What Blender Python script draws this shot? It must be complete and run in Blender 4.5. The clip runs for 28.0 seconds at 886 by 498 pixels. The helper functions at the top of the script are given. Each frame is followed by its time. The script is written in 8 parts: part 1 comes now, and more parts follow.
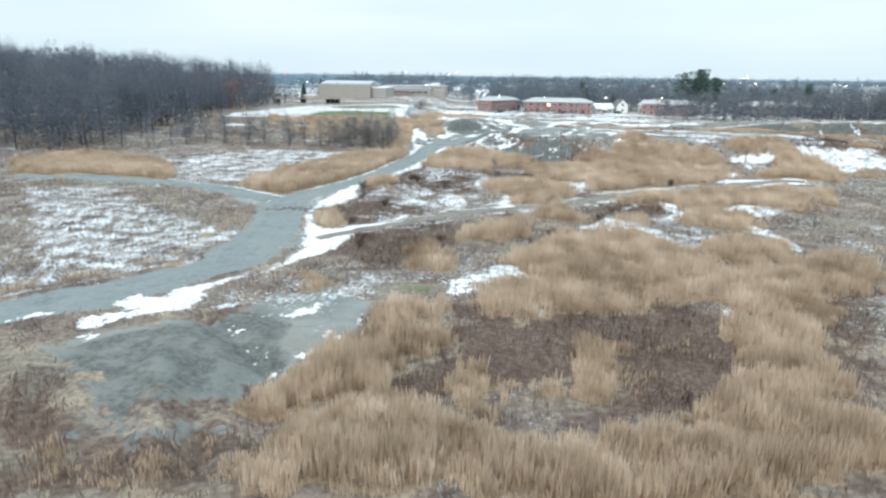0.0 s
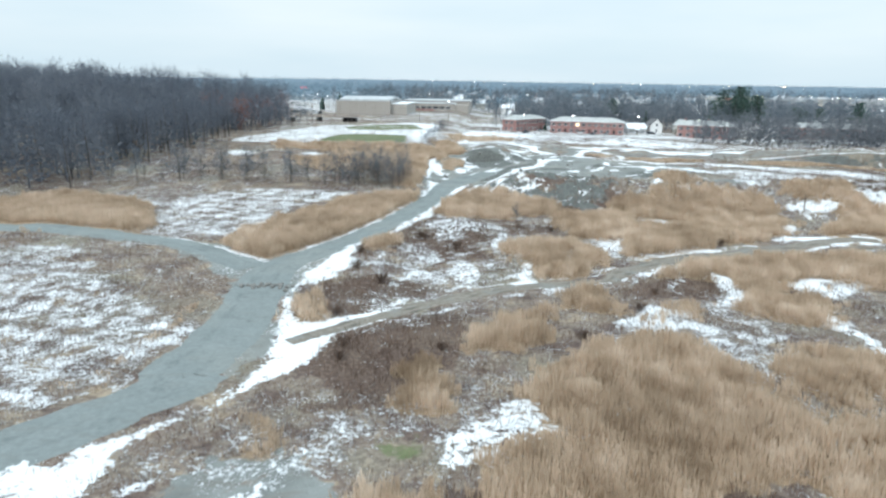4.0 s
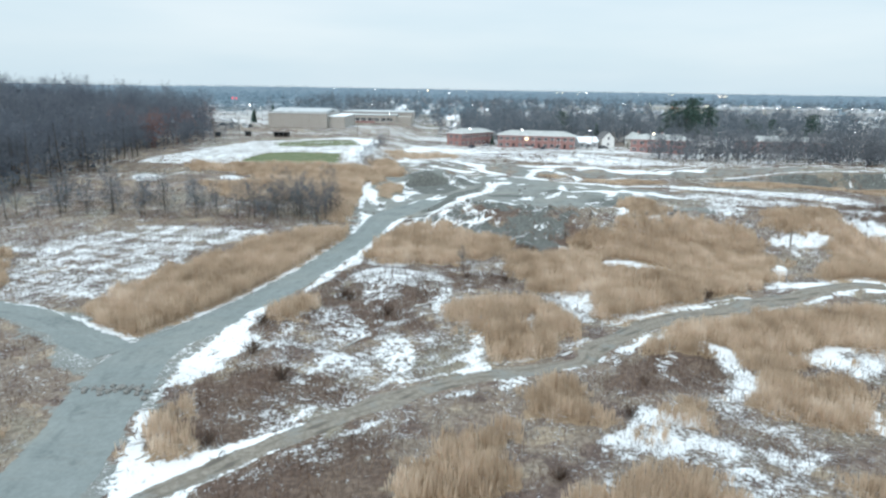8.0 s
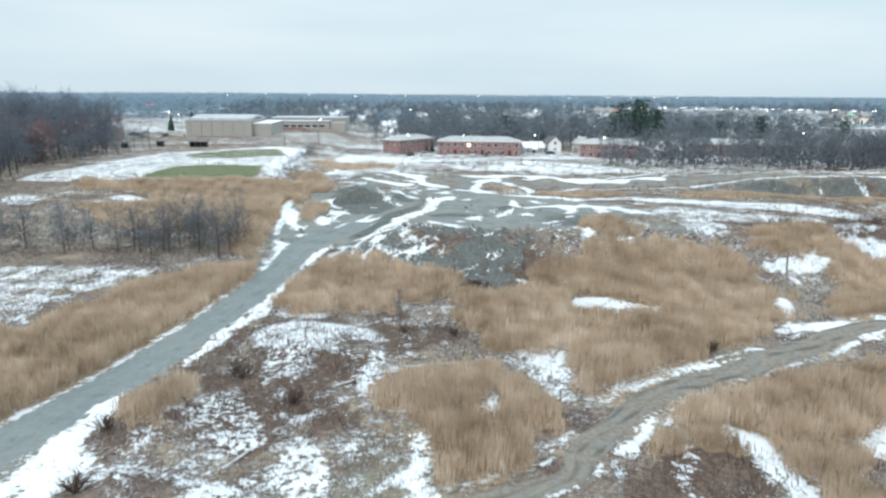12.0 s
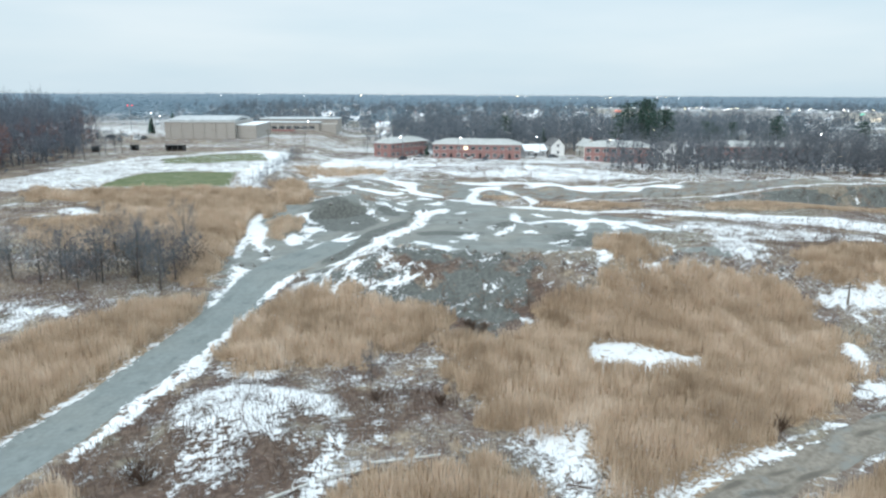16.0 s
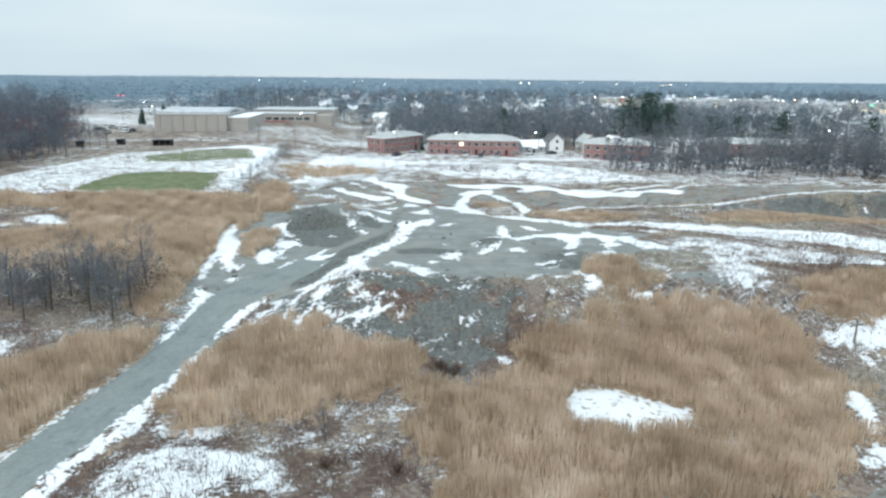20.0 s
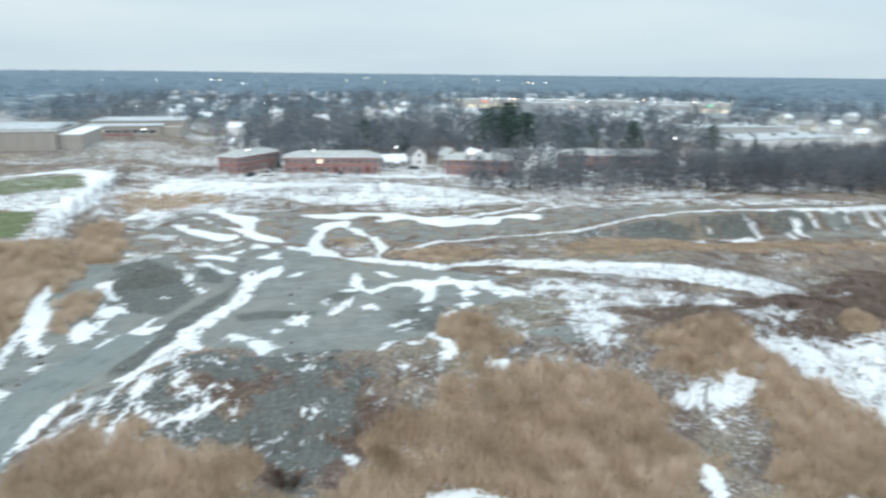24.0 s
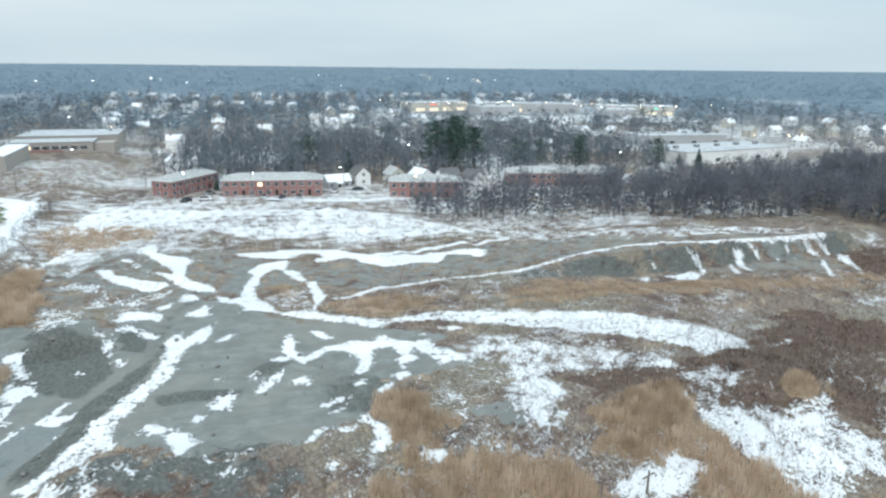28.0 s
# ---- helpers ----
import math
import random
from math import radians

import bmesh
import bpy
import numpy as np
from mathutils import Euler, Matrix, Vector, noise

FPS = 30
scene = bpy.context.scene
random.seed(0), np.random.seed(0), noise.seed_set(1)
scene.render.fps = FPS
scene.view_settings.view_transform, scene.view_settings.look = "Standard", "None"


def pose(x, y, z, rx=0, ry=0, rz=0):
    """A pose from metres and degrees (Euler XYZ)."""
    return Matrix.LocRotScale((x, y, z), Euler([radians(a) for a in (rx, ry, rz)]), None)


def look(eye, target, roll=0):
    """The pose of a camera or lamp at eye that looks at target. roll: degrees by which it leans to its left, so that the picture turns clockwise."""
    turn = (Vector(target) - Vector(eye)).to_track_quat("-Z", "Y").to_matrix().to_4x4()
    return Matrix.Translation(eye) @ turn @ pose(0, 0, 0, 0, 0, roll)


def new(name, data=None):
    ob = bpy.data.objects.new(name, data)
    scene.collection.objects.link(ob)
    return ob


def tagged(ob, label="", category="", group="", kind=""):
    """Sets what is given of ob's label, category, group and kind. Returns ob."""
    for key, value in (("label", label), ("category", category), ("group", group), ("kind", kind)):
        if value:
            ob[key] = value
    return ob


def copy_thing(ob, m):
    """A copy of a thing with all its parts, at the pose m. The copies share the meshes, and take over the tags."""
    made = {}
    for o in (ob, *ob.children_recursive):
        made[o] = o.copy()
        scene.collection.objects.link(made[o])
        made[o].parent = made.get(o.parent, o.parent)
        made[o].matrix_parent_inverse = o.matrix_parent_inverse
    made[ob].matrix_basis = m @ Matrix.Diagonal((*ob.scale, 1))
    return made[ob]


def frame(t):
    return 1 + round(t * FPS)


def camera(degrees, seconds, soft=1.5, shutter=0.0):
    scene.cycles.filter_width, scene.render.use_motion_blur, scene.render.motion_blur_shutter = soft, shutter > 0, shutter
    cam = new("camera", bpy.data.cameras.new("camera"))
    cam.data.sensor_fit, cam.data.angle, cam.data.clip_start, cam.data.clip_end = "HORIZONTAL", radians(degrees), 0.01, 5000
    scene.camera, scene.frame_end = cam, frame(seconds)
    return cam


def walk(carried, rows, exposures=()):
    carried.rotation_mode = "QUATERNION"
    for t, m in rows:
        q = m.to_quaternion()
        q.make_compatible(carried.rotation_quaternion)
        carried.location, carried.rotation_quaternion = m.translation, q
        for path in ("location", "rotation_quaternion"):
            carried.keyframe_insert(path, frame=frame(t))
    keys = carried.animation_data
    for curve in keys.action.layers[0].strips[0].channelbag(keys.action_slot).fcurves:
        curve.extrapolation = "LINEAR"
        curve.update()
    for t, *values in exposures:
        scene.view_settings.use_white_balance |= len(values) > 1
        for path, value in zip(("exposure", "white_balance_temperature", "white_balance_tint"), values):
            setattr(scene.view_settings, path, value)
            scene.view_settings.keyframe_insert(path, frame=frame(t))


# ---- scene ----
cam = camera(64.5, 28.0, soft=2.35, shutter=0.6)
PATH = [
    (0, (3.76, 9.32, 21.70), (2.790, 28.708, 16.882), 0.70),
    (0.5, (3.92, 11.56, 21.66), (3.005, 30.949, 16.854), 0.70),
    (1, (4.19, 13.81, 21.72), (3.276, 33.195, 16.885), 0.70),
    (1.5, (4.43, 16.16, 22.02), (3.509, 35.544, 17.196), 0.60),
    (2, (4.60, 18.65, 22.90), (3.643, 38.043, 18.098), 0.60),
    (2.5, (4.68, 21.69, 24.29), (3.602, 41.073, 19.498), 0.60),
    (3, (4.86, 24.52, 25.62), (3.466, 43.896, 20.853), 0.60),
    (3.5, (4.94, 27.60, 26.91), (3.327, 46.963, 22.182), 0.70),
    (5.5, (5.30, 39.52, 30.05), (3.522, 58.895, 25.430), 1.00),
    (5.8, (5.40, 41.57, 30.00), (3.658, 60.962, 25.436), 0.94),
    (5.9, (5.43, 42.25, 29.99), (4.027, 61.676, 25.438), 0.92),
    (6, (5.46, 42.93, 29.97), (5.148, 62.412, 25.440), 0.90),
    (6.5, (5.39, 46.20, 29.91), (5.135, 65.683, 25.397), 1.00),
    (7, (5.51, 49.63, 29.80), (5.262, 69.114, 25.300), 1.00),
    (7.5, (5.56, 52.92, 29.72), (5.297, 72.407, 25.228), 1.10),
    (8, (5.44, 56.11, 29.81), (5.199, 75.598, 25.318), 0.90),
    (8.5, (5.47, 59.39, 29.88), (5.207, 78.872, 25.382), 0.80),
    (8.6, (5.51, 60.14, 29.81), (5.318, 79.631, 25.329), 0.80),
    (8.7, (5.55, 60.90, 29.74), (5.951, 80.387, 25.276), 0.80),
    (8.8, (5.59, 61.65, 29.67), (7.071, 81.094, 25.222), 0.80),
    (9, (5.67, 63.16, 29.53), (7.154, 82.611, 25.116), 0.80),
    (9.5, (5.76, 66.62, 29.44), (7.231, 86.078, 25.034), 0.70),
    (10, (5.93, 70.01, 29.37), (7.373, 89.460, 24.960), 0.60),
    (10.5, (6.06, 72.83, 29.33), (7.490, 92.292, 24.939), 0.50),
    (11, (6.27, 75.55, 29.23), (7.687, 95.017, 24.871), 0.50),
    (11.5, (6.41, 78.14, 29.30), (7.830, 97.615, 24.957), 0.40),
    (12, (6.72, 81.72, 29.14), (8.114, 101.187, 24.787), 0.40),
    (12.5, (6.80, 85.63, 29.03), (8.231, 105.094, 24.677), 0.50),
    (14.5, (8.32, 97.08, 28.79), (9.704, 116.569, 24.509), 0.20),
    (15, (8.89, 99.41, 28.67), (10.274, 118.903, 24.397), 0.30),
    (15.5, (9.47, 100.87, 28.76), (10.840, 120.347, 24.451), 0.20),
    (16, (9.72, 101.83, 28.74), (11.133, 121.297, 24.398), 0.30),
    (16.5, (10.28, 103.24, 28.75), (11.690, 122.705, 24.357), 0.50),
    (17, (10.93, 104.49, 28.70), (12.323, 123.948, 24.281), 0.50),
    (17.5, (11.60, 105.91, 28.64), (12.971, 125.359, 24.190), 0.60),
    (18, (12.24, 106.98, 28.63), (13.594, 126.418, 24.141), 0.60),
    (18.5, (12.74, 107.77, 29.12), (14.076, 127.201, 24.575), 0.60),
    (19, (13.19, 108.45, 30.29), (14.512, 127.861, 25.674), 0.60),
    (19.5, (13.72, 109.09, 31.67), (15.023, 128.480, 26.953), 0.50),
    (20, (14.15, 109.89, 32.73), (15.436, 129.266, 27.948), 0.60),
    (20.5, (14.54, 110.77, 34.16), (15.819, 130.121, 29.270), 0.60),
    (21, (15.02, 111.70, 35.37), (16.291, 131.038, 30.430), 0.60),
    (21.5, (15.62, 112.69, 36.32), (16.860, 132.030, 31.384), 0.60),
    (22.5, (17.06, 115.23, 38.01), (18.404, 134.567, 33.076), 0.60),
    (23.4, (18.36, 117.52, 39.53), (19.702, 136.856, 34.599), 0.60),
    (23.5, (18.51, 117.77, 39.70), (19.986, 137.100, 34.768), 0.60),
    (23.6, (18.65, 118.03, 39.87), (20.656, 137.307, 34.937), 0.60),
    (23.8, (18.94, 118.54, 40.21), (22.303, 137.626, 35.276), 0.60),
    (24, (19.23, 119.05, 40.55), (24.019, 137.827, 35.614), 0.60),
    (24.2, (19.52, 119.55, 40.88), (25.138, 138.104, 35.953), 0.60),
    (24.35, (19.73, 119.94, 41.14), (25.733, 138.367, 36.206), 0.60),
    (24.5, (19.95, 120.32, 41.39), (26.108, 138.696, 36.460), 0.60),
    (25, (20.46, 120.97, 42.71), (26.618, 139.338, 37.743), 0.60),
    (25.5, (21.04, 121.75, 43.97), (27.178, 140.111, 38.955), 0.70),
    (26, (21.64, 122.49, 45.21), (27.767, 140.840, 40.151), 0.70),
    (26.5, (22.18, 123.22, 46.41), (28.309, 141.565, 41.320), 0.70),
    (27, (22.93, 124.01, 47.80), (29.023, 142.364, 42.693), 0.70),
    (27.5, (23.41, 124.70, 49.21), (29.479, 143.055, 44.077), 0.60),
    (28, (23.88, 125.55, 50.29), (29.912, 143.913, 45.149), 0.60),
]
walk(cam, [(t, look(eye, target, roll)) for t, eye, target, roll in PATH], [(0, 0.37), (3, 0.32), (8, 0.2), (17, 0.16), (28, 0.05)])

# ---- sky and light ----
world = bpy.data.worlds.new("overcast_sky")
scene.world = world
world.use_nodes = True
wn, wl = world.node_tree.nodes, world.node_tree.links
wn.clear()
sky = wn.new("ShaderNodeTexSky")
sky.sky_type, sky.sun_disc = "NISHITA", False
sky.sun_elevation, sky.sun_rotation = radians(28), radians(207)
sky.air_density, sky.dust_density = 1.0, 2.0
thin = wn.new("ShaderNodeBackground")
thin.inputs[1].default_value = 0.1
wl.new(sky.outputs[0], thin.inputs[0])
# a closed cloud layer, a little uneven, brighter towards the horizon
coord = wn.new("ShaderNodeTexCoord")
stretch = wn.new("ShaderNodeMapping")
stretch.inputs["Scale"].default_value = (1.2, 1.2, 7.0)
clouds = wn.new("ShaderNodeTexNoise")
clouds.inputs["Scale"].default_value, clouds.inputs["Detail"].default_value = 1.6, 4.0
shades = wn.new("ShaderNodeValToRGB")
shades.color_ramp.elements[0].position, shades.color_ramp.elements[0].color = 0.3, (0.625, 0.79, 0.893, 1)
shades.color_ramp.elements[1].position, shades.color_ramp.elements[1].color = 0.72, (0.78, 0.893, 0.96, 1)
layer = wn.new("ShaderNodeBackground")
layer.inputs[1].default_value = 0.92
blend = wn.new("ShaderNodeMixShader")
blend.inputs[0].default_value = 0.9
wout = wn.new("ShaderNodeOutputWorld")
wl.new(coord.outputs["Generated"], stretch.inputs[0])
wl.new(stretch.outputs[0], clouds.inputs["Vector"])
wl.new(clouds.outputs["Fac"], shades.inputs[0])
wl.new(shades.outputs[0], layer.inputs[0])
# an overcast sky is about three times as bright overhead as at the horizon
split = wn.new("ShaderNodeSeparateXYZ")
wl.new(coord.outputs["Generated"], split.inputs[0])
dome = wn.new("ShaderNodeMapRange")
dome.inputs["From Min"].default_value, dome.inputs["From Max"].default_value = 0.16, 1.0
dome.inputs["To Min"].default_value, dome.inputs["To Max"].default_value = 0.92, 2.42
wl.new(split.outputs["Z"], dome.inputs["Value"])
wl.new(dome.outputs["Result"], layer.inputs[1])
wl.new(thin.outputs[0], blend.inputs[1])
wl.new(layer.outputs[0], blend.inputs[2])
wl.new(blend.outputs[0], wout.inputs[0])
sun = new("sun", bpy.data.lights.new("sun", "SUN"))
sun.data.energy, sun.data.angle, sun.data.color = 0.95, radians(25), (1.0, 0.955, 0.90)
sun.matrix_world = look((0, 0, 60), (20, 40, 36))

# ---- materials ----
class Nodes:
    """A small writer for node materials."""

    def __init__(self, name):
        self.mat = bpy.data.materials.new(name)
        self.mat.use_nodes = True
        self.tree = self.mat.node_tree
        self.bsdf = self.tree.nodes["Principled BSDF"]
        self.bsdf.inputs["Specular IOR Level"].default_value = 0.2

    def add(self, kind, **inputs):
        n = self.tree.nodes.new(kind)
        for key, value in inputs.items():
            self.put(n.inputs[key.replace("_", " ")], value)
        return n

    def put(self, socket, value):
        if isinstance(value, bpy.types.NodeSocket):
            self.tree.links.new(value, socket)
        elif isinstance(value, tuple) and len(value) == 3 and socket.type == "RGBA":
            socket.default_value = (*value, 1)
        else:
            socket.default_value = value

    def place(self):
        return self.add("ShaderNodeTexCoord").outputs["Object"]

    def noise(self, scale, detail=4.0, rough=0.55, vector=None):
        n = self.add("ShaderNodeTexNoise", Scale=scale, Detail=detail, Roughness=rough)
        self.put(n.inputs["Vector"], vector or self.place())
        return n.outputs["Fac"]

    def scaled(self, size):
        n = self.add("ShaderNodeMapping", Scale=size)
        self.put(n.inputs["Vector"], self.place())
        return n.outputs["Vector"]

    def attr(self, name):
        n = self.tree.nodes.new("ShaderNodeAttribute")
        n.attribute_name = name
        return n.outputs["Fac"]

    def math(self, op, a, b=0.0):
        n = self.tree.nodes.new("ShaderNodeMath")
        n.operation = op
        self.put(n.inputs[0], a)
        self.put(n.inputs[1], b)
        return n.outputs[0]

    def ramp(self, value, low, high, a=0.0, b=1.0):
        n = self.tree.nodes.new("ShaderNodeMapRange")
        n.interpolation_type = "SMOOTHSTEP"
        for k, v in zip(("Value", "From Min", "From Max", "To Min", "To Max"), (value, low, high, a, b)):
            self.put(n.inputs[k], v)
        return n.outputs["Result"]

    def mix(self, fac, a, b):
        n = self.tree.nodes.new("ShaderNodeMix")
        n.data_type = "RGBA"
        self.put(n.inputs[0], fac)
        self.put(n.inputs[6], a)
        self.put(n.inputs[7], b)
        return n.outputs[2]

    def finish(self, colour, rough=0.85, height=None, depth=0.1, metal=0.0):
        self.put(self.bsdf.inputs["Base Color"], colour)
        self.put(self.bsdf.inputs["Roughness"], rough)
        self.bsdf.inputs["Metallic"].default_value = metal
        if height is not None:
            b = self.add("ShaderNodeBump", Distance=depth, Strength=0.8, Height=height)
            self.put(self.bsdf.inputs["Normal"], b.outputs[0])
        return self.mat


def ground_material(name, bare):
    """Soil, scrub litter, gravel, mud, straw, grass and snow, by what grows or lies at each place; far soil is tinted
    for haze.
    """
    m = Nodes(name)
    p = m.place()
    fine, mid, wide = m.noise(1.9, 5, 0.65, p), m.noise(0.33, 5, 0.6, p), m.noise(0.06, 3, 0.5, p)
    grit = m.noise(7.0, 3, 0.7, p)
    soil = m.mix(m.ramp(fine, 0.35, 0.65), (0.12, 0.094, 0.077), (0.26, 0.212, 0.168))
    soil = m.mix(m.ramp(mid, 0.42, 0.62), soil, m.mix(m.ramp(fine, 0.4, 0.6), (0.135, 0.094, 0.077), (0.215, 0.172, 0.14)))
    clump = m.noise(0.19, 5, 0.6, p)
    soil = m.mix(m.ramp(clump, 0.52, 0.6), soil, m.mix(m.ramp(fine, 0.35, 0.65), (0.075, 0.053, 0.046), (0.15, 0.11, 0.092)))
    soil = m.mix(m.ramp(clump, 0.44, 0.38), soil, m.mix(m.ramp(fine, 0.35, 0.65), (0.21, 0.162, 0.118), (0.34, 0.275, 0.205)))
    soil = m.mix(m.ramp(wide, 0.5, 0.68, 0.0, 0.7), soil, m.mix(m.ramp(fine, 0.35, 0.65), (0.15, 0.14, 0.108), (0.27, 0.245, 0.19)))
    soil = m.mix(m.ramp(m.math("ADD", m.attr("brush"), m.math("MULTIPLY", m.math("SUBTRACT", mid, 0.5), 1.6)), 0.3, 0.7, 0.0, 0.85), soil, m.mix(m.ramp(fine, 0.35, 0.65), (0.066, 0.043, 0.034), (0.145, 0.10, 0.078)))
    stone = m.mix(m.ramp(mid, 0.3, 0.7), (0.168, 0.174, 0.163), (0.278, 0.288, 0.272))
    stone = m.mix(m.ramp(grit, 0.3, 0.75), m.mix(0.5, stone, (0.132, 0.137, 0.128)), stone)
    stone = m.mix(m.ramp(m.noise(0.9, 4, 0.6, m.scaled((0.25, 1.0, 1.0))), 0.5, 0.68), stone, (0.175, 0.168, 0.15))
    stone = m.mix(m.ramp(wide, 0.48, 0.62, 0.0, 0.6), stone, (0.235, 0.225, 0.198))
    stone = m.mix(m.ramp(m.math("ADD", m.attr("dark"), m.math("MULTIPLY", m.math("SUBTRACT", mid, 0.5), 1.2)), 0.35, 0.7), stone, m.mix(m.ramp(fine, 0.3, 0.7), (0.07, 0.072, 0.066), (0.14, 0.141, 0.13)))
    stone = m.mix(0.55 if bare else 0.08, stone, m.mix(m.ramp(fine, 0.3, 0.7), (0.155, 0.185, 0.187), (0.215, 0.25, 0.25)))
    mud = m.mix(m.ramp(fine, 0.3, 0.7), (0.15, 0.13, 0.108), (0.26, 0.232, 0.195))
    mud = m.mix(m.ramp(mid, 0.5, 0.65), mud, (0.2, 0.198, 0.182))
    mud = m.mix(m.ramp(m.math("ADD", m.attr("dark"), m.math("MULTIPLY", m.math("SUBTRACT", fine, 0.5), 0.5)), 0.42, 0.6, 0.0, 0.8), mud, (0.088, 0.078, 0.066))
    # far soil turns blue-grey: haze painted into the colour
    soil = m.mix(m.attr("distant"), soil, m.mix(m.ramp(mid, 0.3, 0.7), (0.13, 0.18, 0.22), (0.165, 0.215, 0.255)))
    straw = m.mix(m.ramp(fine, 0.3, 0.7), (0.22, 0.155, 0.10), (0.38, 0.28, 0.19))
    turf = m.mix(m.ramp(mid, 0.3, 0.7), (0.085, 0.11, 0.05), (0.155, 0.165, 0.088))
    colour = m.mix(m.ramp(m.math("ADD", m.attr("straw"), m.math("MULTIPLY", m.math("SUBTRACT", mid, 0.5), 0.8)), 0.35, 0.6), soil, straw)
    rag = m.math("MULTIPLY", m.math("SUBTRACT", m.noise(0.4, 7, 0.7, p), 0.5), 1.5)
    colour = m.mix(m.ramp(m.math("ADD", m.attr("gravel"), rag), 0.4, 0.58), colour, stone)
    colour = m.mix(m.ramp(m.math("ADD", m.attr("mud"), rag), 0.38, 0.6), colour, mud)
    colour = m.mix(m.ramp(m.math("ADD", m.attr("turf"), rag), 0.4, 0.65), colour, turf)
    ragged = m.math("ADD", m.math("MULTIPLY", m.math("SUBTRACT", m.noise(0.3, 8, 0.72, p), 0.5), 0.95), m.math("MULTIPLY", m.math("SUBTRACT", m.noise(2.3, 7, 0.8, p), 0.5), 1.75))
    cover = m.ramp(m.math("ADD", m.attr("snow"), ragged), 0.49, 0.65)
    # drifts with a clear edge; where they are thin, tufts and stones come through
    flaw = m.math("ADD", m.math("MULTIPLY", m.math("SUBTRACT", m.noise(1.5, 7, 0.72, p), 0.5), 4.6), m.math("MULTIPLY", m.math("SUBTRACT", m.noise(0.4, 5, 0.65, p), 0.5), 2.2))
    drift = m.math("MULTIPLY", m.ramp(m.attr("sharp"), 0.03, 0.2), m.ramp(m.math("ADD", m.math("MULTIPLY", m.attr("sharp"), 1.35), flaw), 0.66, 0.84))
    cover = m.math("MAXIMUM", cover, drift)
    white = m.mix(m.ramp(wide, 0.3, 0.7), (0.66, 0.667, 0.675), (0.76, 0.765, 0.77))
    white = m.mix(m.ramp(fine, 0.6, 0.8), white, (0.6, 0.605, 0.61))
    colour = m.mix(cover, colour, white)
    height = m.math("ADD", m.math("MULTIPLY", fine, 0.55), m.math("ADD", m.math("MULTIPLY", grit, 0.2), m.math("MULTIPLY", cover, 0.35)))
    return m.finish(colour, 0.92, height, 0.22 if not bare else 0.1)


def grain_material(name, dark, light, scale=3.0, rough=0.85, stain=(0.5, 0.5, 0.5), metal=0.0, streak=(1, 1, 1)):
    m = Nodes(name)
    v = m.scaled(streak)
    a, b = m.noise(scale, 5, 0.6, v), m.noise(scale * 0.13, 3, 0.5, v)
    c = m.mix(m.ramp(a, 0.3, 0.7), dark, light)
    c = m.mix(m.ramp(b, 0.55, 0.8, 0.0, 0.35), c, tuple(s * d for s, d in zip(stain, dark)))
    return m.finish(c, rough, a, 0.02, metal)


def tone_material(name, colours, rough=0.9, through_light=0.0):
    """Plants: the colour goes by each stalk's own tone and by wide patches."""
    m = Nodes(name)
    ramp_node = m.tree.nodes.new("ShaderNodeValToRGB")
    m.put(ramp_node.inputs[0], m.math("ADD", m.math("MULTIPLY", m.attr("tone"), 0.75), m.math("MULTIPLY", m.math("SUBTRACT", m.noise(0.09, 5, 0.6), 0.42), 1.5)))
    cr = ramp_node.color_ramp
    while len(cr.elements) < len(colours):
        cr.elements.new(0.5)
    for n, (e, c) in enumerate(zip(cr.elements, colours)):
        e.position, e.color = n / (len(colours) - 1), (*c, 1)
    if through_light:
        # thin dry blades let part of the light through
        leaf = m.add("ShaderNodeBsdfTranslucent", Color=ramp_node.outputs[0])
        both = m.tree.nodes.new("ShaderNodeMixShader")
        both.inputs[0].default_value = through_light
        m.tree.links.new(m.bsdf.outputs[0], both.inputs[1])
        m.tree.links.new(leaf.outputs[0], both.inputs[2])
        m.tree.links.new(both.outputs[0], m.tree.nodes["Material Output"].inputs["Surface"])
    return m.finish(ramp_node.outputs[0], rough)


def glow_material(name, colour, strength):
    m = Nodes(name)
    m.bsdf.inputs["Base Color"].default_value = (*colour, 1)
    m.bsdf.inputs["Emission Color"].default_value = (*colour, 1)
    m.bsdf.inputs["Emission Strength"].default_value = strength
    return m.mat


M_GROUND = ground_material("ground_cover", False)
M_ROAD = ground_material("gravel_road", True)
M_REED = tone_material("dry_reed", [(0.30, 0.218, 0.148), (0.495, 0.382, 0.28), (0.63, 0.503, 0.385), (0.76, 0.65, 0.54)], through_light=0.45)
M_SCRUB = tone_material("bare_scrub", [(0.072, 0.045, 0.034), (0.14, 0.094, 0.071), (0.235, 0.166, 0.126), (0.39, 0.30, 0.228)], through_light=0.45)
M_FROST = tone_material("frosted_weeds", [(0.18, 0.155, 0.142), (0.33, 0.31, 0.302), (0.48, 0.47, 0.47), (0.62, 0.62, 0.63)], through_light=0.45)
M_TWIG = tone_material("bare_twigs", [(0.098, 0.11, 0.128), (0.138, 0.15, 0.168), (0.178, 0.188, 0.204), (0.23, 0.234, 0.243)], through_light=0.35)
# bluer than near twigs: a little haze is put into this colour
M_TWIG_HAZE = tone_material("haze_blue_twigs", [(0.096, 0.118, 0.14), (0.135, 0.158, 0.182), (0.175, 0.194, 0.217), (0.225, 0.235, 0.25)], through_light=0.35)
# pale blue-grey stands in for haze over the western wood
M_WOOD_HAZE = tone_material("haze_grey_twigs", [(0.085, 0.10, 0.124), (0.125, 0.141, 0.167), (0.163, 0.177, 0.203), (0.21, 0.219, 0.24)], through_light=0.35)
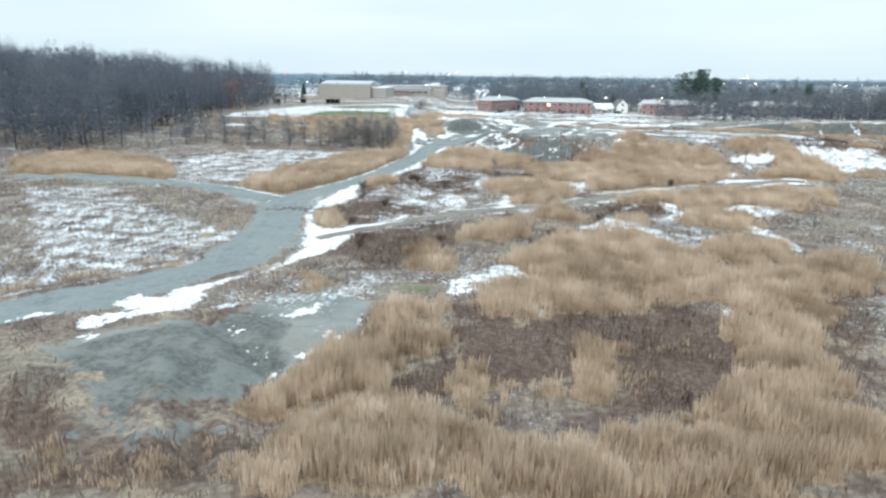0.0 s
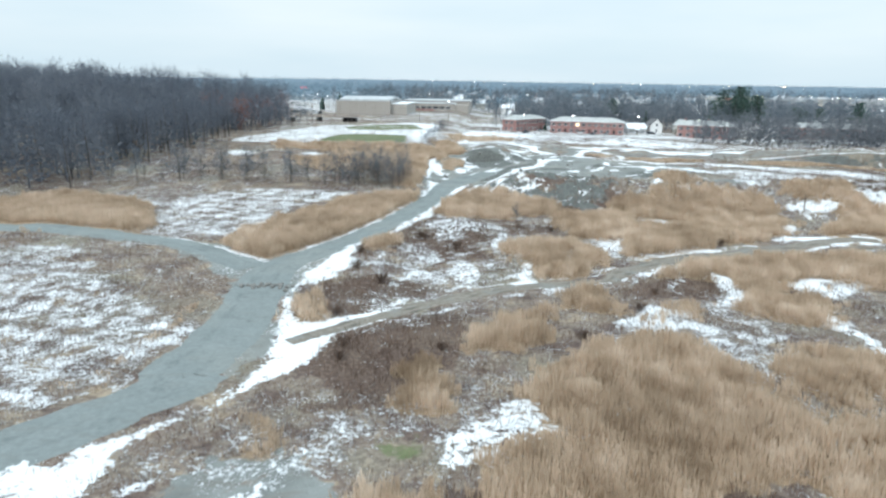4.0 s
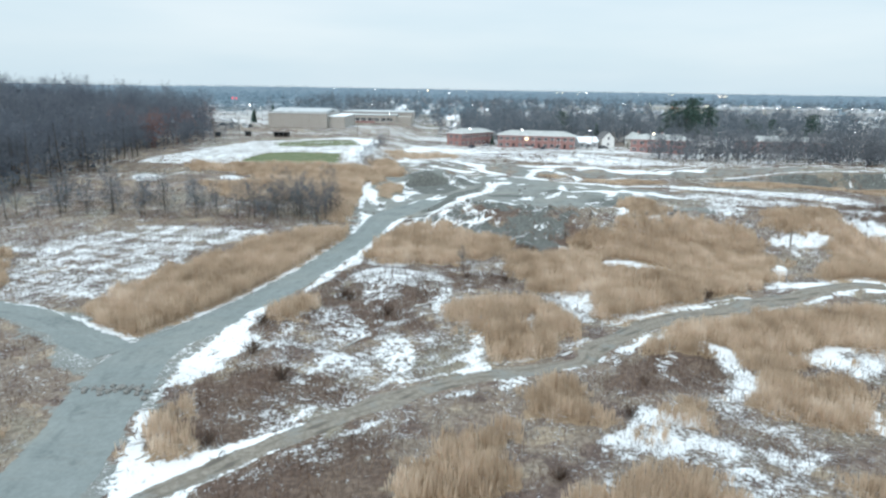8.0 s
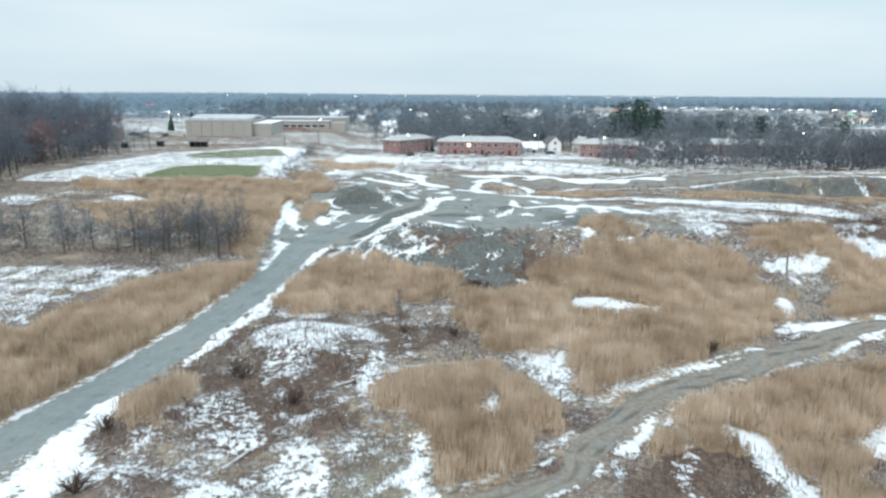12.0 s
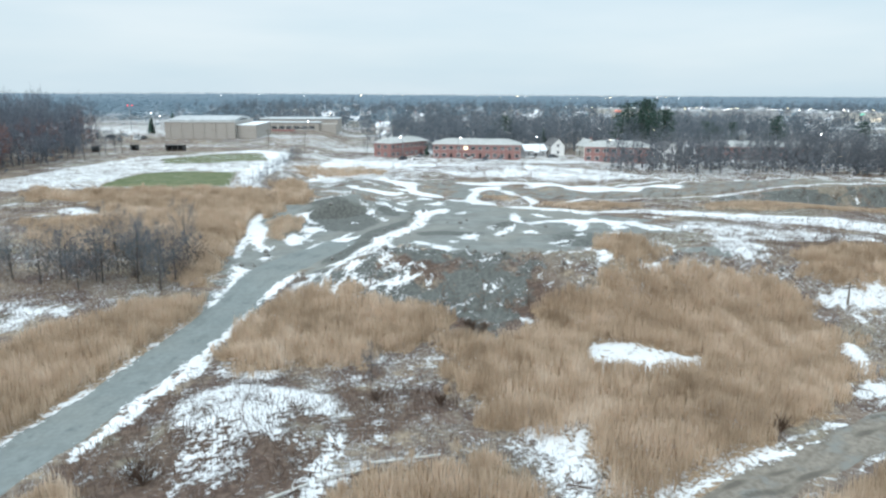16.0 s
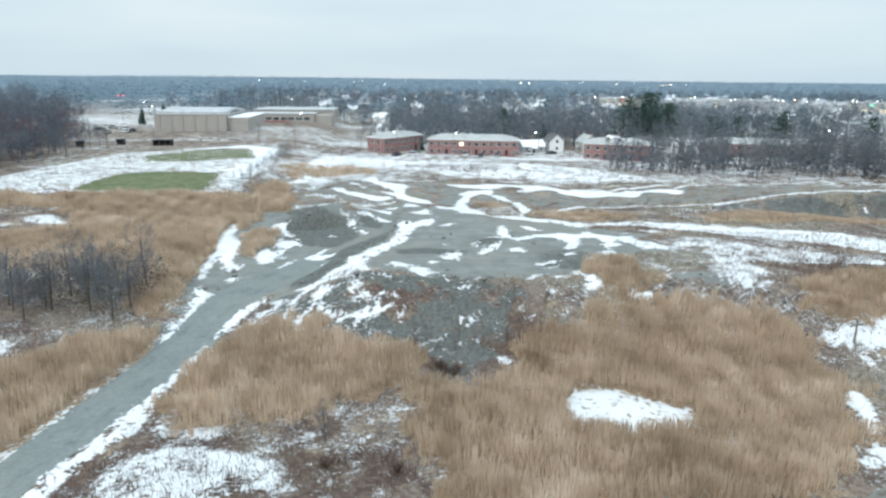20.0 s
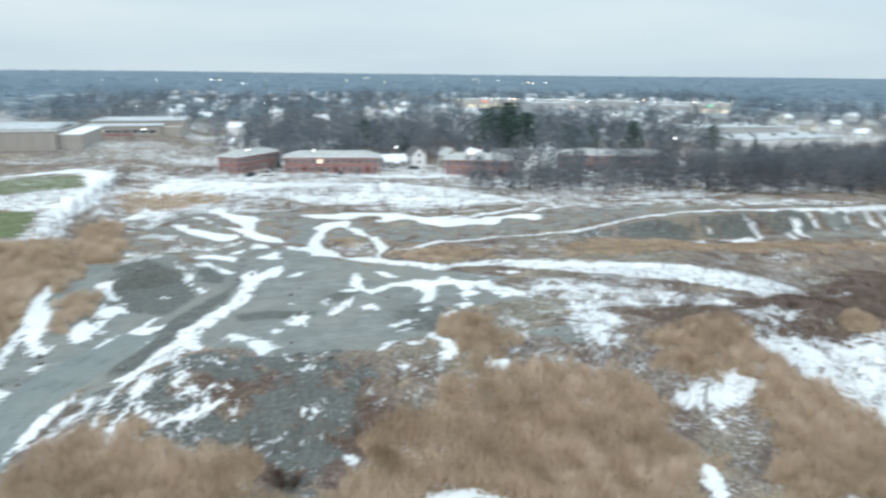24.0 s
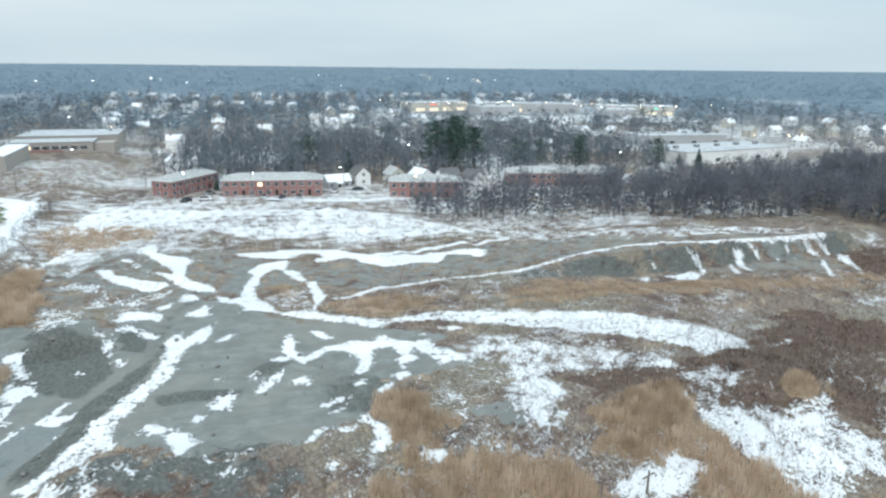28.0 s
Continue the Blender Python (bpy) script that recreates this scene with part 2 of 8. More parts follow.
M_THICKET = tone_material("thicket_twigs", [(0.08, 0.07, 0.068), (0.115, 0.10, 0.095), (0.15, 0.13, 0.12), (0.2, 0.175, 0.16)], through_light=0.35)
# Blue base colour holds painted haze, not the colour of the twigs
M_FAR_HAZE = tone_material("hazed_far_woods", [(0.165, 0.235, 0.285), (0.18, 0.25, 0.30), (0.195, 0.265, 0.315), (0.215, 0.285, 0.335)], through_light=0.5)
M_TWIG_RED = tone_material("russet_twigs", [(0.15, 0.085, 0.08), (0.2, 0.11, 0.10), (0.24, 0.14, 0.12), (0.28, 0.18, 0.16)])
M_BARK = grain_material("bark", (0.055, 0.048, 0.044), (0.12, 0.105, 0.095), 2.5, 0.95, streak=(3, 3, 0.5))
M_PINE = tone_material("pine_needles", [(0.03, 0.055, 0.048), (0.045, 0.08, 0.066), (0.06, 0.10, 0.08), (0.08, 0.12, 0.095)])
M_BRICK = grain_material("red_brick", (0.26, 0.142, 0.132), (0.35, 0.205, 0.19), 5.0, 0.9, streak=(1, 1, 3))
M_TAN = grain_material("tan_brick", (0.32, 0.30, 0.275), (0.41, 0.385, 0.355), 3.0, 0.9, (0.75, 0.72, 0.7))
M_SHINGLE = grain_material("snowy_shingles", (0.30, 0.31, 0.30), (0.50, 0.51, 0.50), 1.2, 0.9, streak=(1, 1, 1))
M_ROOF_SNOW = grain_material("snow_roof", (0.66, 0.69, 0.72), (0.84, 0.86, 0.88), 0.5, 0.9, (0.6, 0.6, 0.6))
M_ROOF_DARK = grain_material("dark_shingles", (0.10, 0.10, 0.105), (0.2, 0.2, 0.2), 2.0, 0.9)
M_WHITE = grain_material("white_siding", (0.66, 0.67, 0.67), (0.8, 0.8, 0.79), 2.0, 0.7, (0.8, 0.8, 0.8))
M_GREY = grain_material("grey_siding", (0.34, 0.35, 0.36), (0.46, 0.47, 0.47), 2.0, 0.7, (0.8, 0.8, 0.8))
M_CREAM = grain_material("cream_siding", (0.47, 0.45, 0.40), (0.57, 0.55, 0.50), 2.0, 0.7, (0.8, 0.8, 0.8))
M_CONCRETE = grain_material("concrete", (0.32, 0.32, 0.31), (0.46, 0.46, 0.45), 1.5, 0.9, (0.6, 0.6, 0.6))
M_METAL = grain_material("galvanised_steel", (0.28, 0.29, 0.30), (0.4, 0.41, 0.42), 4.0, 0.45, metal=0.7)
M_WOOD = grain_material("weathered_wood", (0.12, 0.10, 0.085), (0.24, 0.205, 0.17), 3.0, 0.9, streak=(6, 6, 0.6))
M_DARK = grain_material("dark_shed_paint", (0.02, 0.022, 0.024), (0.045, 0.047, 0.05), 2.0, 0.6)
M_STONE = grain_material("boulder", (0.36, 0.36, 0.35), (0.60, 0.60, 0.58), 2.2, 0.9)
M_RUBBLE = grain_material("rubble", (0.12, 0.12, 0.115), (0.28, 0.27, 0.25), 2.2, 0.9)
M_ROOF_GREY = grain_material("grey_membrane_roof", (0.36, 0.38, 0.39), (0.52, 0.54, 0.55), 0.4, 0.9, (0.75, 0.75, 0.75))
M_GLASS = Nodes("window_glass").finish((0.05, 0.06, 0.07), 0.12)
M_LIT = glow_material("lit_window", (1.0, 0.83, 0.55), 1.1)
M_LAMP_WARM = glow_material("sodium_lamp", (1.0, 0.72, 0.42), 14)
M_LAMP_WHITE = glow_material("white_lamp", (0.95, 0.98, 1.0), 11)
M_RED_LIGHT = glow_material("red_lamp", (1.0, 0.06, 0.08), 2)
M_SIGN_RED = glow_material("lit_red_sign", (1.0, 0.3, 0.22), 0.4)
M_SIGN_GREEN = glow_material("lit_green_sign", (0.15, 0.8, 0.55), 0.7)
M_FRONT_LIT = glow_material("lit_shopfront", (1.0, 0.86, 0.66), 0.35)

# ---- builders ----
def mesh_of(name, verts, faces, material, tone=None, smooth=False):
    """A mesh from arrays of places and of faces with equal corner counts."""
    verts, faces = np.asarray(verts, np.float32), np.asarray(faces, np.int32)
    me = bpy.data.meshes.new(name)
    me.vertices.add(len(verts))
    me.vertices.foreach_set("co", verts.ravel())
    me.loops.add(faces.size)
    me.loops.foreach_set("vertex_index", faces.ravel())
    me.polygons.add(len(faces))
    me.polygons.foreach_set("loop_start", np.arange(0, faces.size, faces.shape[1], dtype=np.int32))
    if smooth:
        me.polygons.foreach_set("use_smooth", np.ones(len(faces), bool))
    me.update(calc_edges=True)
    me.materials.append(material)
    if tone is not None:
        me.attributes.new("tone", "FLOAT", "POINT").data.foreach_set("value", np.asarray(tone, np.float32))
    return me


def part(name, bm, material, parent, label=""):
    """Links a bmesh as one mesh object under a thing or under a part."""
    me = bpy.data.meshes.new(name)
    bm.to_mesh(me)
    bm.free()
    me.materials.append(material)
    ob = new(name, me)
    ob.parent = parent
    return tagged(ob, label)


def piece(name, me, parent, m=None, label=""):
    """A mesh that is already made, as a part of its own."""
    ob = new(name, me)
    ob.parent = parent
    if m is not None:
        ob.matrix_basis = m
    return tagged(ob, label)


def block(bm, x0, x1, y0, y1, z0, z1, soft=0.0):
    g = bmesh.ops.create_cube(bm, size=1.0, matrix=Matrix.LocRotScale(((x0 + x1) / 2, (y0 + y1) / 2, (z0 + z1) / 2), None, (x1 - x0, y1 - y0, z1 - z0)))
    if soft:
        edges = list({e for v in g["verts"] for e in v.link_edges})
        bmesh.ops.bevel(bm, geom=edges, offset=soft, segments=1, affect="EDGES")
    return bm


def rod(bm, a, b, ra, rb, sides=6):
    a, b = Vector(a), Vector(b)
    turn = (b - a).to_track_quat("Z", "Y").to_matrix().to_4x4()
    bmesh.ops.create_cone(bm, cap_ends=True, segments=sides, radius1=ra, radius2=rb, depth=(b - a).length, matrix=Matrix.Translation((a + b) / 2) @ turn)
    return bm


def gable(bm, x0, x1, y0, y1, z, rise, over=0.4, thick=0.18):
    """A pitched roof with its ridge along x."""
    ym = (y0 + y1) / 2
    x0, x1, y0, y1 = x0 - over, x1 + over, y0 - over, y1 + over
    low = z - over * rise / max(ym - y0, 0.1)
    vs = [bm.verts.new(c) for x in (x0, x1) for c in ((x, y0, low), (x, ym, z + rise), (x, y1, low), (x, y1, low - thick), (x, ym, z + rise - thick), (x, y0, low - thick))]
    a, b = vs[:6], vs[6:]
    bm.faces.new(a[::-1])
    bm.faces.new(b)
    for k in range(6):
        bm.faces.new((a[k], a[(k + 1) % 6], b[(k + 1) % 6], b[k]))
    return bm


def hipped(bm, x0, x1, y0, y1, z, rise, over=0.5):
    x0, x1, y0, y1 = x0 - over, x1 + over, y0 - over, y1 + over
    d, ym = (y1 - y0) / 2, (y0 + y1) / 2
    base = [bm.verts.new(c) for c in ((x0, y0, z), (x1, y0, z), (x1, y1, z), (x0, y1, z))]
    r0, r1 = bm.verts.new((x0 + d, ym, z + rise)), bm.verts.new((x1 - d, ym, z + rise))
    for f in ((base[0], base[1], r1, r0), (base[2], base[3], r0, r1), (base[1], base[2], r1), (base[3], base[0], r0), base[::-1]):
        bm.faces.new(f)
    return bm


def thing(name, x, y, z, turn=0.0):
    ob = new(name)
    ob.matrix_basis = pose(x, y, z, 0, 0, turn)
    return ob


def at_ground(x, y, sink=0.0):
    return float(ground_height(x, y)) - sink


# ---- lie of the land ----
def ramp(a, b, v):
    k = np.clip((v - a) / (b - a), 0.0, 1.0)
    return k * k * (3.0 - 2.0 * k)


def bump(x, y, cx, cy, rx, ry, height, power=1.0):
    d = ((x - cx) / rx) ** 2 + ((y - cy) / ry) ** 2
    return height * np.exp(-(d ** power))


def waves(x, y, size, seed):
    """A smooth uneven field between about -1 and 1."""
    rng = np.random.RandomState(seed)
    out = 0.0 * x
    for k in range(7):
        a, f, p = rng.uniform(0, 6.283), rng.uniform(0.6, 1.9) / size, rng.uniform(0, 6.283)
        out = out + np.sin((x * np.cos(a) + y * np.sin(a)) * f * 6.283 + p)
    return out / 3.2


def ground_height(x, y):
    x, y = np.asarray(x, float), np.asarray(y, float)
    left = 3.9 * ramp(150, 245, y)
    fill = 4.9 * ramp(181, 203, y + 0.05 * x) * (1 - 0.75 * ramp(100, 122, x) * (1 - ramp(232, 250, y)))
    k = ramp(-6, 10, x)
    h = left * (1 - k) + fill * k
    h = h - 1.2 * ramp(240, 275, y) * k
    # playing field terrace and the school's ground behind it
    t = ramp(262, 284, y) * (1 - ramp(-30, -12, x))
    h = h * (1 - t) + t * (6.4 + 1.4 * ramp(385, 440, y))
    h = h + 7.0 * ramp(-105, -190, x) * ramp(150, 210, y) * (1 - ramp(400, 600, y))
    # spoil bank with a flat top
    h = h - 1.9 * ramp(240, 254, y) * (1 - ramp(274, 286, y)) * ramp(95, 115, x) * (1 - ramp(196, 206, x))
    front, crest = 261.0 + 0.045 * (x - 97), 266.5 + 0.045 * (x - 97)
    b = ramp(front, crest, y) * (1 - ramp(282, 306, y)) * (1 - ramp(184, 198, x)) * ramp(44, 60, x)
    top = 3.6 + 3.3 * ramp(58, 132, x)
    h = h + b * np.maximum(top - h, 0)
    # gravel heaps
    h = h + bump(x, y, -0.5, 249.5, 8.5, 5.0, 3.6, 1.7) - bump(x, y, -2.0, 243.6, 5.2, 1.3, 2.0, 1.4) + bump(x, y, 8.5, 253, 3.2, 2.6, 1.3)
    h = h + bump(x, y, 30.5, 226, 3.2, 2.2, 1.2) + bump(x, y, 11, 199, 7, 6, 1.8) + bump(x, y, 27, 196, 9, 5, 0.9)
    # low marsh, the pit beside the road
    near = 1 - ramp(125, 165, y)
    h = h - 1.5 * ramp(18, 55, x) * near
    h = h - bump(x, y, -11, 57, 8, 9, 2.0, 1.4) - 0.9 * (1 - ramp(60, 85, y)) * ramp(-10, 5, x)
    h = h + bump(x, y, -2, 152, 15, 14, 1.1) + bump(x, y, -14, 130, 8, 14, 0.9)
    # gully down the bank of the pit, runnels on the spoil bank
    along = np.clip(((x + 21.5) * 10.5 - (y - 69.5) * 10.0) / 210.0, 0, 1)
    h = h - 0.75 * np.exp(-((np.hypot(x + 21.5 - 10.5 * along, y - 69.5 + 10.0 * along) / 0.8) ** 2))
    h = h + b * (1 - b) * 2.2 * waves(x, 0 * y, 5.0, 15)
    # worn bank below the haul road, cut by small gullies
    pit = (1 - ramp(58, 66, y)) * ramp(-60, -48, x) * (1 - ramp(-12, -4, x))
    h = h + pit * (0.7 * np.maximum(waves(x + 0.35 * y, 0 * y, 6.5, 19), -0.5) * ramp(38, 50, y) - 1.3 * (1 - ramp(44, 57, y)))
    wild = 0.22 * waves(x, y, 23, 3) + 0.10 * waves(x, y, 7.0, 5)
    h = h + 0.55 * np.maximum(waves(x, y, 4.2, 17), -0.3) * ramp(184, 192, y) * (1 - ramp(202, 209, y)) * ramp(2, 8, x) * (1 - ramp(96, 112, x))
    h = h + wild * (1 - 0.7 * t)
    # far country, its rise shaped so that the horizon fits the camera's view
    far = np.hypot(x, y)
    h = h - (0.7 * ramp(305, 385, y) - 4.5 * ramp(420, 640, y)) * ramp(-14, 18, x) - 5 * ramp(900, 1600, far) + (8 + 3 * waves(x, y, 2600, 9)) * ramp(1900, 4500, far)
    return h

# ---- the land and what covers it ----
CELL, WEST, EAST, SOUTH, NORTH = 0.8, -126.0, 207.0, 30.0, 396.0
GX, GY = np.meshgrid(np.arange(WEST, EAST + 0.01, CELL), np.arange(SOUTH, NORTH + 0.01, CELL))
REED, SNOW, GRAVEL, TURF, MUD, DARK, BRUSH, RUBBLE, SHARP, HOLE = (np.zeros_like(GX) for _ in range(10))


def paint(cover, value, outline, soft=1.4):
    """Lays a cover over the land inside an outline, with a soft edge."""
    pts = np.array(outline)
    lo, hi = pts.min(0) - 2, pts.max(0) + 2
    i0, i1 = np.clip(((lo[0] - WEST) / CELL, (hi[0] - WEST) / CELL), 0, GX.shape[1]).astype(int)
    j0, j1 = np.clip(((lo[1] - SOUTH) / CELL, (hi[1] - SOUTH) / CELL), 0, GX.shape[0]).astype(int)
    if i1 <= i0 or j1 <= j0:
        return
    x, y = GX[j0:j1, i0:i1], GY[j0:j1, i0:i1]
    inside, near = np.zeros(x.shape, bool), np.full(x.shape, 9.0)
    for (ax, ay), (bx, by) in zip(pts, np.roll(pts, -1, 0)):
        with np.errstate(divide="ignore", invalid="ignore"):
            inside ^= ((ay > y) != (by > y)) & (x < (bx - ax) * (y - ay) / (by - ay) + ax)
        k = np.clip(((x - ax) * (bx - ax) + (y - ay) * (by - ay)) / max((bx - ax) ** 2 + (by - ay) ** 2, 1e-6), 0, 1)
        near = np.minimum(near, np.hypot(x - ax - k * (bx - ax), y - ay - k * (by - ay)))
    edge = np.where(inside, near, -near)
    cover[j0:j1, i0:i1] = np.maximum(cover[j0:j1, i0:i1], value * ramp(-soft, soft, edge))


def smooth_line(points, step=1.5):
    """Points along a rounded line."""
    p = np.array(points, float)
    p = np.vstack([2 * p[0] - p[1], p, 2 * p[-1] - p[-2]])
    out = []
    for a, b, c, d in zip(p, p[1:], p[2:], p[3:]):
        n = max(2, int(np.hypot(*(c - b)) / step))
        for k in np.arange(n) / n:
            out.append(0.5 * (2 * b + (c - a) * k + (2 * a - 5 * b + 4 * c - d) * k * k + (3 * b - a - 3 * c + d) * k ** 3))
    return np.array(out + [p[-2]])


def line_cover(cover, value, points, half, soft=0.8):
    p = smooth_line(points, 3.0)
    for (ax, ay), (bx, by) in zip(p, p[1:]):
        i0, i1 = np.clip(((min(ax, bx) - half - 2 - WEST) / CELL, (max(ax, bx) + half + 2 - WEST) / CELL), 0, GX.shape[1]).astype(int)
        j0, j1 = np.clip(((min(ay, by) - half - 2 - SOUTH) / CELL, (max(ay, by) + half + 2 - SOUTH) / CELL), 0, GX.shape[0]).astype(int)
        x, y = GX[j0:j1, i0:i1], GY[j0:j1, i0:i1]
        k = np.clip(((x - ax) * (bx - ax) + (y - ay) * (by - ay)) / max((bx - ax) ** 2 + (by - ay) ** 2, 1e-6), 0, 1)
        d = half - np.hypot(x - ax - k * (bx - ax), y - ay - k * (by - ay))
        cover[j0:j1, i0:i1] = np.maximum(cover[j0:j1, i0:i1], value * ramp(-soft, soft, d))


ROAD = [(-92.0, 46.0), (-62.0, 55.0), (-37.3, 70.1), (-31.1, 77.6), (-24.4, 90.4), (-26.0, 90.1), (-25.3, 101.2), (-27.4, 117.6), (-29.1, 130.0), (-25.7, 139.7), (-18.7, 162.6), (-13.3, 181.7), (-11.9, 189.4), (-8.1, 206.7), (1.0, 219.6)]
BRANCH = [(-32.7, 130.5), (-49.7, 143.0), (-65.3, 147.5), (-73.4, 150.4), (-92.6, 151.2)]
PATH = [(-17.8, 100.5), (-11.5, 108.0), (-4.5, 115.7), (5.4, 123.7), (20.1, 129.9), (21.7, 133.1), (28.2, 140.7), (34.5, 146.6), (47.4, 153.3), (57.9, 159.1), (68.8, 164.1), (73.9, 163.4)]
RUT = [(0.1, 209.0), (3.2, 214.5), (6.9, 220.7), (10.2, 230.4), (12.8, 245.0), (14.9, 259.1), (18.6, 267.2)]
CREST = [(45.0, 259.1), (66.2, 265.4), (89.7, 265.9), (106.6, 269.9), (127.1, 271.9), (141.9, 268.8), (179.1, 268.8)]
BACKSNOW = [(46.3, 290.4), (77.9, 292.0), (96.1, 293.5)]
paint(REED, 1.0, [(7.9, 87.2), (15.4, 99.9), (25.4, 107.1), (29.6, 100.5), (32.8, 86.2), (28.9, 78.6), (20.4, 83.8), (11.0, 81.5)])
paint(REED, 1.0, [(-4.0, 86.2), (-4.0, 92.0), (-0.4, 92.2), (0.6, 85.7)])
paint(REED, 1.0, [(28.0, 75.8), (33.5, 86.6), (49.1, 100.6), (54.2, 98.9), (47.4, 86.4), (35.7, 79.6)])
paint(REED, 1.0, [(-96.8, 157.5), (-106.6, 172.0), (-92.4, 182.8), (-74.9, 175.8), (-69.5, 152.2), (-78.5, 147.5)])
paint(REED, 1.0, [(-44.9, 144.0), (-39.9, 158.0), (-36.1, 173.9), (-26.5, 179.5), (-13.9, 186.4), (-16.6, 168.1), (-22.9, 144.9), (-25.5, 134.3), (-30.8, 133.8)])
paint(REED, 1.0, [(-66.1, 149.0), (-81.0, 172.2), (-75.0, 177.0), (-64.5, 162.0), (-59.7, 148.6)])
paint(REED, 1.0, [(-18.5, 105.5), (-21.7, 116.6), (-20.2, 119.9), (-15.6, 107.0)])
paint(REED, 1.0, [(-6.7, 172.5), (-9.0, 184.9), (-0.1, 196.7), (17.1, 192.6), (16.4, 182.4), (5.1, 172.0)])
paint(REED, 1.0, [(64.5, 167.7), (79.2, 185.8), (88.4, 183.7), (87.2, 174.0), (80.3, 162.3), (68.6, 161.8)])
paint(REED, 1.0, [(29.2, 134.6), (35.6, 143.9), (49.1, 148.8), (75.4, 153.9), (65.0, 136.0), (46.3, 135.2), (36.3, 135.3)])
paint(REED, 1.0, [(13.2, 118.3), (15.0, 123.5), (19.7, 123.1), (18.4, 115.2), (13.4, 113.8)])
paint(REED, 1.0, [(1.6, 99.5), (2.3, 106.1), (6.7, 112.5), (10.9, 113.5), (10.4, 105.1), (5.6, 99.7)])
paint(REED, 1.0, [(7.3, 87.9), (8.8, 94.8), (14.7, 101.5), (22.0, 106.5), (27.3, 102.7), (29.3, 97.0), (28.0, 89.3)])
paint(REED, 1.0, [(23.5, 113.2), (25.6, 119.5), (29.8, 120.3), (29.8, 114.1)])
paint(REED, 1.0, [(35.0, 120.4), (41.3, 132.1), (49.1, 126.5), (49.7, 119.6), (43.2, 116.8)])
paint(REED, 1.0, [(33.7, 98.5), (39.3, 108.5), (46.6, 104.8), (39.8, 93.4), (34.3, 93.6)])
paint(REED, 1.0, [(-4.4, 89.4), (-3.5, 94.1), (0.3, 93.1), (0.4, 88.3)])
paint(REED, 1.0, [(-28.4, 135.4), (-33.5, 145.2), (-34.6, 168.0), (-31.8, 181.5), (-21.8, 193.4), (-14.0, 191.2), (-15.2, 178.6), (-20.6, 158.0), (-24.7, 144.1)])
paint(REED, 1.0, [(-9.8, 175.6), (-8.0, 188.2), (1.0, 192.2), (14.2, 189.1), (15.6, 183.1), (6.6, 177.4), (-4.3, 169.2)])
paint(REED, 1.0, [(14.7, 172.3), (17.4, 183.1), (31.4, 189.6), (45.6, 191.4), (63.6, 186.9), (62.9, 175.9), (52.3, 160.3), (39.9, 152.3), (27.9, 143.8), (24.5, 145.0), (26.1, 154.4), (19.1, 157.9)])
paint(REED, 1.0, [(5.3, 143.0), (6.5, 148.7), (16.9, 152.2), (21.1, 146.5), (22.2, 140.1), (16.0, 130.2), (10.6, 129.2), (10.0, 134.8)])
paint(REED, 1.0, [(-17.9, 138.8), (-19.0, 145.3), (-15.0, 149.6), (-12.8, 145.4), (-13.4, 137.6)])
paint(REED, 1.0, [(30.8, 138.3), (34.7, 144.1), (46.7, 145.5), (62.6, 147.9), (56.0, 138.6), (42.2, 139.1)])
paint(REED, 1.0, [(39.6, 135.2), (47.5, 139.0), (43.5, 128.1), (45.8, 124.3), (43.4, 121.0), (38.0, 122.3)])
paint(REED, 1.0, [(13.4, 119.4), (14.3, 122.7), (17.5, 123.5), (19.3, 120.2)])
paint(REED, 1.0, [(-45.4, 237.6), (-53.4, 265.7), (-20.9, 272.1), (-14.6, 247.9), (-18.2, 230.4), (-16.2, 203.3), (-28.6, 217.3)])
paint(REED, 1.0, [(30.7, 185.8), (32.4, 188.7), (40.1, 194.5), (53.8, 196.5), (61.2, 192.6), (64.0, 186.4), (62.7, 177.4)])
paint(REED, 1.0, [(68.3, 198.1), (77.4, 202.9), (83.2, 200.4), (79.9, 191.0), (85.8, 183.3), (83.7, 180.0), (76.5, 182.0), (74.8, 188.5), (66.5, 193.5)])
paint(REED, 1.0, [(43.1, 208.9), (48.6, 208.7), (50.0, 203.1), (46.4, 196.7), (41.8, 198.3)])
paint(REED, 1.0, [(92.2, 178.5), (98.3, 178.9), (91.0, 172.7), (88.8, 174.3)])
paint(REED, 1.0, [(-14.7, 256.7), (-21.2, 285.4), (-15.3, 298.1), (-9.5, 261.8)])
paint(REED, 1.0, [(98.1, 196.9), (103.6, 200.4), (110.8, 201.9), (101.1, 193.6)])
paint(REED, 0.45, [(-62.1, 273.4), (-45.4, 276.1), (-26.2, 276.9), (-16.2, 279.5), (-11.1, 264.5), (-15.4, 243.7), (-15.8, 227.7), (-17.1, 218.2), (-25.5, 231.7), (-40.2, 245.2), (-57.7, 260.8)])
paint(REED, 0.45, [(-12.2, 223.9), (-12.9, 236.6), (-8.2, 238.8), (-6.4, 230.5), (-9.0, 221.7)])
paint(REED, 0.45, [(-22.1, 325.9), (-17.0, 342.8), (8.9, 333.9), (6.1, 310.1), (-12.3, 313.4)])
paint(REED, 0.45, [(32.7, 278.3), (36.7, 294.7), (42.3, 284.9), (40.2, 273.8)])
paint(REED, 0.45, [(15.9, 293.6), (18.5, 303.1), (24.2, 297.4), (23.2, 281.7)])
paint(REED, 0.45, [(40.6, 255.3), (50.4, 259.5), (65.9, 253.4), (61.7, 245.4), (47.6, 246.1)])
paint(REED, 0.45, [(75.9, 248.6), (90.8, 258.5), (112.8, 254.5), (134.7, 249.3), (171.0, 242.6), (168.4, 240.2), (129.6, 243.3), (87.9, 242.6)])
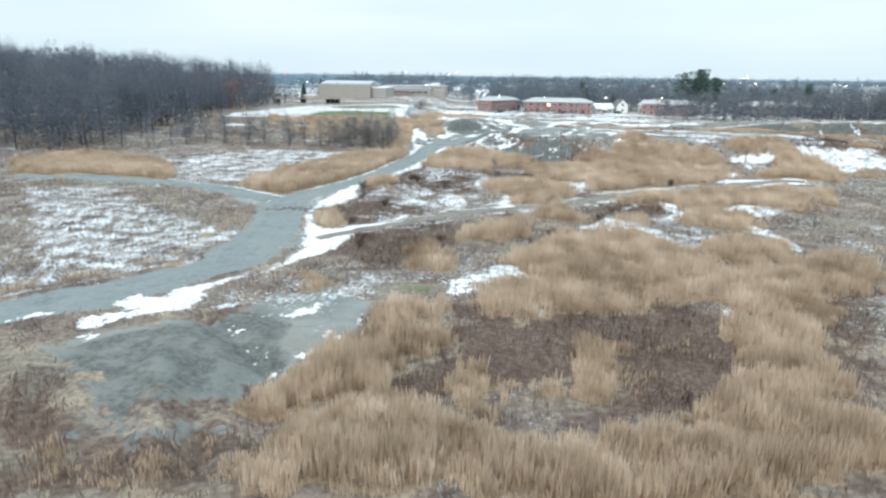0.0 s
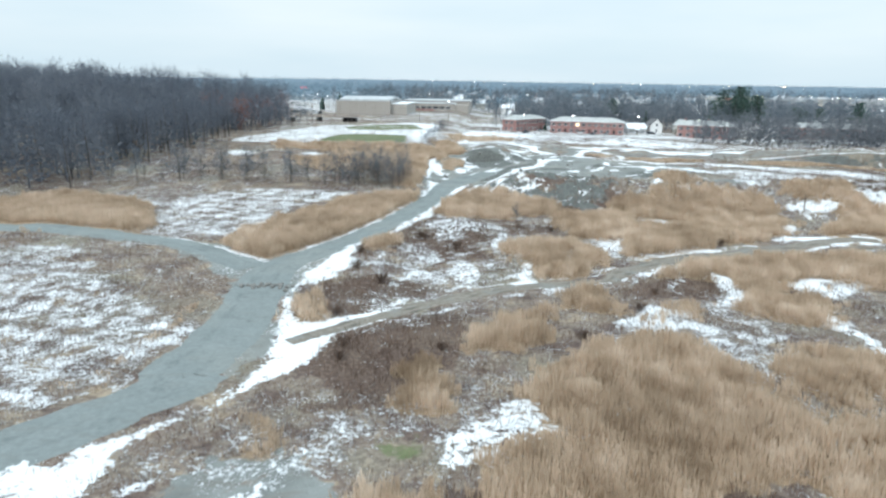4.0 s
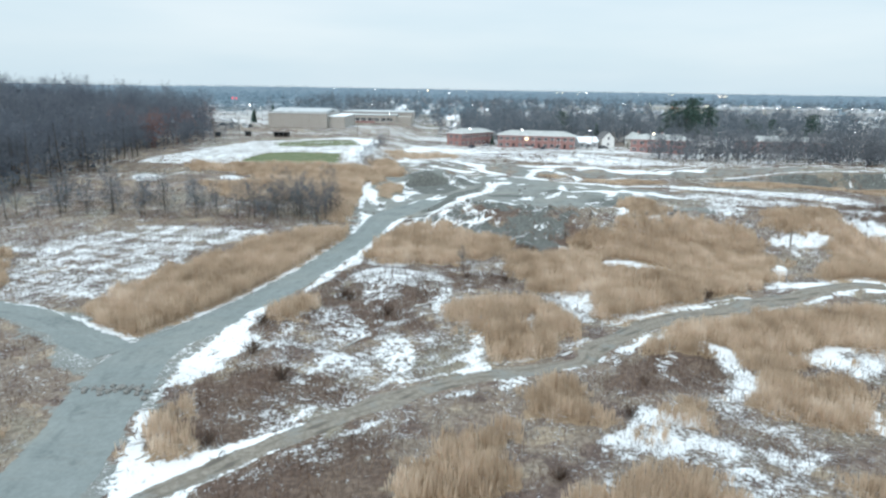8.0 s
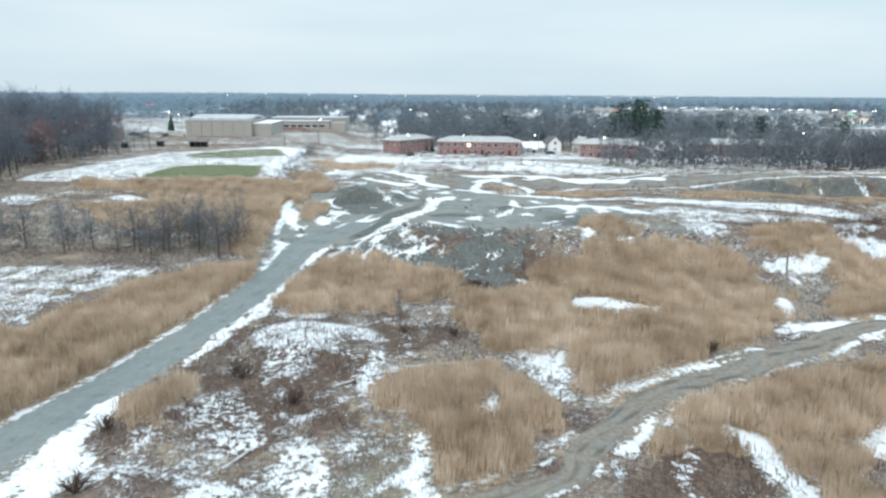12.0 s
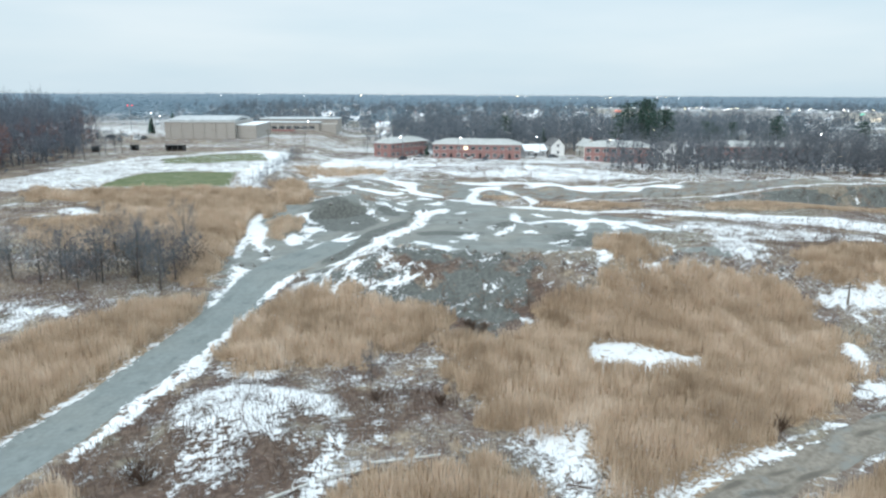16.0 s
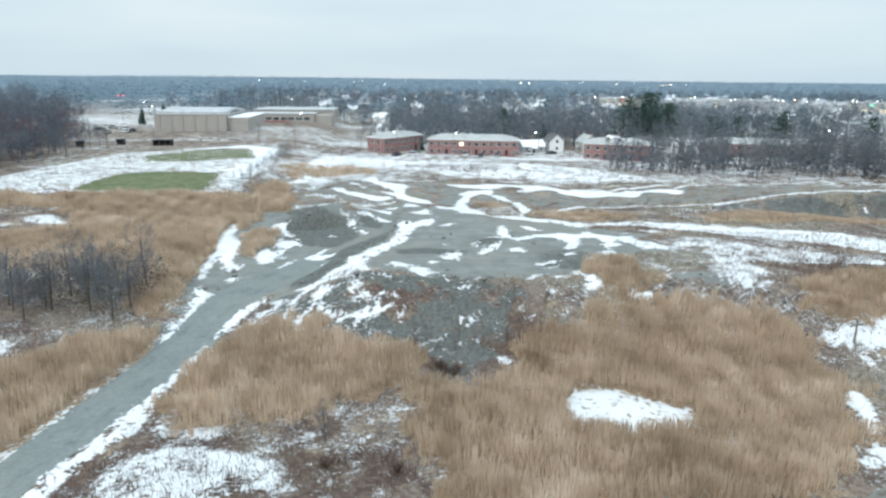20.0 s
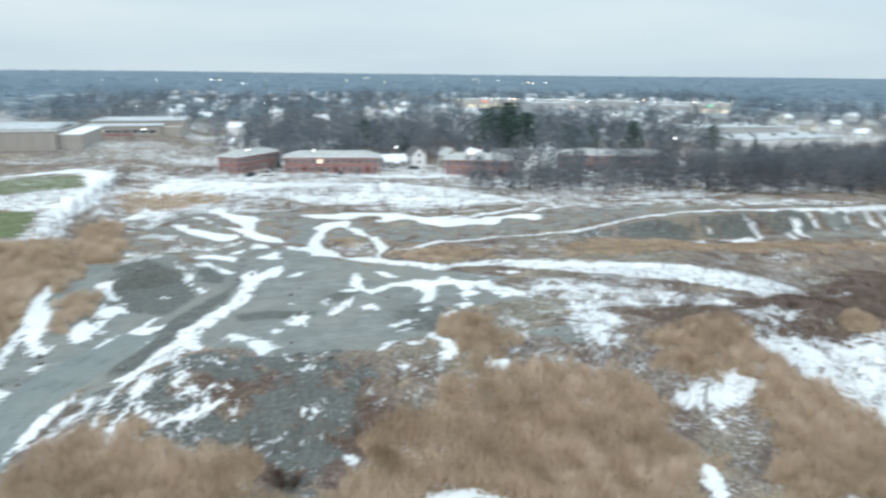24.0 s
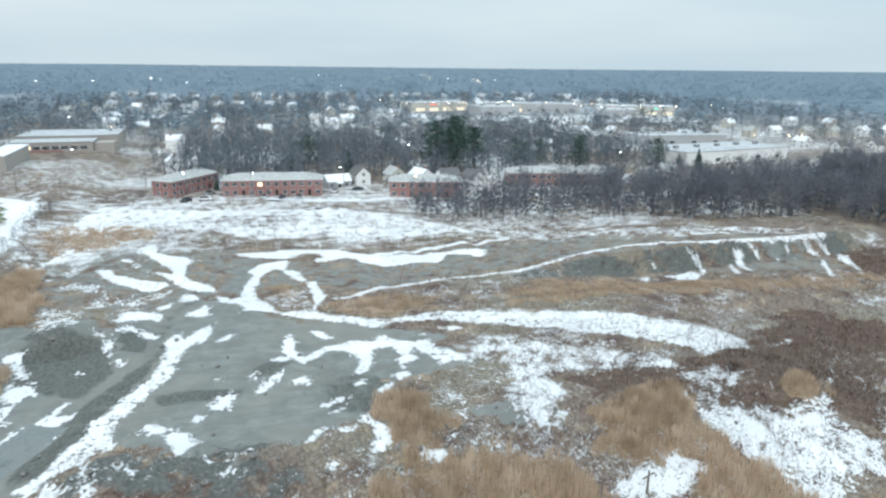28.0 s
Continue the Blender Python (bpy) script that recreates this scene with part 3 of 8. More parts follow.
paint(REED, 0.45, [(31.3, 269.0), (34.9, 282.6), (40.4, 275.8), (38.5, 261.6)])
paint(REED, 0.45, [(15.2, 287.5), (17.5, 298.9), (23.9, 292.5), (24.8, 281.2)])
paint(REED, 0.45, [(-15.8, 300.6), (-16.4, 318.1), (0.9, 331.3), (4.6, 319.9), (-12.5, 309.4)])
paint(REED, 0.45, [(18.3, 194.6), (25.4, 195.4), (28.9, 193.8), (23.4, 192.5)])
paint(REED, 0.45, [(-9.9, 235.5), (-6.2, 235.6), (-5.5, 228.6), (-8.5, 229.3)])
paint(SNOW, 1.0, [(-66.0, 364.4), (-42.4, 384.0), (-27.6, 370.8), (-24.1, 316.9), (-26.5, 290.4), (-34.4, 312.8), (-31.8, 340.1), (-40.2, 373.1)])
paint(SNOW, 0.85, [(45.2, 122.1), (47.9, 125.1), (50.9, 119.0), (49.0, 116.7)])
paint(SNOW, 0.85, [(6.4, 131.9), (8.5, 137.2), (10.2, 129.6), (6.3, 126.8)])
paint(SNOW, 0.85, [(58.6, 166.0), (70.8, 167.1), (75.4, 165.5), (73.3, 162.5), (66.1, 159.9), (59.8, 162.5)])
paint(SNOW, 0.58, [(-61.9, 199.9), (-60.0, 196.1), (-30.6, 194.4), (-29.7, 188.3), (-41.6, 175.5), (-39.1, 159.5), (-40.3, 157.9)])
paint(SNOW, 0.73, [(50.7, 136.2), (60.3, 139.8), (56.5, 132.4), (50.8, 128.2)])
paint(SNOW, 0.58, [(-60.5, 151.3), (-72.8, 176.8), (-61.8, 190.1), (-43.9, 191.3), (-39.4, 184.6), (-38.6, 162.2), (-41.6, 150.2)])
paint(SNOW, 0.73, [(13.7, 105.3), (23.6, 119.0), (30.1, 119.0), (28.8, 110.6), (21.8, 110.2)])
paint(SNOW, 0.73, [(19.9, 158.2), (26.4, 155.5), (24.3, 146.4), (22.0, 150.5)])
paint(SNOW, 0.73, [(35.9, 139.2), (40.2, 138.3), (39.0, 126.1), (35.1, 121.6), (33.7, 123.4), (36.9, 131.7)])
paint(SNOW, 0.73, [(47.4, 137.7), (57.0, 139.7), (51.4, 131.8), (48.3, 134.4)])
paint(SNOW, 0.73, [(-19.5, 328.4), (-12.7, 372.8), (8.4, 364.0), (54.5, 354.5), (77.9, 340.3), (94.6, 307.3), (68.9, 305.5), (48.8, 316.1), (36.3, 313.8), (6.4, 338.3)])
paint(SNOW, 0.57, [(-45.2, 81.6), (-81.6, 135.0), (-69.6, 141.6), (-40.3, 111.7), (-28.1, 105.3), (-31.0, 90.3), (-36.2, 79.7)])
paint(SNOW, 0.46, [(-12.1, 147.9), (-13.3, 155.0), (-12.9, 163.1), (-11.0, 169.2), (-6.9, 173.4), (1.4, 172.8), (4.3, 166.6), (3.1, 157.0), (1.7, 153.1), (5.5, 150.0), (5.3, 147.1)])
paint(SNOW, 0.46, [(-13.1, 114.7), (-15.9, 132.9), (-13.7, 156.5), (-3.6, 173.7), (11.7, 177.7), (7.0, 149.8), (9.3, 137.1), (2.6, 125.7), (-4.5, 115.7)])
paint(SNOW, 0.46, [(-16.3, 128.9), (-13.0, 148.3), (-6.0, 171.0), (6.6, 175.4), (13.1, 173.5), (10.5, 154.6), (3.5, 146.0), (9.4, 132.9), (7.3, 129.1), (2.1, 124.0), (-2.7, 127.5), (-10.4, 123.8)])
paint(SNOW, 0.57, [(94.6, 307.3), (131.9, 292.6), (182.1, 273.8), (177.1, 268.7), (122.3, 277.4), (93.4, 284.4)])
paint(SNOW, 0.57, [(12.7, 96.6), (16.5, 105.6), (38.4, 120.3), (38.4, 106.0), (29.8, 93.2), (22.7, 109.0)])
paint(GRAVEL, 1.0, [(-0.9, 195.5), (-14.8, 256.6), (-10.6, 261.8), (4.5, 247.6), (15.5, 270.6), (25.4, 266.5), (34.8, 248.6), (57.1, 236.0), (60.8, 220.4), (45.8, 216.5), (40.7, 208.9), (31.0, 204.4), (21.4, 202.7), (13.5, 209.1), (8.0, 212.9), (2.6, 206.2)])
paint(GRAVEL, 1.0, [(-14.0, 185.6), (-17.2, 225.3), (-15.5, 251.7), (-3.9, 245.5), (9.7, 245.5), (9.2, 222.5), (-7.6, 201.8), (-10.4, 179.6)])
paint(GRAVEL, 1.0, [(55.6, 207.0), (60.1, 207.6), (60.4, 200.7), (56.3, 198.7), (54.8, 202.9)])
paint(GRAVEL, 1.0, [(23.4, 273.2), (27.8, 292.1), (32.4, 284.0), (27.6, 265.9)])
paint(GRAVEL, 1.0, [(-26.6, 95.0), (-30.6, 117.7), (-40.6, 132.9), (-52.8, 140.9), (-62.4, 142.8), (-65.0, 146.9), (-45.7, 143.5), (-32.2, 135.1), (-27.0, 138.5), (-22.3, 142.3), (-22.5, 122.7), (-23.2, 114.0), (-19.1, 101.4), (-20.2, 90.5)])
paint(GRAVEL, 0.62, [(-28.0, 56.4), (-31.3, 61.3), (-25.5, 66.8), (-20.3, 69.1), (-17.0, 77.4), (-9.0, 78.8), (-5.4, 73.3), (-8.1, 65.0), (-10.9, 60.4), (-13.7, 62.5), (-16.9, 60.8), (-21.3, 54.9)])
# darker stone on the heap, partly in place of its missing shading
paint(DARK, 0.78, [(-7.0, 234.2), (-8.3, 246.6), (-3.9, 246.9), (2.7, 246.3), (5.6, 244.1), (7.7, 233.0), (4.4, 224.6)])
paint(DARK, 0.6, [(35.6, 221.2), (42.8, 223.0), (47.9, 215.2), (41.3, 208.4), (35.9, 212.2)])
paint(DARK, 0.6, [(-21.4, 46.5), (-30.6, 60.2), (-24.9, 65.7), (-20.2, 68.8), (-17.2, 74.7), (-13.1, 69.6), (-10.9, 60.4), (-13.7, 62.5), (-12.5, 47.7)])
paint(SNOW, 0.52, [(-21.5, 336.7), (-12.3, 362.5), (9.3, 359.8), (8.4, 343.0), (-10.6, 338.2)])
paint(SNOW, 0.52, [(38.0, 325.5), (52.7, 338.3), (77.9, 338.4), (90.4, 327.8), (83.2, 306.0), (61.3, 311.7)])
paint(SNOW, 0.52, [(-44.7, 390.3), (-30.4, 395.2), (-28.2, 365.5), (-33.0, 340.2)])
paint(SNOW, 0.52, [(-26.1, 472.5), (8.2, 516.8), (9.6, 486.2), (-9.2, 462.9), (-22.3, 426.9)])
paint(SNOW, 0.52, [(90.4, 327.8), (125.5, 313.9), (141.4, 307.3), (114.2, 292.6), (82.7, 304.5)])
paint(BRUSH, 0.9, [(-13.9, 147.7), (-14.9, 154.6), (-13.4, 164.7), (-12.1, 173.1), (-10.0, 169.7), (-11.6, 162.3), (-11.6, 151.7), (-10.7, 147.3)])
paint(BRUSH, 0.9, [(-5.2, 160.5), (-2.5, 159.2), (-0.3, 152.3), (-0.8, 148.4), (-3.0, 152.6)])
paint(BRUSH, 0.9, [(3.3, 172.2), (6.8, 173.7), (9.8, 164.5), (9.3, 154.7), (6.1, 154.5), (4.6, 162.5)])
paint(BRUSH, 0.9, [(17.2, 340.5), (19.5, 353.2), (47.3, 351.3), (49.9, 337.0), (38.3, 329.1)])
paint(BRUSH, 0.9, [(180.0, 269.2), (185.8, 270.0), (198.8, 264.9), (177.7, 247.1), (179.1, 259.3)])
paint(BRUSH, 0.9, [(-15.8, 377.1), (-15.8, 421.1), (0.2, 395.2), (-1.5, 370.8)])
paint(SNOW, 0.5, [(-23.0, 298.7), (-32.2, 337.9), (-6.8, 358.1), (19.5, 364.3), (-3.6, 328.8), (-16.1, 296.9)])
paint(SNOW, 0.5, [(-19.4, 341.8), (8.8, 371.4), (56.3, 363.9), (86.3, 329.6), (50.1, 320.6), (3.7, 326.5)])
paint(GRAVEL, 0.5, [(-21.4, 46.5), (-28.0, 56.4), (-21.3, 54.9), (-16.9, 60.8), (-13.7, 62.5), (-12.6, 57.0), (-12.5, 47.7)])
paint(GRAVEL, 0.5, [(3.7, 297.7), (24.5, 311.2), (44.5, 286.4), (79.3, 275.4), (46.2, 265.6), (44.4, 269.7), (25.6, 272.0), (11.7, 284.6)])
paint(GRAVEL, 0.5, [(98.3, 262.8), (106.6, 269.9), (126.9, 271.6), (178.6, 268.3), (166.8, 247.8), (127.8, 260.6)])
paint(GRAVEL, 0.5, [(-10.0, 268.8), (-14.9, 301.6), (2.8, 324.9), (26.8, 298.1), (20.9, 258.9), (4.4, 248.4)])
paint(GRAVEL, 0.5, [(44.5, 286.4), (88.6, 291.9), (138.9, 276.4), (178.9, 270.6), (177.2, 268.9), (127.3, 272.2), (101.1, 268.3), (78.9, 267.1), (50.4, 262.5)])
paint(BRUSH, 1.0, [(85.8, 206.5), (99.1, 212.9), (136.5, 233.9), (149.8, 222.6), (109.7, 188.9), (102.0, 191.3), (91.2, 194.6), (84.5, 198.1)])
paint(BRUSH, 1.0, [(9.3, 202.4), (21.4, 199.6), (25.8, 193.5), (32.6, 190.1), (29.7, 187.2), (15.4, 189.9), (9.9, 195.9)])
paint(BRUSH, 1.0, [(183.3, 269.0), (200.6, 265.9), (172.7, 242.4), (165.5, 246.7)])
paint(BRUSH, 1.0, [(36.4, 86.3), (54.7, 99.5), (35.5, 64.2), (35.5, 70.1)])
paint(BRUSH, 1.0, [(-15.6, 98.2), (-7.0, 109.3), (1.1, 106.2), (0.3, 91.8), (-9.9, 83.4)])
paint(BRUSH, 1.0, [(-19.6, 119.9), (-14.7, 127.5), (-5.3, 121.7), (-9.1, 113.3), (-15.5, 108.3)])
paint(BRUSH, 1.0, [(-12.3, 101.1), (-2.5, 100.4), (-2.3, 92.2), (-9.3, 90.4)])
paint(BRUSH, 1.0, [(27.7, 131.3), (36.5, 135.6), (32.4, 124.4)])
paint(BRUSH, 1.0, [(-12.8, 151.0), (-5.0, 165.3), (1.5, 153.8), (-2.4, 135.0), (-10.2, 135.0)])
paint(BRUSH, 1.0, [(-13.7, 151.2), (-3.4, 160.5), (6.5, 162.8), (2.8, 146.7), (-1.1, 138.8), (-8.5, 138.5)])
paint(BRUSH, 1.0, [(25.0, 130.4), (34.7, 139.2), (38.9, 134.7), (33.9, 122.9), (24.1, 124.6)])
paint(BRUSH, 1.0, [(14.5, 187.2), (21.9, 190.3), (29.7, 188.8), (29.4, 184.1), (16.4, 183.1)])
paint(BRUSH, 1.0, [(-18.4, 134.4), (-16.8, 138.6), (-12.9, 139.4), (-13.2, 133.5)])
# hollows in and beside the heaps, their shade painted as dark stone
paint(DARK, 1.0, [(-6.5, 243.9), (-5.0, 244.8), (-1.3, 244.5), (2.6, 240.4), (2.2, 237.6), (-2.3, 240.9), (-4.4, 239.5)])
paint(DARK, 1.0, [(6.4, 244.9), (7.5, 247.6), (10.0, 248.4), (10.8, 245.7), (9.0, 243.8)])
paint(DARK, 1.0, [(-5.4, 241.6), (-3.1, 244.4), (4.2, 240.4), (4.1, 237.3), (-1.2, 238.0)])
paint(DARK, 1.0, [(6.9, 242.1), (8.7, 247.4), (11.6, 244.7), (11.0, 239.5)])
paint(DARK, 1.0, [(27.5, 226.3), (30.0, 231.0), (33.1, 227.2), (30.2, 223.5)])
paint(SNOW, 1.0, [(120.8, 200.1), (120.6, 198.8), (107.8, 188.1), (107.2, 188.9)])
paint(SNOW, 0.7, [(84.4, 197.4), (87.3, 197.2), (94.1, 196.0), (95.2, 194.0), (102.3, 193.7), (101.8, 189.4), (107.6, 187.6), (101.0, 181.7), (99.2, 183.5), (96.1, 182.2), (92.1, 178.6), (85.8, 179.9), (88.0, 184.4), (84.9, 188.4), (83.2, 192.7)])
paint(SNOW, 0.7, [(-15.7, 298.0), (-14.7, 306.0), (-11.2, 312.8), (-4.0, 311.1), (-2.9, 298.6), (-6.0, 295.4), (-7.6, 300.6), (-10.5, 297.2), (-11.2, 290.9), (-13.7, 291.4)])
paint(SNOW, 0.7, [(-8.8, 258.7), (-1.2, 247.8), (2.1, 263.7), (9.2, 267.1), (13.3, 262.8), (13.0, 255.5), (2.4, 261.1), (-1.8, 247.0), (-7.6, 247.6)])
paint(SNOW, 0.7, [(66.0, 189.1), (69.9, 190.6), (75.7, 191.1), (76.5, 189.7), (79.9, 187.6), (76.4, 186.9), (73.6, 184.7), (70.7, 183.7), (66.3, 184.8), (64.3, 186.9)])
paint(SNOW, 0.7, [(65.3, 219.1), (72.0, 221.2), (70.3, 210.5), (67.4, 202.4), (63.9, 198.1), (60.3, 200.5), (59.9, 206.7)])
paint(SNOW, 0.7, [(56.2, 175.5), (59.6, 175.5), (56.3, 169.5), (54.6, 168.8)])
paint(SNOW, 0.7, [(20.4, 158.0), (22.1, 159.5), (25.0, 159.6), (26.8, 157.0), (27.1, 154.7), (19.4, 155.2)])
paint(SNOW, 0.7, [(-10.1, 163.4), (-9.5, 165.3), (-6.8, 166.0), (-6.1, 170.2), (-4.3, 171.4), (-1.8, 171.4), (-2.0, 167.7), (-0.7, 167.9), (3.2, 168.8), (3.5, 172.1), (5.3, 172.2), (4.4, 170.6), (4.2, 164.6), (5.6, 161.0), (2.8, 159.4), (1.9, 155.7), (2.7, 154.3), (-6.0, 154.6), (-3.2, 158.0), (-8.7, 158.8)])
paint(SNOW, 0.61, [(89.4, 208.5), (95.4, 208.3), (100.6, 207.0), (94.6, 200.0), (87.2, 197.9), (84.8, 201.2)])
paint(SNOW, 0.61, [(63.2, 244.8), (86.9, 239.0), (103.5, 227.8), (115.7, 224.0), (106.4, 213.5), (100.3, 214.5), (92.2, 228.4), (73.5, 238.5)])
paint(SNOW, 0.61, [(57.7, 227.8), (65.6, 231.1), (78.4, 224.4), (86.5, 216.3), (95.5, 216.8), (89.4, 208.3), (73.2, 214.3), (64.9, 217.2)])
paint(RUBBLE, 1.0, [(-1.4, 202.3), (6.5, 205.7), (24.4, 205.2), (33.0, 199.1), (29.4, 194.0), (28.1, 189.2), (24.5, 179.3), (15.5, 181.4), (16.0, 187.1), (8.1, 189.8), (2.0, 193.7)])
paint(SNOW, 0.8, [(-7.1, 194.5), (-1.2, 204.3), (0.3, 203.3), (-5.0, 192.6)])
paint(SNOW, 0.8, [(13.6, 199.5), (18.7, 201.5), (18.0, 200.0), (14.2, 198.9)])
paint(SNOW, 0.8, [(25.3, 186.7), (28.9, 186.7), (27.3, 184.0), (25.0, 184.4)])
# clear-edged snow, and beside it dark earth, hollows painted as shaded, brush and straw
paint(SHARP, 1, [(3.7, 314.3), (7.2, 317), (9, 313.1), (8.5, 307.4), (11.9, 303.8), (15.3, 301.3), (17.3, 298), (16.1, 291.7), (16, 284.7), (18.1, 280.9), (22.2, 275.8), (22.7, 272.3), (18.8, 273.4), (15.1, 276.9), (13.5, 281.8), (10.2, 289.1), (7.9, 292.2), (11.4, 289.9), (13.9, 286.7), (12.4, 292.6), (10.4, 296.9), (7.1, 303.9)], 0.7)
paint(SHARP, 1, [(-3.3, 295), (-2.4, 295.7), (-0.2, 294.2), (1.3, 290.3), (4.6, 286.6), (9.3, 283.9), (13, 280.6), (11.5, 276.7), (9, 275.6), (4.7, 280.1), (2.3, 281.9), (-0.5, 286.5)], 0.7)
paint(SHARP, 1, [(-15.8, 296.2), (-15.8, 302.2), (-14.7, 306.3), (-13.8, 309.5), (-12.3, 313.8), (-10.6, 316.7), (-10.6, 312.3), (-12.5, 308.7), (-13.2, 304.3), (-14.6, 300.9), (-15, 295.5), (-12.6, 290.1), (-10.8, 288.9), (-11.7, 288), (-13.6, 290.6)], 0.7)
paint(SHARP, 0.53, [(-11, 305.6), (-9.1, 310.8), (-6.3, 313.2), (-3.8, 308.8), (-2.8, 303.4), (-4.8, 302.2), (-5.8, 296.4), (-7.4, 291.7), (-8.9, 290.9), (-10.4, 294.9), (-8.8, 297)], 0.7)
paint(SHARP, 1, [(1.2, 303.5), (4, 301.2), (4, 298.4), (1.4, 300.9)], 0.7)
paint(SHARP, 1, [(4, 298.4), (6.1, 296.4), (5, 295)], 0.7)
paint(SHARP, 0.48, [(-9.5, 284.9), (-5.4, 285.9), (-0.5, 282.1), (1.9, 275.7), (4.3, 272.9), (6.8, 274), (6.4, 269.7), (3.2, 268.7), (-0.6, 266.9), (-2.9, 269.1), (0.9, 275.2), (-3.2, 278.4), (-8.7, 280.5)], 0.7)
paint(SHARP, 0.49, [(-9.8, 267.3), (-7.9, 270.3), (-4.6, 267.8), (-1.4, 265.9), (0.6, 249.1), (-1.3, 247.5), (-3.9, 247.9), (-6.1, 248.2), (-8.7, 260.4)], 0.7)
paint(SHARP, 1, [(5.2, 249.9), (5, 261.4), (6.8, 262.9), (10.9, 260.5), (13, 259), (13, 255.8), (11.9, 254.2), (10.5, 256.5), (8.9, 252), (6.9, 250.2)], 0.7)
paint(SHARP, 0.53, [(4.3, 268.1), (7.1, 270.9), (10, 274.7), (13.1, 276.8), (14.3, 275.4), (12.8, 272), (10.4, 268.4), (8.6, 265.5), (6.1, 264.7)], 0.7)
paint(SHARP, 1, [(11.5, 263.8), (14.2, 267), (14, 263), (11.7, 261.1)], 0.7)
paint(SHARP, 1, [(5.4, 247), (6.2, 247.9), (8.2, 249.5), (9.8, 249.5), (11.1, 248.5), (13, 246.6), (12.6, 244.9), (10.8, 246.4), (9.7, 247.8), (8.1, 248.2), (6.3, 247)], 0.7)
paint(SHARP, 1, [(2, 246.8), (3.9, 246.7), (4.8, 246), (3.4, 245.9)], 0.7)
paint(SHARP, 1, [(4.5, 245.4), (5.5, 245.9), (6.1, 244.9), (6, 243.6), (6.3, 239.6), (5.5, 240.1), (4.6, 244)], 0.7)
paint(SHARP, 1, [(-8.7, 244), (-9.7, 242.2), (-10.6, 245.9), (-8.2, 245.7), (-6.6, 245.6), (-7.3, 244.7), (-7.3, 243.6), (-5.7, 238.8), (-5.2, 239.1), (-4.7, 236.1), (-5.4, 236.2), (-6.8, 238.1), (-7.8, 240.4)], 0.7)
paint(SHARP, 1, [(-5.6, 233.3), (-4.8, 234.7), (-3.6, 234.8), (-3.9, 233.7), (-3.6, 232.4), (-2, 230.6), (-2.8, 230.2), (-4.2, 231.4), (-5.2, 231.3), (-6.3, 229.8), (-6.6, 228.6), (-7, 230.7), (-6.2, 231.8)], 0.7)
paint(SHARP, 1, [(-6.4, 227.9), (-5.6, 228), (-4.2, 229.8), (-4.8, 226.2), (-5.2, 224.5), (-4.3, 222.5), (-4.9, 221.3)], 0.7)
paint(SHARP, 1, [(-3.2, 216), (-3.3, 217.8), (-3.2, 220.3), (-1.8, 220.2), (-0.5, 221.9), (0.9, 223.9), (2, 225.7), (2.8, 225.1), (1.7, 223), (1.6, 221.5), (4.1, 220.9), (4, 219.5), (2, 219.2), (0.9, 218.1), (0.6, 216.6), (0, 215.8), (-1.3, 215.9), (-2.4, 216)], 0.7)
paint(SHARP, 1, [(1.4, 235.7), (2.6, 236), (3.1, 234.8), (2.3, 234.2)], 0.7)
paint(SHARP, 1, [(6.8, 237.4), (7.7, 238.2), (8.8, 236.1), (7.9, 235.3)], 0.7)
paint(SHARP, 0.82, [(-0.8, 205.7), (0.5, 207.2), (2.7, 208.5), (3.9, 211.9), (6.1, 214.5), (6.4, 217.5), (8.2, 219.1), (9.2, 222.3), (11, 225.9), (12.9, 230.8), (13.7, 234.4), (15.5, 234.8), (16.2, 231.3), (15.4, 228.7), (13.4, 224.1), (11.3, 219.2), (9.7, 214.8), (9.5, 213.5), (10.3, 208.9), (9.5, 208.3), (8.2, 209.2), (7.8, 207.2), (9.3, 202.3), (9.8, 198), (8.1, 198), (7.4, 203.7), (7.3, 206.6), (6.3, 207.1), (4.9, 206.4), (3.1, 206.2), (1.8, 204.3)], 0.7)
paint(SHARP, 1, [(13.7, 234.4), (14.3, 239.2), (13.9, 243.4), (15.1, 245.3), (16.2, 247.3), (17, 243), (18.3, 244.5), (19.3, 247.7), (22, 250.7), (21.5, 246.4), (21, 242.3), (19.7, 240.4), (19.2, 242.6), (18.4, 240.4), (17.5, 238.3), (16.6, 234.2), (15.6, 234.4)], 0.7)
paint(SHARP, 1, [(21.9, 240.6), (23.8, 242.8), (25.7, 243.9), (24.7, 241.6), (23, 240.1)], 0.7)
paint(SHARP, 1, [(15.4, 269.9), (16.6, 272.5), (18.3, 271.1), (19.4, 267.3), (17.8, 266.5), (16.8, 265.4), (15.5, 266.4)], 0.7)
paint(SHARP, 1, [(16.8, 256.4), (17.5, 259.5), (19, 260.5), (20, 262.8), (21.5, 260.6), (20.8, 258.3), (21.8, 255.8), (20, 254.8), (18.1, 255)], 0.7)
paint(SHARP, 1, [(26.5, 301.8), (34.7, 301.4), (41.6, 300.9), (52.6, 297.8), (54.4, 291.7), (65.2, 288.9), (70.8, 288.2), (77.9, 287.2), (83.8, 286.8), (87.6, 284.8), (85.6, 279.8), (83.1, 278.9), (81.6, 282.8), (76.9, 284.3), (73.5, 280.3), (68.8, 281.2), (63.2, 281.1), (60.4, 280.9), (55.6, 284.2), (52.9, 287.9), (49.4, 287.2), (46.6, 295.6), (42.5, 296.6), (40.1, 293.6), (34.9, 295.7), (29, 298.4)], 0.7)
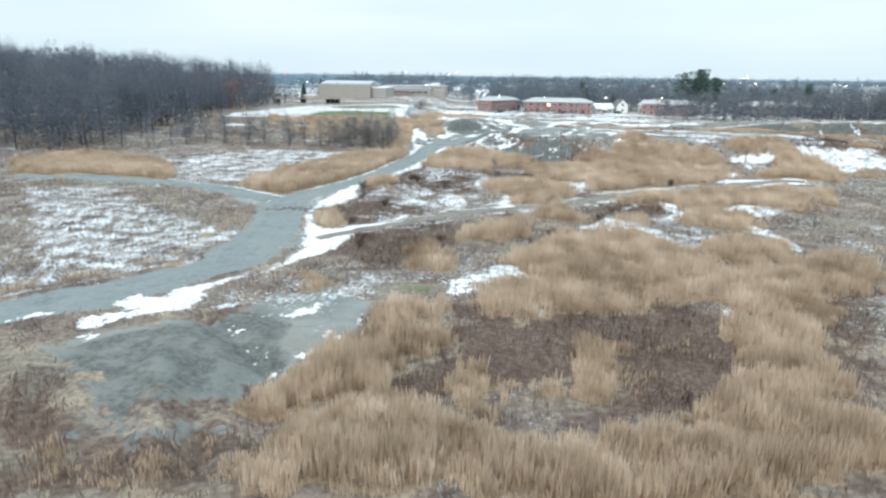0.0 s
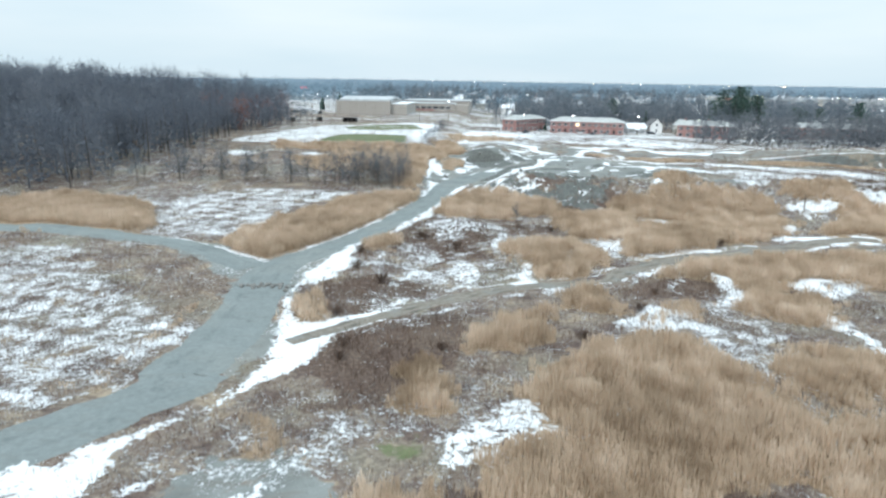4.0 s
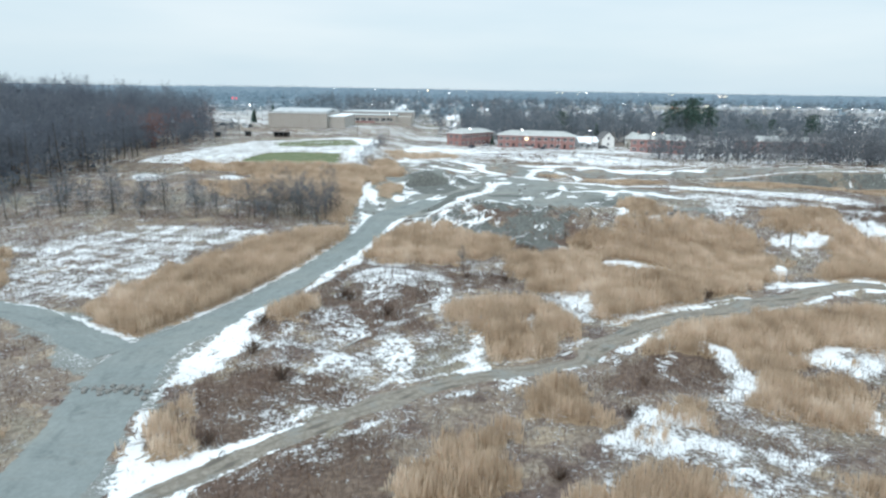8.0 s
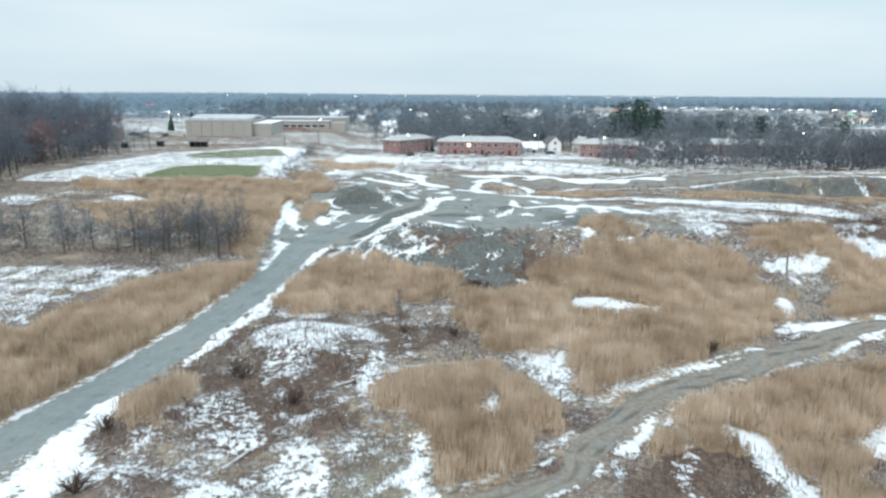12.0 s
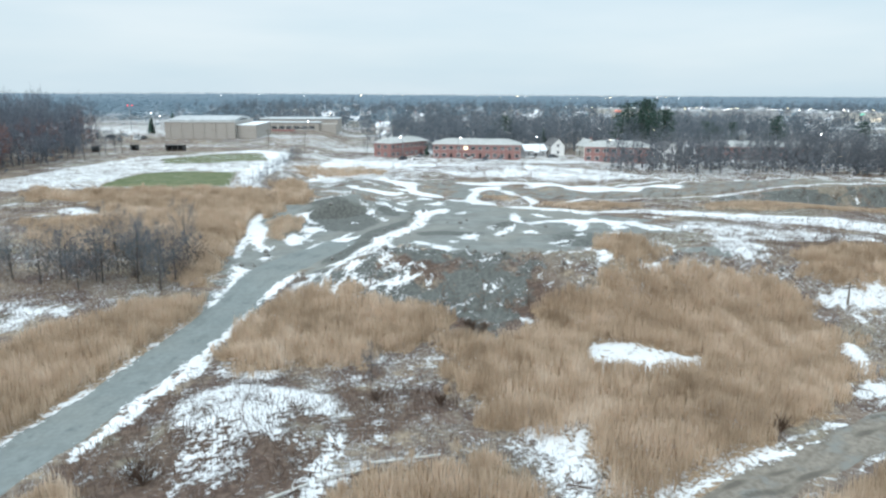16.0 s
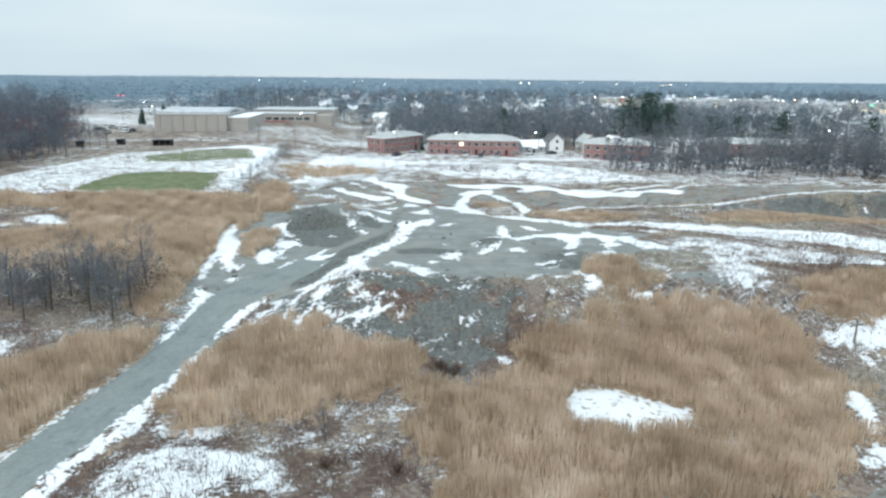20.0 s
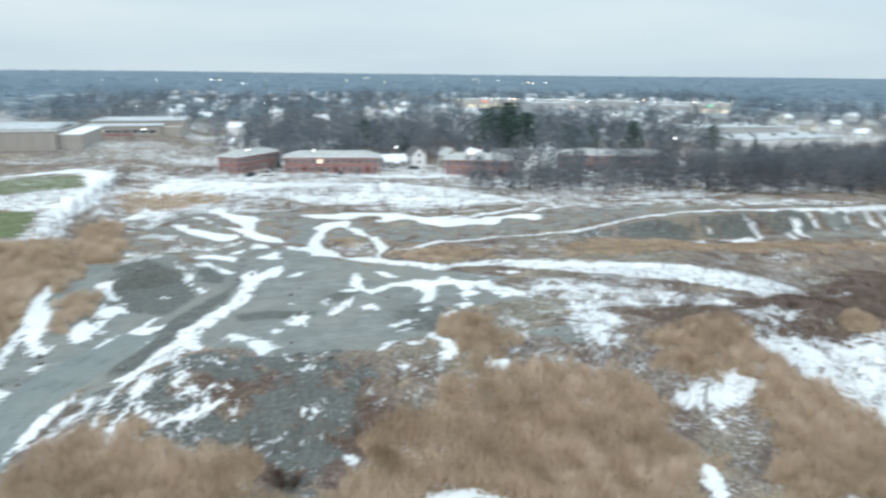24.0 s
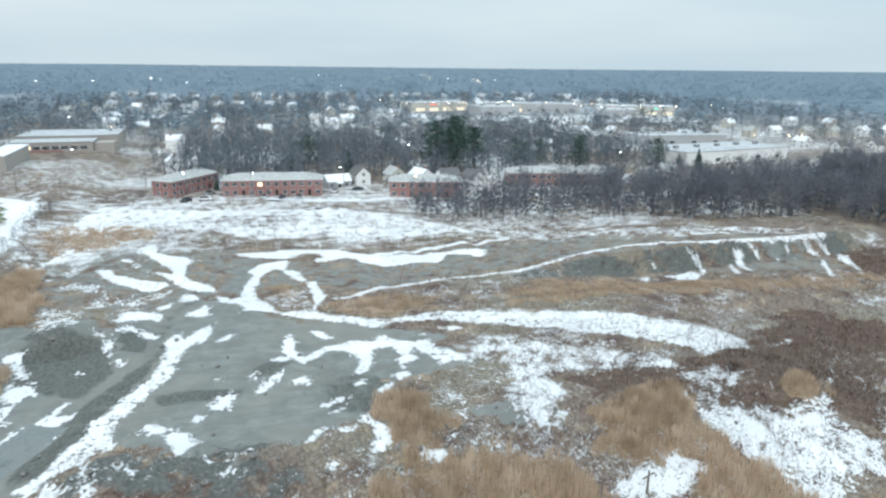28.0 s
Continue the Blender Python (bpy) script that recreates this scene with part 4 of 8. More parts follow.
paint(SHARP, 1, [(22.1, 270.5), (25.3, 265), (27, 266.9), (28.3, 275), (30, 280.6), (29.7, 285.1), (31.8, 289.6), (34.6, 291.5), (39.3, 292.5), (37.8, 283.9), (40.1, 282.1), (41.6, 273.9), (40.3, 273.2), (38.3, 277.4), (37.1, 283.3), (35.9, 284.7), (33.2, 281.8), (31.7, 278.1), (30.4, 272.5), (30.3, 265.5), (31.1, 260.9), (32.9, 256.7), (34.1, 252.7), (28.2, 256.3), (26.1, 255.3), (27.7, 258.1), (26.3, 260.7), (23.2, 263.6)], 0.7)
paint(SHARP, 1, [(40.9, 273.2), (43.6, 273.6), (43.2, 265.5), (43.9, 261.3), (42.3, 257.7), (40.4, 252.7), (39.2, 253.3), (40.7, 258.1), (41.2, 266.2)], 0.7)
paint(SHARP, 0.48, [(35.6, 268.3), (40.5, 269.7), (40.1, 256.4), (34.4, 256), (31.6, 263.2)], 0.7)
paint(SHARP, 0.8, [(34.3, 254.1), (39, 254.2), (43.9, 247.8), (47.7, 245.7), (52.5, 243.4), (55.7, 243.3), (60.3, 244.3), (64.6, 243.8), (74.9, 240.7), (85.6, 238.4), (91.8, 236.5), (96.6, 232.5), (101.4, 227), (107.8, 225.5), (109.7, 221.6), (113.7, 221.1), (109, 216.5), (100.1, 213.1), (96.7, 210.9), (96.6, 212.7), (97.3, 215.8), (94.4, 218.7), (90.2, 222.4), (85.2, 225.3), (81.7, 226.9), (80.2, 230.3), (75.4, 231.9), (70.8, 233.9), (65.6, 237), (63, 238.9), (57.1, 240.6), (52.9, 241), (49.6, 239.9), (46.7, 240.7), (45.1, 242.8), (41.4, 245.5), (37.7, 247.9), (33.1, 252.5)], 0.7)
paint(SHARP, 1, [(37.6, 242.3), (39.7, 240.8), (41.4, 236.8), (39.2, 237.1)], 0.7)
paint(SHARP, 1, [(32.4, 234.8), (33.1, 239.6), (34.4, 240.4), (34.9, 236.9), (34.1, 233.5), (35.5, 230.5), (36.9, 231.3), (38.7, 233.9), (41.5, 234.2), (43.1, 235), (47.4, 234.6), (51.1, 233.9), (53.5, 231.7), (56.5, 231.8), (56.8, 229.4), (54.9, 224.9), (53.3, 227.4), (53.5, 229.9), (51, 226), (49.6, 228), (49.9, 230.9), (46.3, 229.9), (45.2, 224.9), (44.2, 222), (42.8, 221.6), (41.3, 221.8), (42.4, 223.9), (43.6, 225.6), (42.9, 228.8), (42, 231.4), (39.3, 231.8), (37.6, 229.5), (35.6, 227.9), (34.2, 226.7), (33.7, 229.8), (32.5, 231.1)], 0.7)
paint(SHARP, 0.85, [(56.1, 228.9), (58.6, 226.1), (62.2, 222.6), (60.3, 219.9), (57.2, 221.8), (55.1, 221), (54.3, 224.5)], 0.7)
paint(SHARP, 1, [(47.6, 235.5), (49.7, 236.1), (50.9, 234.7), (49.1, 233.6)], 0.7)
paint(SHARP, 1, [(59.5, 236.4), (62.3, 236.8), (63.9, 235.1), (61.4, 234.3)], 0.7)
paint(SHARP, 1, [(55.1, 234.6), (56.9, 235.1), (56.1, 233.2)], 0.7)
paint(SHARP, 1, [(26.6, 226.4), (27.3, 227), (28.1, 223.7), (29.6, 222.9), (30.6, 224.2), (32.1, 225), (31.3, 223.6), (29.9, 222), (28.6, 219.8), (27.1, 219.4), (26.8, 220.2), (28.3, 221.7), (28, 223.4), (26.9, 224.7)], 0.7)
paint(SHARP, 1, [(29.7, 229.7), (31.7, 231.9), (33.7, 230.7), (32.2, 227.9)], 0.7)
paint(SHARP, 1, [(21.7, 225.8), (22.8, 226.7), (22.6, 224.9)], 0.7)
paint(SHARP, 1, [(20.8, 218.7), (22, 217.8), (21.8, 220.7), (23.2, 219.9), (23.8, 221.3), (24.1, 220), (24.5, 219.6), (23.9, 217.5), (23.9, 215.1), (23.1, 216), (21.6, 215.9), (20.9, 217.1)], 0.7)
paint(SHARP, 1, [(18.7, 214.4), (19.5, 215.9), (20.6, 215.1), (20.4, 212.8), (19, 213.1)], 0.7)
paint(SHARP, 1, [(11.6, 212.7), (13.3, 211.4), (12.7, 214), (13.7, 214.5), (16.1, 212.9), (17.6, 212.7), (17.2, 211.8), (14.9, 211.5), (13.8, 210.6)], 0.7)
paint(SHARP, 1, [(15.5, 211.1), (16.5, 211.6), (18.9, 210.5), (18.9, 208.9), (20.4, 208.1), (19.3, 207.2), (18.4, 205.7), (17.7, 204.9), (16.9, 204.6), (16.3, 208.6)], 0.7)
paint(SHARP, 0.9, [(10.7, 203.5), (11.3, 203.8), (12.7, 201.7), (13.7, 201.5), (13.2, 199.7), (11.9, 201.4)], 0.7)
paint(SHARP, 0.8, [(19.6, 203.8), (21.1, 202.2), (21.5, 202), (20.4, 201.6)], 0.7)
paint(SHARP, 0.8, [(22.8, 203.1), (23.8, 204.7), (25.4, 203.7), (26.4, 204.2), (25.7, 203.2), (24.1, 202.8), (23.4, 202.3), (24, 199.7), (23.3, 200.2), (24.2, 198.9), (23, 199.1), (22.1, 199.9), (22.8, 201)], 0.7)
paint(SHARP, 0.8, [(21.5, 196.8), (22.4, 197.6), (22.2, 196.6)], 0.7)
paint(SHARP, 1, [(31.8, 222.2), (34.5, 222.9), (35.7, 221.7), (35, 220.1), (33.1, 221.2)], 0.7)
paint(SHARP, 1, [(40.6, 218.5), (42.3, 219.4), (43, 218.2), (41.1, 217.5)], 0.7)
paint(SHARP, 1, [(34.9, 213.9), (37.4, 214.9), (39.1, 215.7), (39.8, 214.5), (38, 213.6), (35.5, 213.2)], 0.7)
paint(SHARP, 1, [(36.5, 211.8), (38.8, 212.9), (37.8, 211.3)], 0.7)
paint(SHARP, 1, [(44, 215.6), (45.2, 216.6), (46.7, 217.1), (45.5, 214.5), (43.8, 213.2)], 0.7)
paint(SHARP, 1, [(46.6, 219.5), (48.6, 219.8), (48.9, 223.3), (49, 225.3), (51.4, 227.5), (52.8, 224.2), (50.3, 223.6), (49.3, 220.6), (50, 218.5), (47.8, 217.6)], 0.7)
paint(SHARP, 1, [(50.2, 218.5), (51.3, 217.8), (50.2, 216.6)], 0.7)
paint(SHARP, 1, [(40.1, 209.5), (41.5, 210), (41.4, 207.9), (42.4, 205.6), (43, 203.5), (42.2, 201.6), (42, 200.3), (40.3, 199.8), (39, 199.2), (39.8, 202.1), (41, 203.1), (41, 205.1), (39.8, 207.4)], 0.7)
paint(SHARP, 1, [(32, 204), (32.9, 206.2), (34.3, 207.1), (35.9, 207.8), (34.2, 206), (33.2, 203.6)], 0.7)
paint(SHARP, 0.9, [(36, 206.8), (38.3, 207.1), (39.4, 207), (38.4, 205.3), (36.6, 205.8)], 0.7)
paint(SHARP, 1, [(37.5, 200.4), (38.3, 200.1), (38.5, 198.9), (37.5, 198.9)], 0.7)
paint(SHARP, 1, [(44.7, 198.1), (47.1, 198.4), (48.2, 197.3), (47.7, 196.6), (46.6, 195.7), (45.6, 196)], 0.7)
paint(SHARP, 0.85, [(33.9, 197.9), (34.7, 198.6), (36.3, 200), (35.3, 198.4), (34.2, 195.6), (33, 195.6)], 0.7)
paint(SHARP, 0.43, [(40.6, 195.1), (43.8, 194.7), (45.3, 193.7), (42.6, 192.8), (41, 194.1)], 0.7)
paint(SHARP, 0.41, [(63.5, 218.6), (71.1, 218.2), (76.5, 221), (71.7, 213.6), (68.6, 208.5), (65.9, 207.5), (64.3, 209.8), (63.5, 214.1)], 0.7)
paint(SHARP, 0.8, [(60.9, 208), (62, 206.7), (60.4, 202.2), (62.8, 201.1), (64, 198.8), (64.4, 197.9), (62.6, 198.2), (60.6, 200.1), (59.4, 202.7)], 0.7)
paint(SHARP, 0.34, [(59, 221.6), (64.3, 220.5), (63.5, 214.1), (58.5, 210.6), (56.8, 215.4)], 0.7)
paint(SHARP, 0.43, [(48.6, 200.9), (52.2, 200.4), (56.4, 197.5), (55.7, 195.8), (50.3, 197.1)], 0.7)
paint(SHARP, 0.43, [(53.2, 212.7), (56.3, 211.5), (53.4, 203.7), (51, 203.5)], 0.7)
paint(SHARP, 0.34, [(67.5, 228.3), (75.6, 227.6), (85.8, 222.5), (89.6, 216.5), (79.7, 215.7), (71.1, 218.2), (67.2, 222.7)], 0.7)
paint(SHARP, 0.39, [(75.4, 215.1), (79.2, 214.9), (82, 212.8), (77.3, 211.5), (73.4, 209), (71.3, 205.9), (71.2, 207.8)], 0.7)
paint(SHARP, 0.34, [(83, 214.5), (94, 208), (98.8, 208.8), (96.8, 201.5), (93.4, 201), (90.2, 203.2), (86.4, 207.4)], 0.7)
paint(SHARP, 0.75, [(83.8, 202.3), (85.6, 203.5), (86, 200.7), (87.5, 198.3), (89.2, 197), (91.2, 195), (94.5, 196), (95.6, 194.5), (98.5, 195.5), (104.3, 196.3), (107.3, 198.1), (106, 195.9), (103.6, 192.5), (102, 190), (105.6, 188.7), (107.5, 188), (100.6, 181.8), (96.9, 182.3), (94.4, 180.3), (86.1, 181.9), (87.4, 183.7), (87.1, 185.4), (85.4, 187), (84.3, 188.7), (84.2, 190.7), (83.4, 193.1), (83.7, 195.2), (83.8, 197.9)], 0.7)
paint(SHARP, 0.8, [(73.8, 191.1), (76.6, 190.9), (77.2, 189.9), (78.4, 188.7), (80.4, 187.5), (79, 186.8), (76, 187.7), (75.1, 187), (74.3, 185.2), (72.7, 185.2), (68.1, 186.3), (68.4, 188.7), (69.9, 190.4), (72.1, 190.2), (73.4, 189.1), (74.4, 189.5)], 0.7)
paint(SHARP, 0.53, [(64.3, 188.8), (66.3, 188.4), (67, 187), (66.2, 187), (63.8, 187.2)], 0.7)
paint(SHARP, 0.49, [(82.8, 184.8), (83.7, 184.4), (84.2, 182.5), (82.8, 182.8)], 0.7)
paint(SHARP, 0.42, [(117.1, 207.7), (115.9, 203.8), (107.9, 198.2), (104.8, 196.3)], 0.7)
paint(SHARP, 0.8, [(117, 219.7), (122.8, 221.1), (122.9, 219.9), (119, 219.1)], 0.7)
paint(SHARP, 0.42, [(122.2, 208.6), (122.3, 204.2), (121.3, 200.2), (119.8, 198.8), (120.6, 203.7)], 0.7)
paint(HOLE, 1, [(89.9, 194.5), (92.1, 194.3), (93.2, 192.3), (90.4, 191.8)], 0.7)
paint(HOLE, 1, [(93.5, 191.1), (96.3, 190), (95.9, 188.6), (93.6, 189.2)], 0.7)
paint(HOLE, 1, [(91.5, 189.4), (94, 188.5), (96.1, 186.9), (95.7, 185.9), (94, 186.6), (91.7, 188.1)], 0.7)
paint(HOLE, 1, [(97.3, 188.7), (99.8, 187.8), (99.9, 186.9), (97.3, 187.2)], 0.7)
paint(HOLE, 1, [(105, 190.9), (109.6, 189.8), (105.9, 186.6), (103.2, 187.4)], 0.7)
paint(HOLE, 1, [(91.3, 183.2), (91.6, 182.7), (90.7, 181.3), (90.3, 181.8)], 0.7)
paint(HOLE, 1, [(92.4, 181.7), (93.2, 181.4), (92.3, 180.7)], 0.7)
paint(SHARP, 0.9, [(134.6, 265.8), (136.5, 265.9), (136.6, 264.4), (135.2, 260.3), (132.7, 258.2), (134.7, 262.9)], 0.7)
paint(SHARP, 0.9, [(122, 264.9), (123.1, 264.8), (123.3, 263.5), (122.4, 263.2)], 0.7)
paint(SHARP, 0.9, [(122.1, 258.7), (128.1, 260.5), (131.6, 262), (133, 259.5), (128.1, 254.1), (122.8, 254.4)], 0.7)
paint(SHARP, 0.9, [(147.5, 266.1), (150.2, 266.4), (149.9, 265.4), (145.1, 256.1), (144.1, 256.8), (146.9, 264.7)], 0.7)
paint(SHARP, 0.9, [(143.7, 263), (145.4, 262.6), (140.6, 254.7), (140.3, 256.6)], 0.7)
paint(SHARP, 0.9, [(170.7, 260.8), (171.6, 260.5), (160.8, 247.7), (157.9, 244.3), (157.3, 245.9)], 0.7)
paint(SHARP, 0.9, [(179.5, 264.5), (181.5, 262.2), (169.4, 248), (164.9, 243.2), (170.9, 252), (174.5, 258.6)], 0.7)
paint(SHARP, 0.9, [(151.8, 246.1), (154, 245.5), (149.9, 242.3)], 0.7)
paint(SHARP, 0.9, [(115, 258.4), (118.4, 258.9), (116.1, 256)], 0.7)
# heap crescent and hole again, dark in place of shade
paint(DARK, 1, [(-5.7, 243.9), (-2.5, 244.3), (2.2, 241.6), (2.5, 238.1), (-1.5, 239.3), (-3.9, 239.8)])
paint(DARK, 1, [(6.5, 247.1), (8.7, 249.1), (10.6, 247.4), (9.3, 245.5), (7.2, 246)])
paint(DARK, 0.9, [(26.7, 227.7), (30.2, 229.4), (31.5, 225.3), (29.7, 223.9), (27.7, 224.4)])
paint(DARK, 0.8, [(12.7, 223.4), (19.4, 223.2), (26.3, 221.5), (25.4, 219.4), (18, 218.9), (14.4, 219)])
paint(DARK, 0.75, [(-2.2, 209.6), (4.8, 223.6), (11.7, 237.3), (14.7, 244), (16.4, 246.4), (13.5, 235.1), (7.8, 216.7), (2.7, 208.5), (-1.4, 206)])
paint(DARK, 0.7, [(-11.2, 254.7), (0.8, 247.1), (1.8, 245.3), (4.2, 238.7), (2.1, 236.6), (-4.9, 240.7), (-6.5, 245.1)])
paint(REED, 0.42, [(15.8, 294.8), (17.9, 296.3), (21.1, 293.9), (23.7, 282.9), (22.2, 279.2), (18.1, 281.4), (16.5, 285.8)])
paint(REED, 0.4, [(33, 279.8), (36.8, 283.4), (37.2, 274.4), (34.6, 270.2), (32.6, 273.5)])
paint(REED, 0.4, [(-20.7, 320.6), (-16.8, 334.5), (-7.7, 339.5), (1.5, 336.6), (1.1, 323.9), (-7.7, 319.1), (-14.6, 314.2), (-19, 311.3)])
paint(REED, 0.45, [(41.9, 255.1), (48, 258.1), (55.4, 250.5), (58.9, 247.1), (53.7, 243.9), (47.8, 246.1), (44.2, 249.3)])
paint(REED, 0.42, [(75.3, 250.2), (83.6, 255), (94.5, 255.5), (109.6, 256.9), (144.9, 243.9), (172.5, 244), (165.6, 237.8), (141, 239.7), (116.1, 245.3), (93.9, 242.4), (73.4, 242.7)])
paint(REED, 0.42, [(-17.3, 274.4), (-13.2, 277), (-8.8, 265.1), (-10.2, 258.3), (-13.3, 257.6)])
paint(REED, 0.4, [(-0, 263.1), (3.5, 266.4), (5.3, 263.4), (3.7, 259.8), (2.8, 248.6)])
paint(REED, 1, [(42.8, 213.1), (45.1, 213.2), (48.3, 210.1), (49.5, 206), (49.9, 203.9), (47.9, 198.9), (44.9, 198.3), (42.1, 199.2), (42.8, 202.8), (42.9, 206.8), (42.1, 209)])
paint(REED, 1, [(76.4, 202.2), (81.4, 204.3), (85.2, 205.6), (85.4, 203.2), (82.8, 195.7), (81.7, 192.3), (83.9, 190.3), (85.1, 186.8), (86.6, 185.1), (85.5, 182.1), (74.7, 184.7), (75.9, 186.6), (80.7, 187.1), (79, 189.3), (76.6, 191), (73.5, 191.2), (66.6, 194.4), (68, 195.5), (71.5, 196)])
paint(REED, 0.8, [(98.9, 197.7), (104.8, 202.1), (111.6, 204.3), (103.8, 196.3), (98.8, 195.8)])
paint(REED, 0.35, [(10.1, 208), (13.2, 208), (16.6, 204.6), (15.4, 204), (11.6, 205.5)])
paint(SHARP, 1, [(-17.8, 234.1), (-18.3, 243.5), (-17.3, 249.5), (-16, 251.5), (-16.5, 245.4), (-16.1, 238.3), (-14.6, 235.7), (-13.7, 233.8), (-12.6, 225.7), (-12.9, 222.2), (-11, 219.5), (-10, 219.3), (-10.9, 216.7), (-12.9, 217), (-14.4, 221.7), (-15.6, 224.2), (-15.1, 214.4), (-15.6, 212.9), (-16.2, 214.3), (-17, 224.2), (-16.7, 227.8)], 0.7)
paint(SHARP, 1, [(-9.3, 223.1), (-9.2, 226.8), (-8, 229.3), (-5.9, 225.2), (-5.7, 220.8), (-7.4, 219.6)], 0.7)
paint(SHARP, 1, [(-8.2, 241.3), (-7.6, 244.4), (-6.9, 235.6), (-4.9, 231.9), (-3.4, 231.7), (-5, 228.6), (-7.5, 229.3), (-6.8, 233.7)], 0.7)
paint(SHARP, 1, [(-4.5, 218.1), (-3.4, 220.3), (-1.4, 217.3), (-0.6, 220.2), (1, 222.6), (1.9, 222.9), (1.7, 219.6), (3.3, 217), (1.6, 215.5), (0.4, 215.1), (-1, 215.3), (-2.3, 214.9), (-3.7, 215.5)], 0.7)
paint(SHARP, 1, [(-11.7, 213.1), (-10.9, 214.8), (-9.8, 213.9), (-10.8, 212.1)], 0.7)
paint(SHARP, 1, [(-15, 207), (-14.8, 210.6), (-13.7, 208.4), (-12.3, 207.5), (-12.4, 202.9), (-12.7, 199.6), (-13.1, 195.4), (-13.6, 191.9), (-13.8, 190.4), (-14.4, 190.6), (-14.3, 194.4), (-13.9, 198.5), (-14, 201.7)], 0.7)
paint(SHARP, 0.9, [(-15, 191.6), (-14.7, 198.4), (-14.3, 199.1), (-14.3, 192.1)], 0.7)
paint(SHARP, 1, [(-15.6, 153.3), (-16.4, 155.5), (-15.8, 157.4), (-14.8, 159.1), (-14.9, 161.1), (-14.7, 163.9), (-14, 165.6), (-13.1, 166.4), (-13.6, 169.1), (-12.1, 169.8), (-12.6, 172.8), (-11.4, 175.9), (-11.2, 180.3), (-10.2, 181.7), (-10.5, 185.5), (-9.7, 190), (-9, 192.7), (-7.8, 197.2), (-6.3, 201.3), (-3.8, 204.6), (-5.2, 199.2), (-7.2, 194.3), (-8.5, 190.7), (-8.8, 186.2), (-9.3, 181), (-9.9, 178.7), (-10.2, 175.8), (-9.5, 172.3), (-9.9, 169.6), (-11.5, 168.2), (-12.2, 164.7), (-13.2, 164.3), (-12.9, 162.4), (-13.9, 162), (-14, 161.1), (-12.8, 159.9), (-13.2, 159.2), (-14.2, 158.6), (-15, 156.7), (-15.3, 153.5)], 0.7)
paint(SHARP, 0.9, [(-21.1, 163.8), (-20.2, 167.6), (-18.8, 170), (-17.7, 173.9), (-17.4, 173.1), (-18.4, 169.1), (-19.7, 166.6), (-20.6, 162.9)], 0.7)
paint(SHARP, 0.88, [(31.1, 175.8), (32.7, 178.4), (34.7, 179), (37.7, 178.4), (40.4, 176.9), (42.5, 175), (41.1, 168.9), (40, 169.6), (38.3, 171.3), (34.9, 171.6), (31.6, 171), (31.3, 173.1)], 0.7)
paint(SHARP, 0.85, [(43.4, 167.7), (45.1, 168.3), (46.1, 167.8), (45, 166.3), (43.6, 166.3)], 0.7)
paint(SHARP, 0.8, [(31.7, 185.1), (33.1, 185.6), (34.2, 183.7), (32.9, 183)], 0.7)
paint(SHARP, 0.95, [(62.5, 177.4), (63.5, 177), (64.2, 175.5), (61.7, 170.7), (60.4, 168.3), (58.8, 167), (60.1, 171), (60.9, 174)], 0.7)
paint(SHARP, 0.49, [(56.9, 175.7), (59.5, 175.8), (57.7, 171.4), (54.7, 169), (56, 173.1)], 0.7)
paint(SHARP, 0.8, [(56.5, 166.9), (56.9, 165.5), (57.8, 164.7), (56, 162.2), (55.1, 162.8)], 0.7)
paint(SHARP, 0.53, [(70, 188.3), (72.9, 186.8), (70.2, 186.2)], 0.7)
paint(SHARP, 0.85, [(69.3, 186.5), (69.8, 182.1), (68, 182.1)], 0.7)
paint(SHARP, 0.85, [(37.1, 151.8), (39.6, 153.3), (42.4, 153.6), (44.8, 153.7), (47.9, 155.1), (50.2, 157), (46.8, 154.1), (43.9, 153), (41, 152.6), (38.1, 151.2)], 0.7)
paint(SHARP, 0.95, [(3.1, 203.7), (4.3, 204.6), (5.5, 198.9), (3.9, 199.2), (3.9, 196.8), (5.3, 195.1), (7.2, 193.9), (9.3, 194.3), (12.2, 195), (11.5, 194.2), (8.7, 192.8), (5.8, 193.8), (3.4, 196.2), (2.6, 199.5)], 0.7)
paint(SHARP, 0.8, [(7.8, 197.5), (9.3, 195.9), (9.8, 195), (8.6, 195.1)], 0.7)
paint(SHARP, 0.8, [(1, 194.7), (2, 195.9), (3.3, 194.9), (2.1, 191.4), (1.1, 191)], 0.7)
paint(BRUSH, 1, [(14.2, 185), (15, 188.2), (16.4, 189.8), (19.2, 190.3), (21.2, 188.7), (22.4, 187), (18.9, 185.7), (16.1, 184.1)])
paint(BRUSH, 1, [(15.8, 193.2), (31.1, 193), (33.5, 190.6), (29.9, 186.6), (16.2, 185.4), (15, 188.2)])
paint(BRUSH, 1, [(-14.4, 152.5), (-13.5, 157.2), (-12.2, 162.3), (-10.6, 166.9), (-8.6, 168.5), (-7.7, 165.5), (-10.2, 161.8), (-11.4, 156.1), (-12.5, 153.1)])
paint(BRUSH, 1, [(-2.5, 160.4), (1, 160.9), (2, 158), (1.5, 153.8), (-0.4, 153.5)])
paint(BRUSH, 1, [(7.2, 164.1), (12.2, 170.8), (14.3, 166.9), (14.1, 161), (11.3, 159.7)])
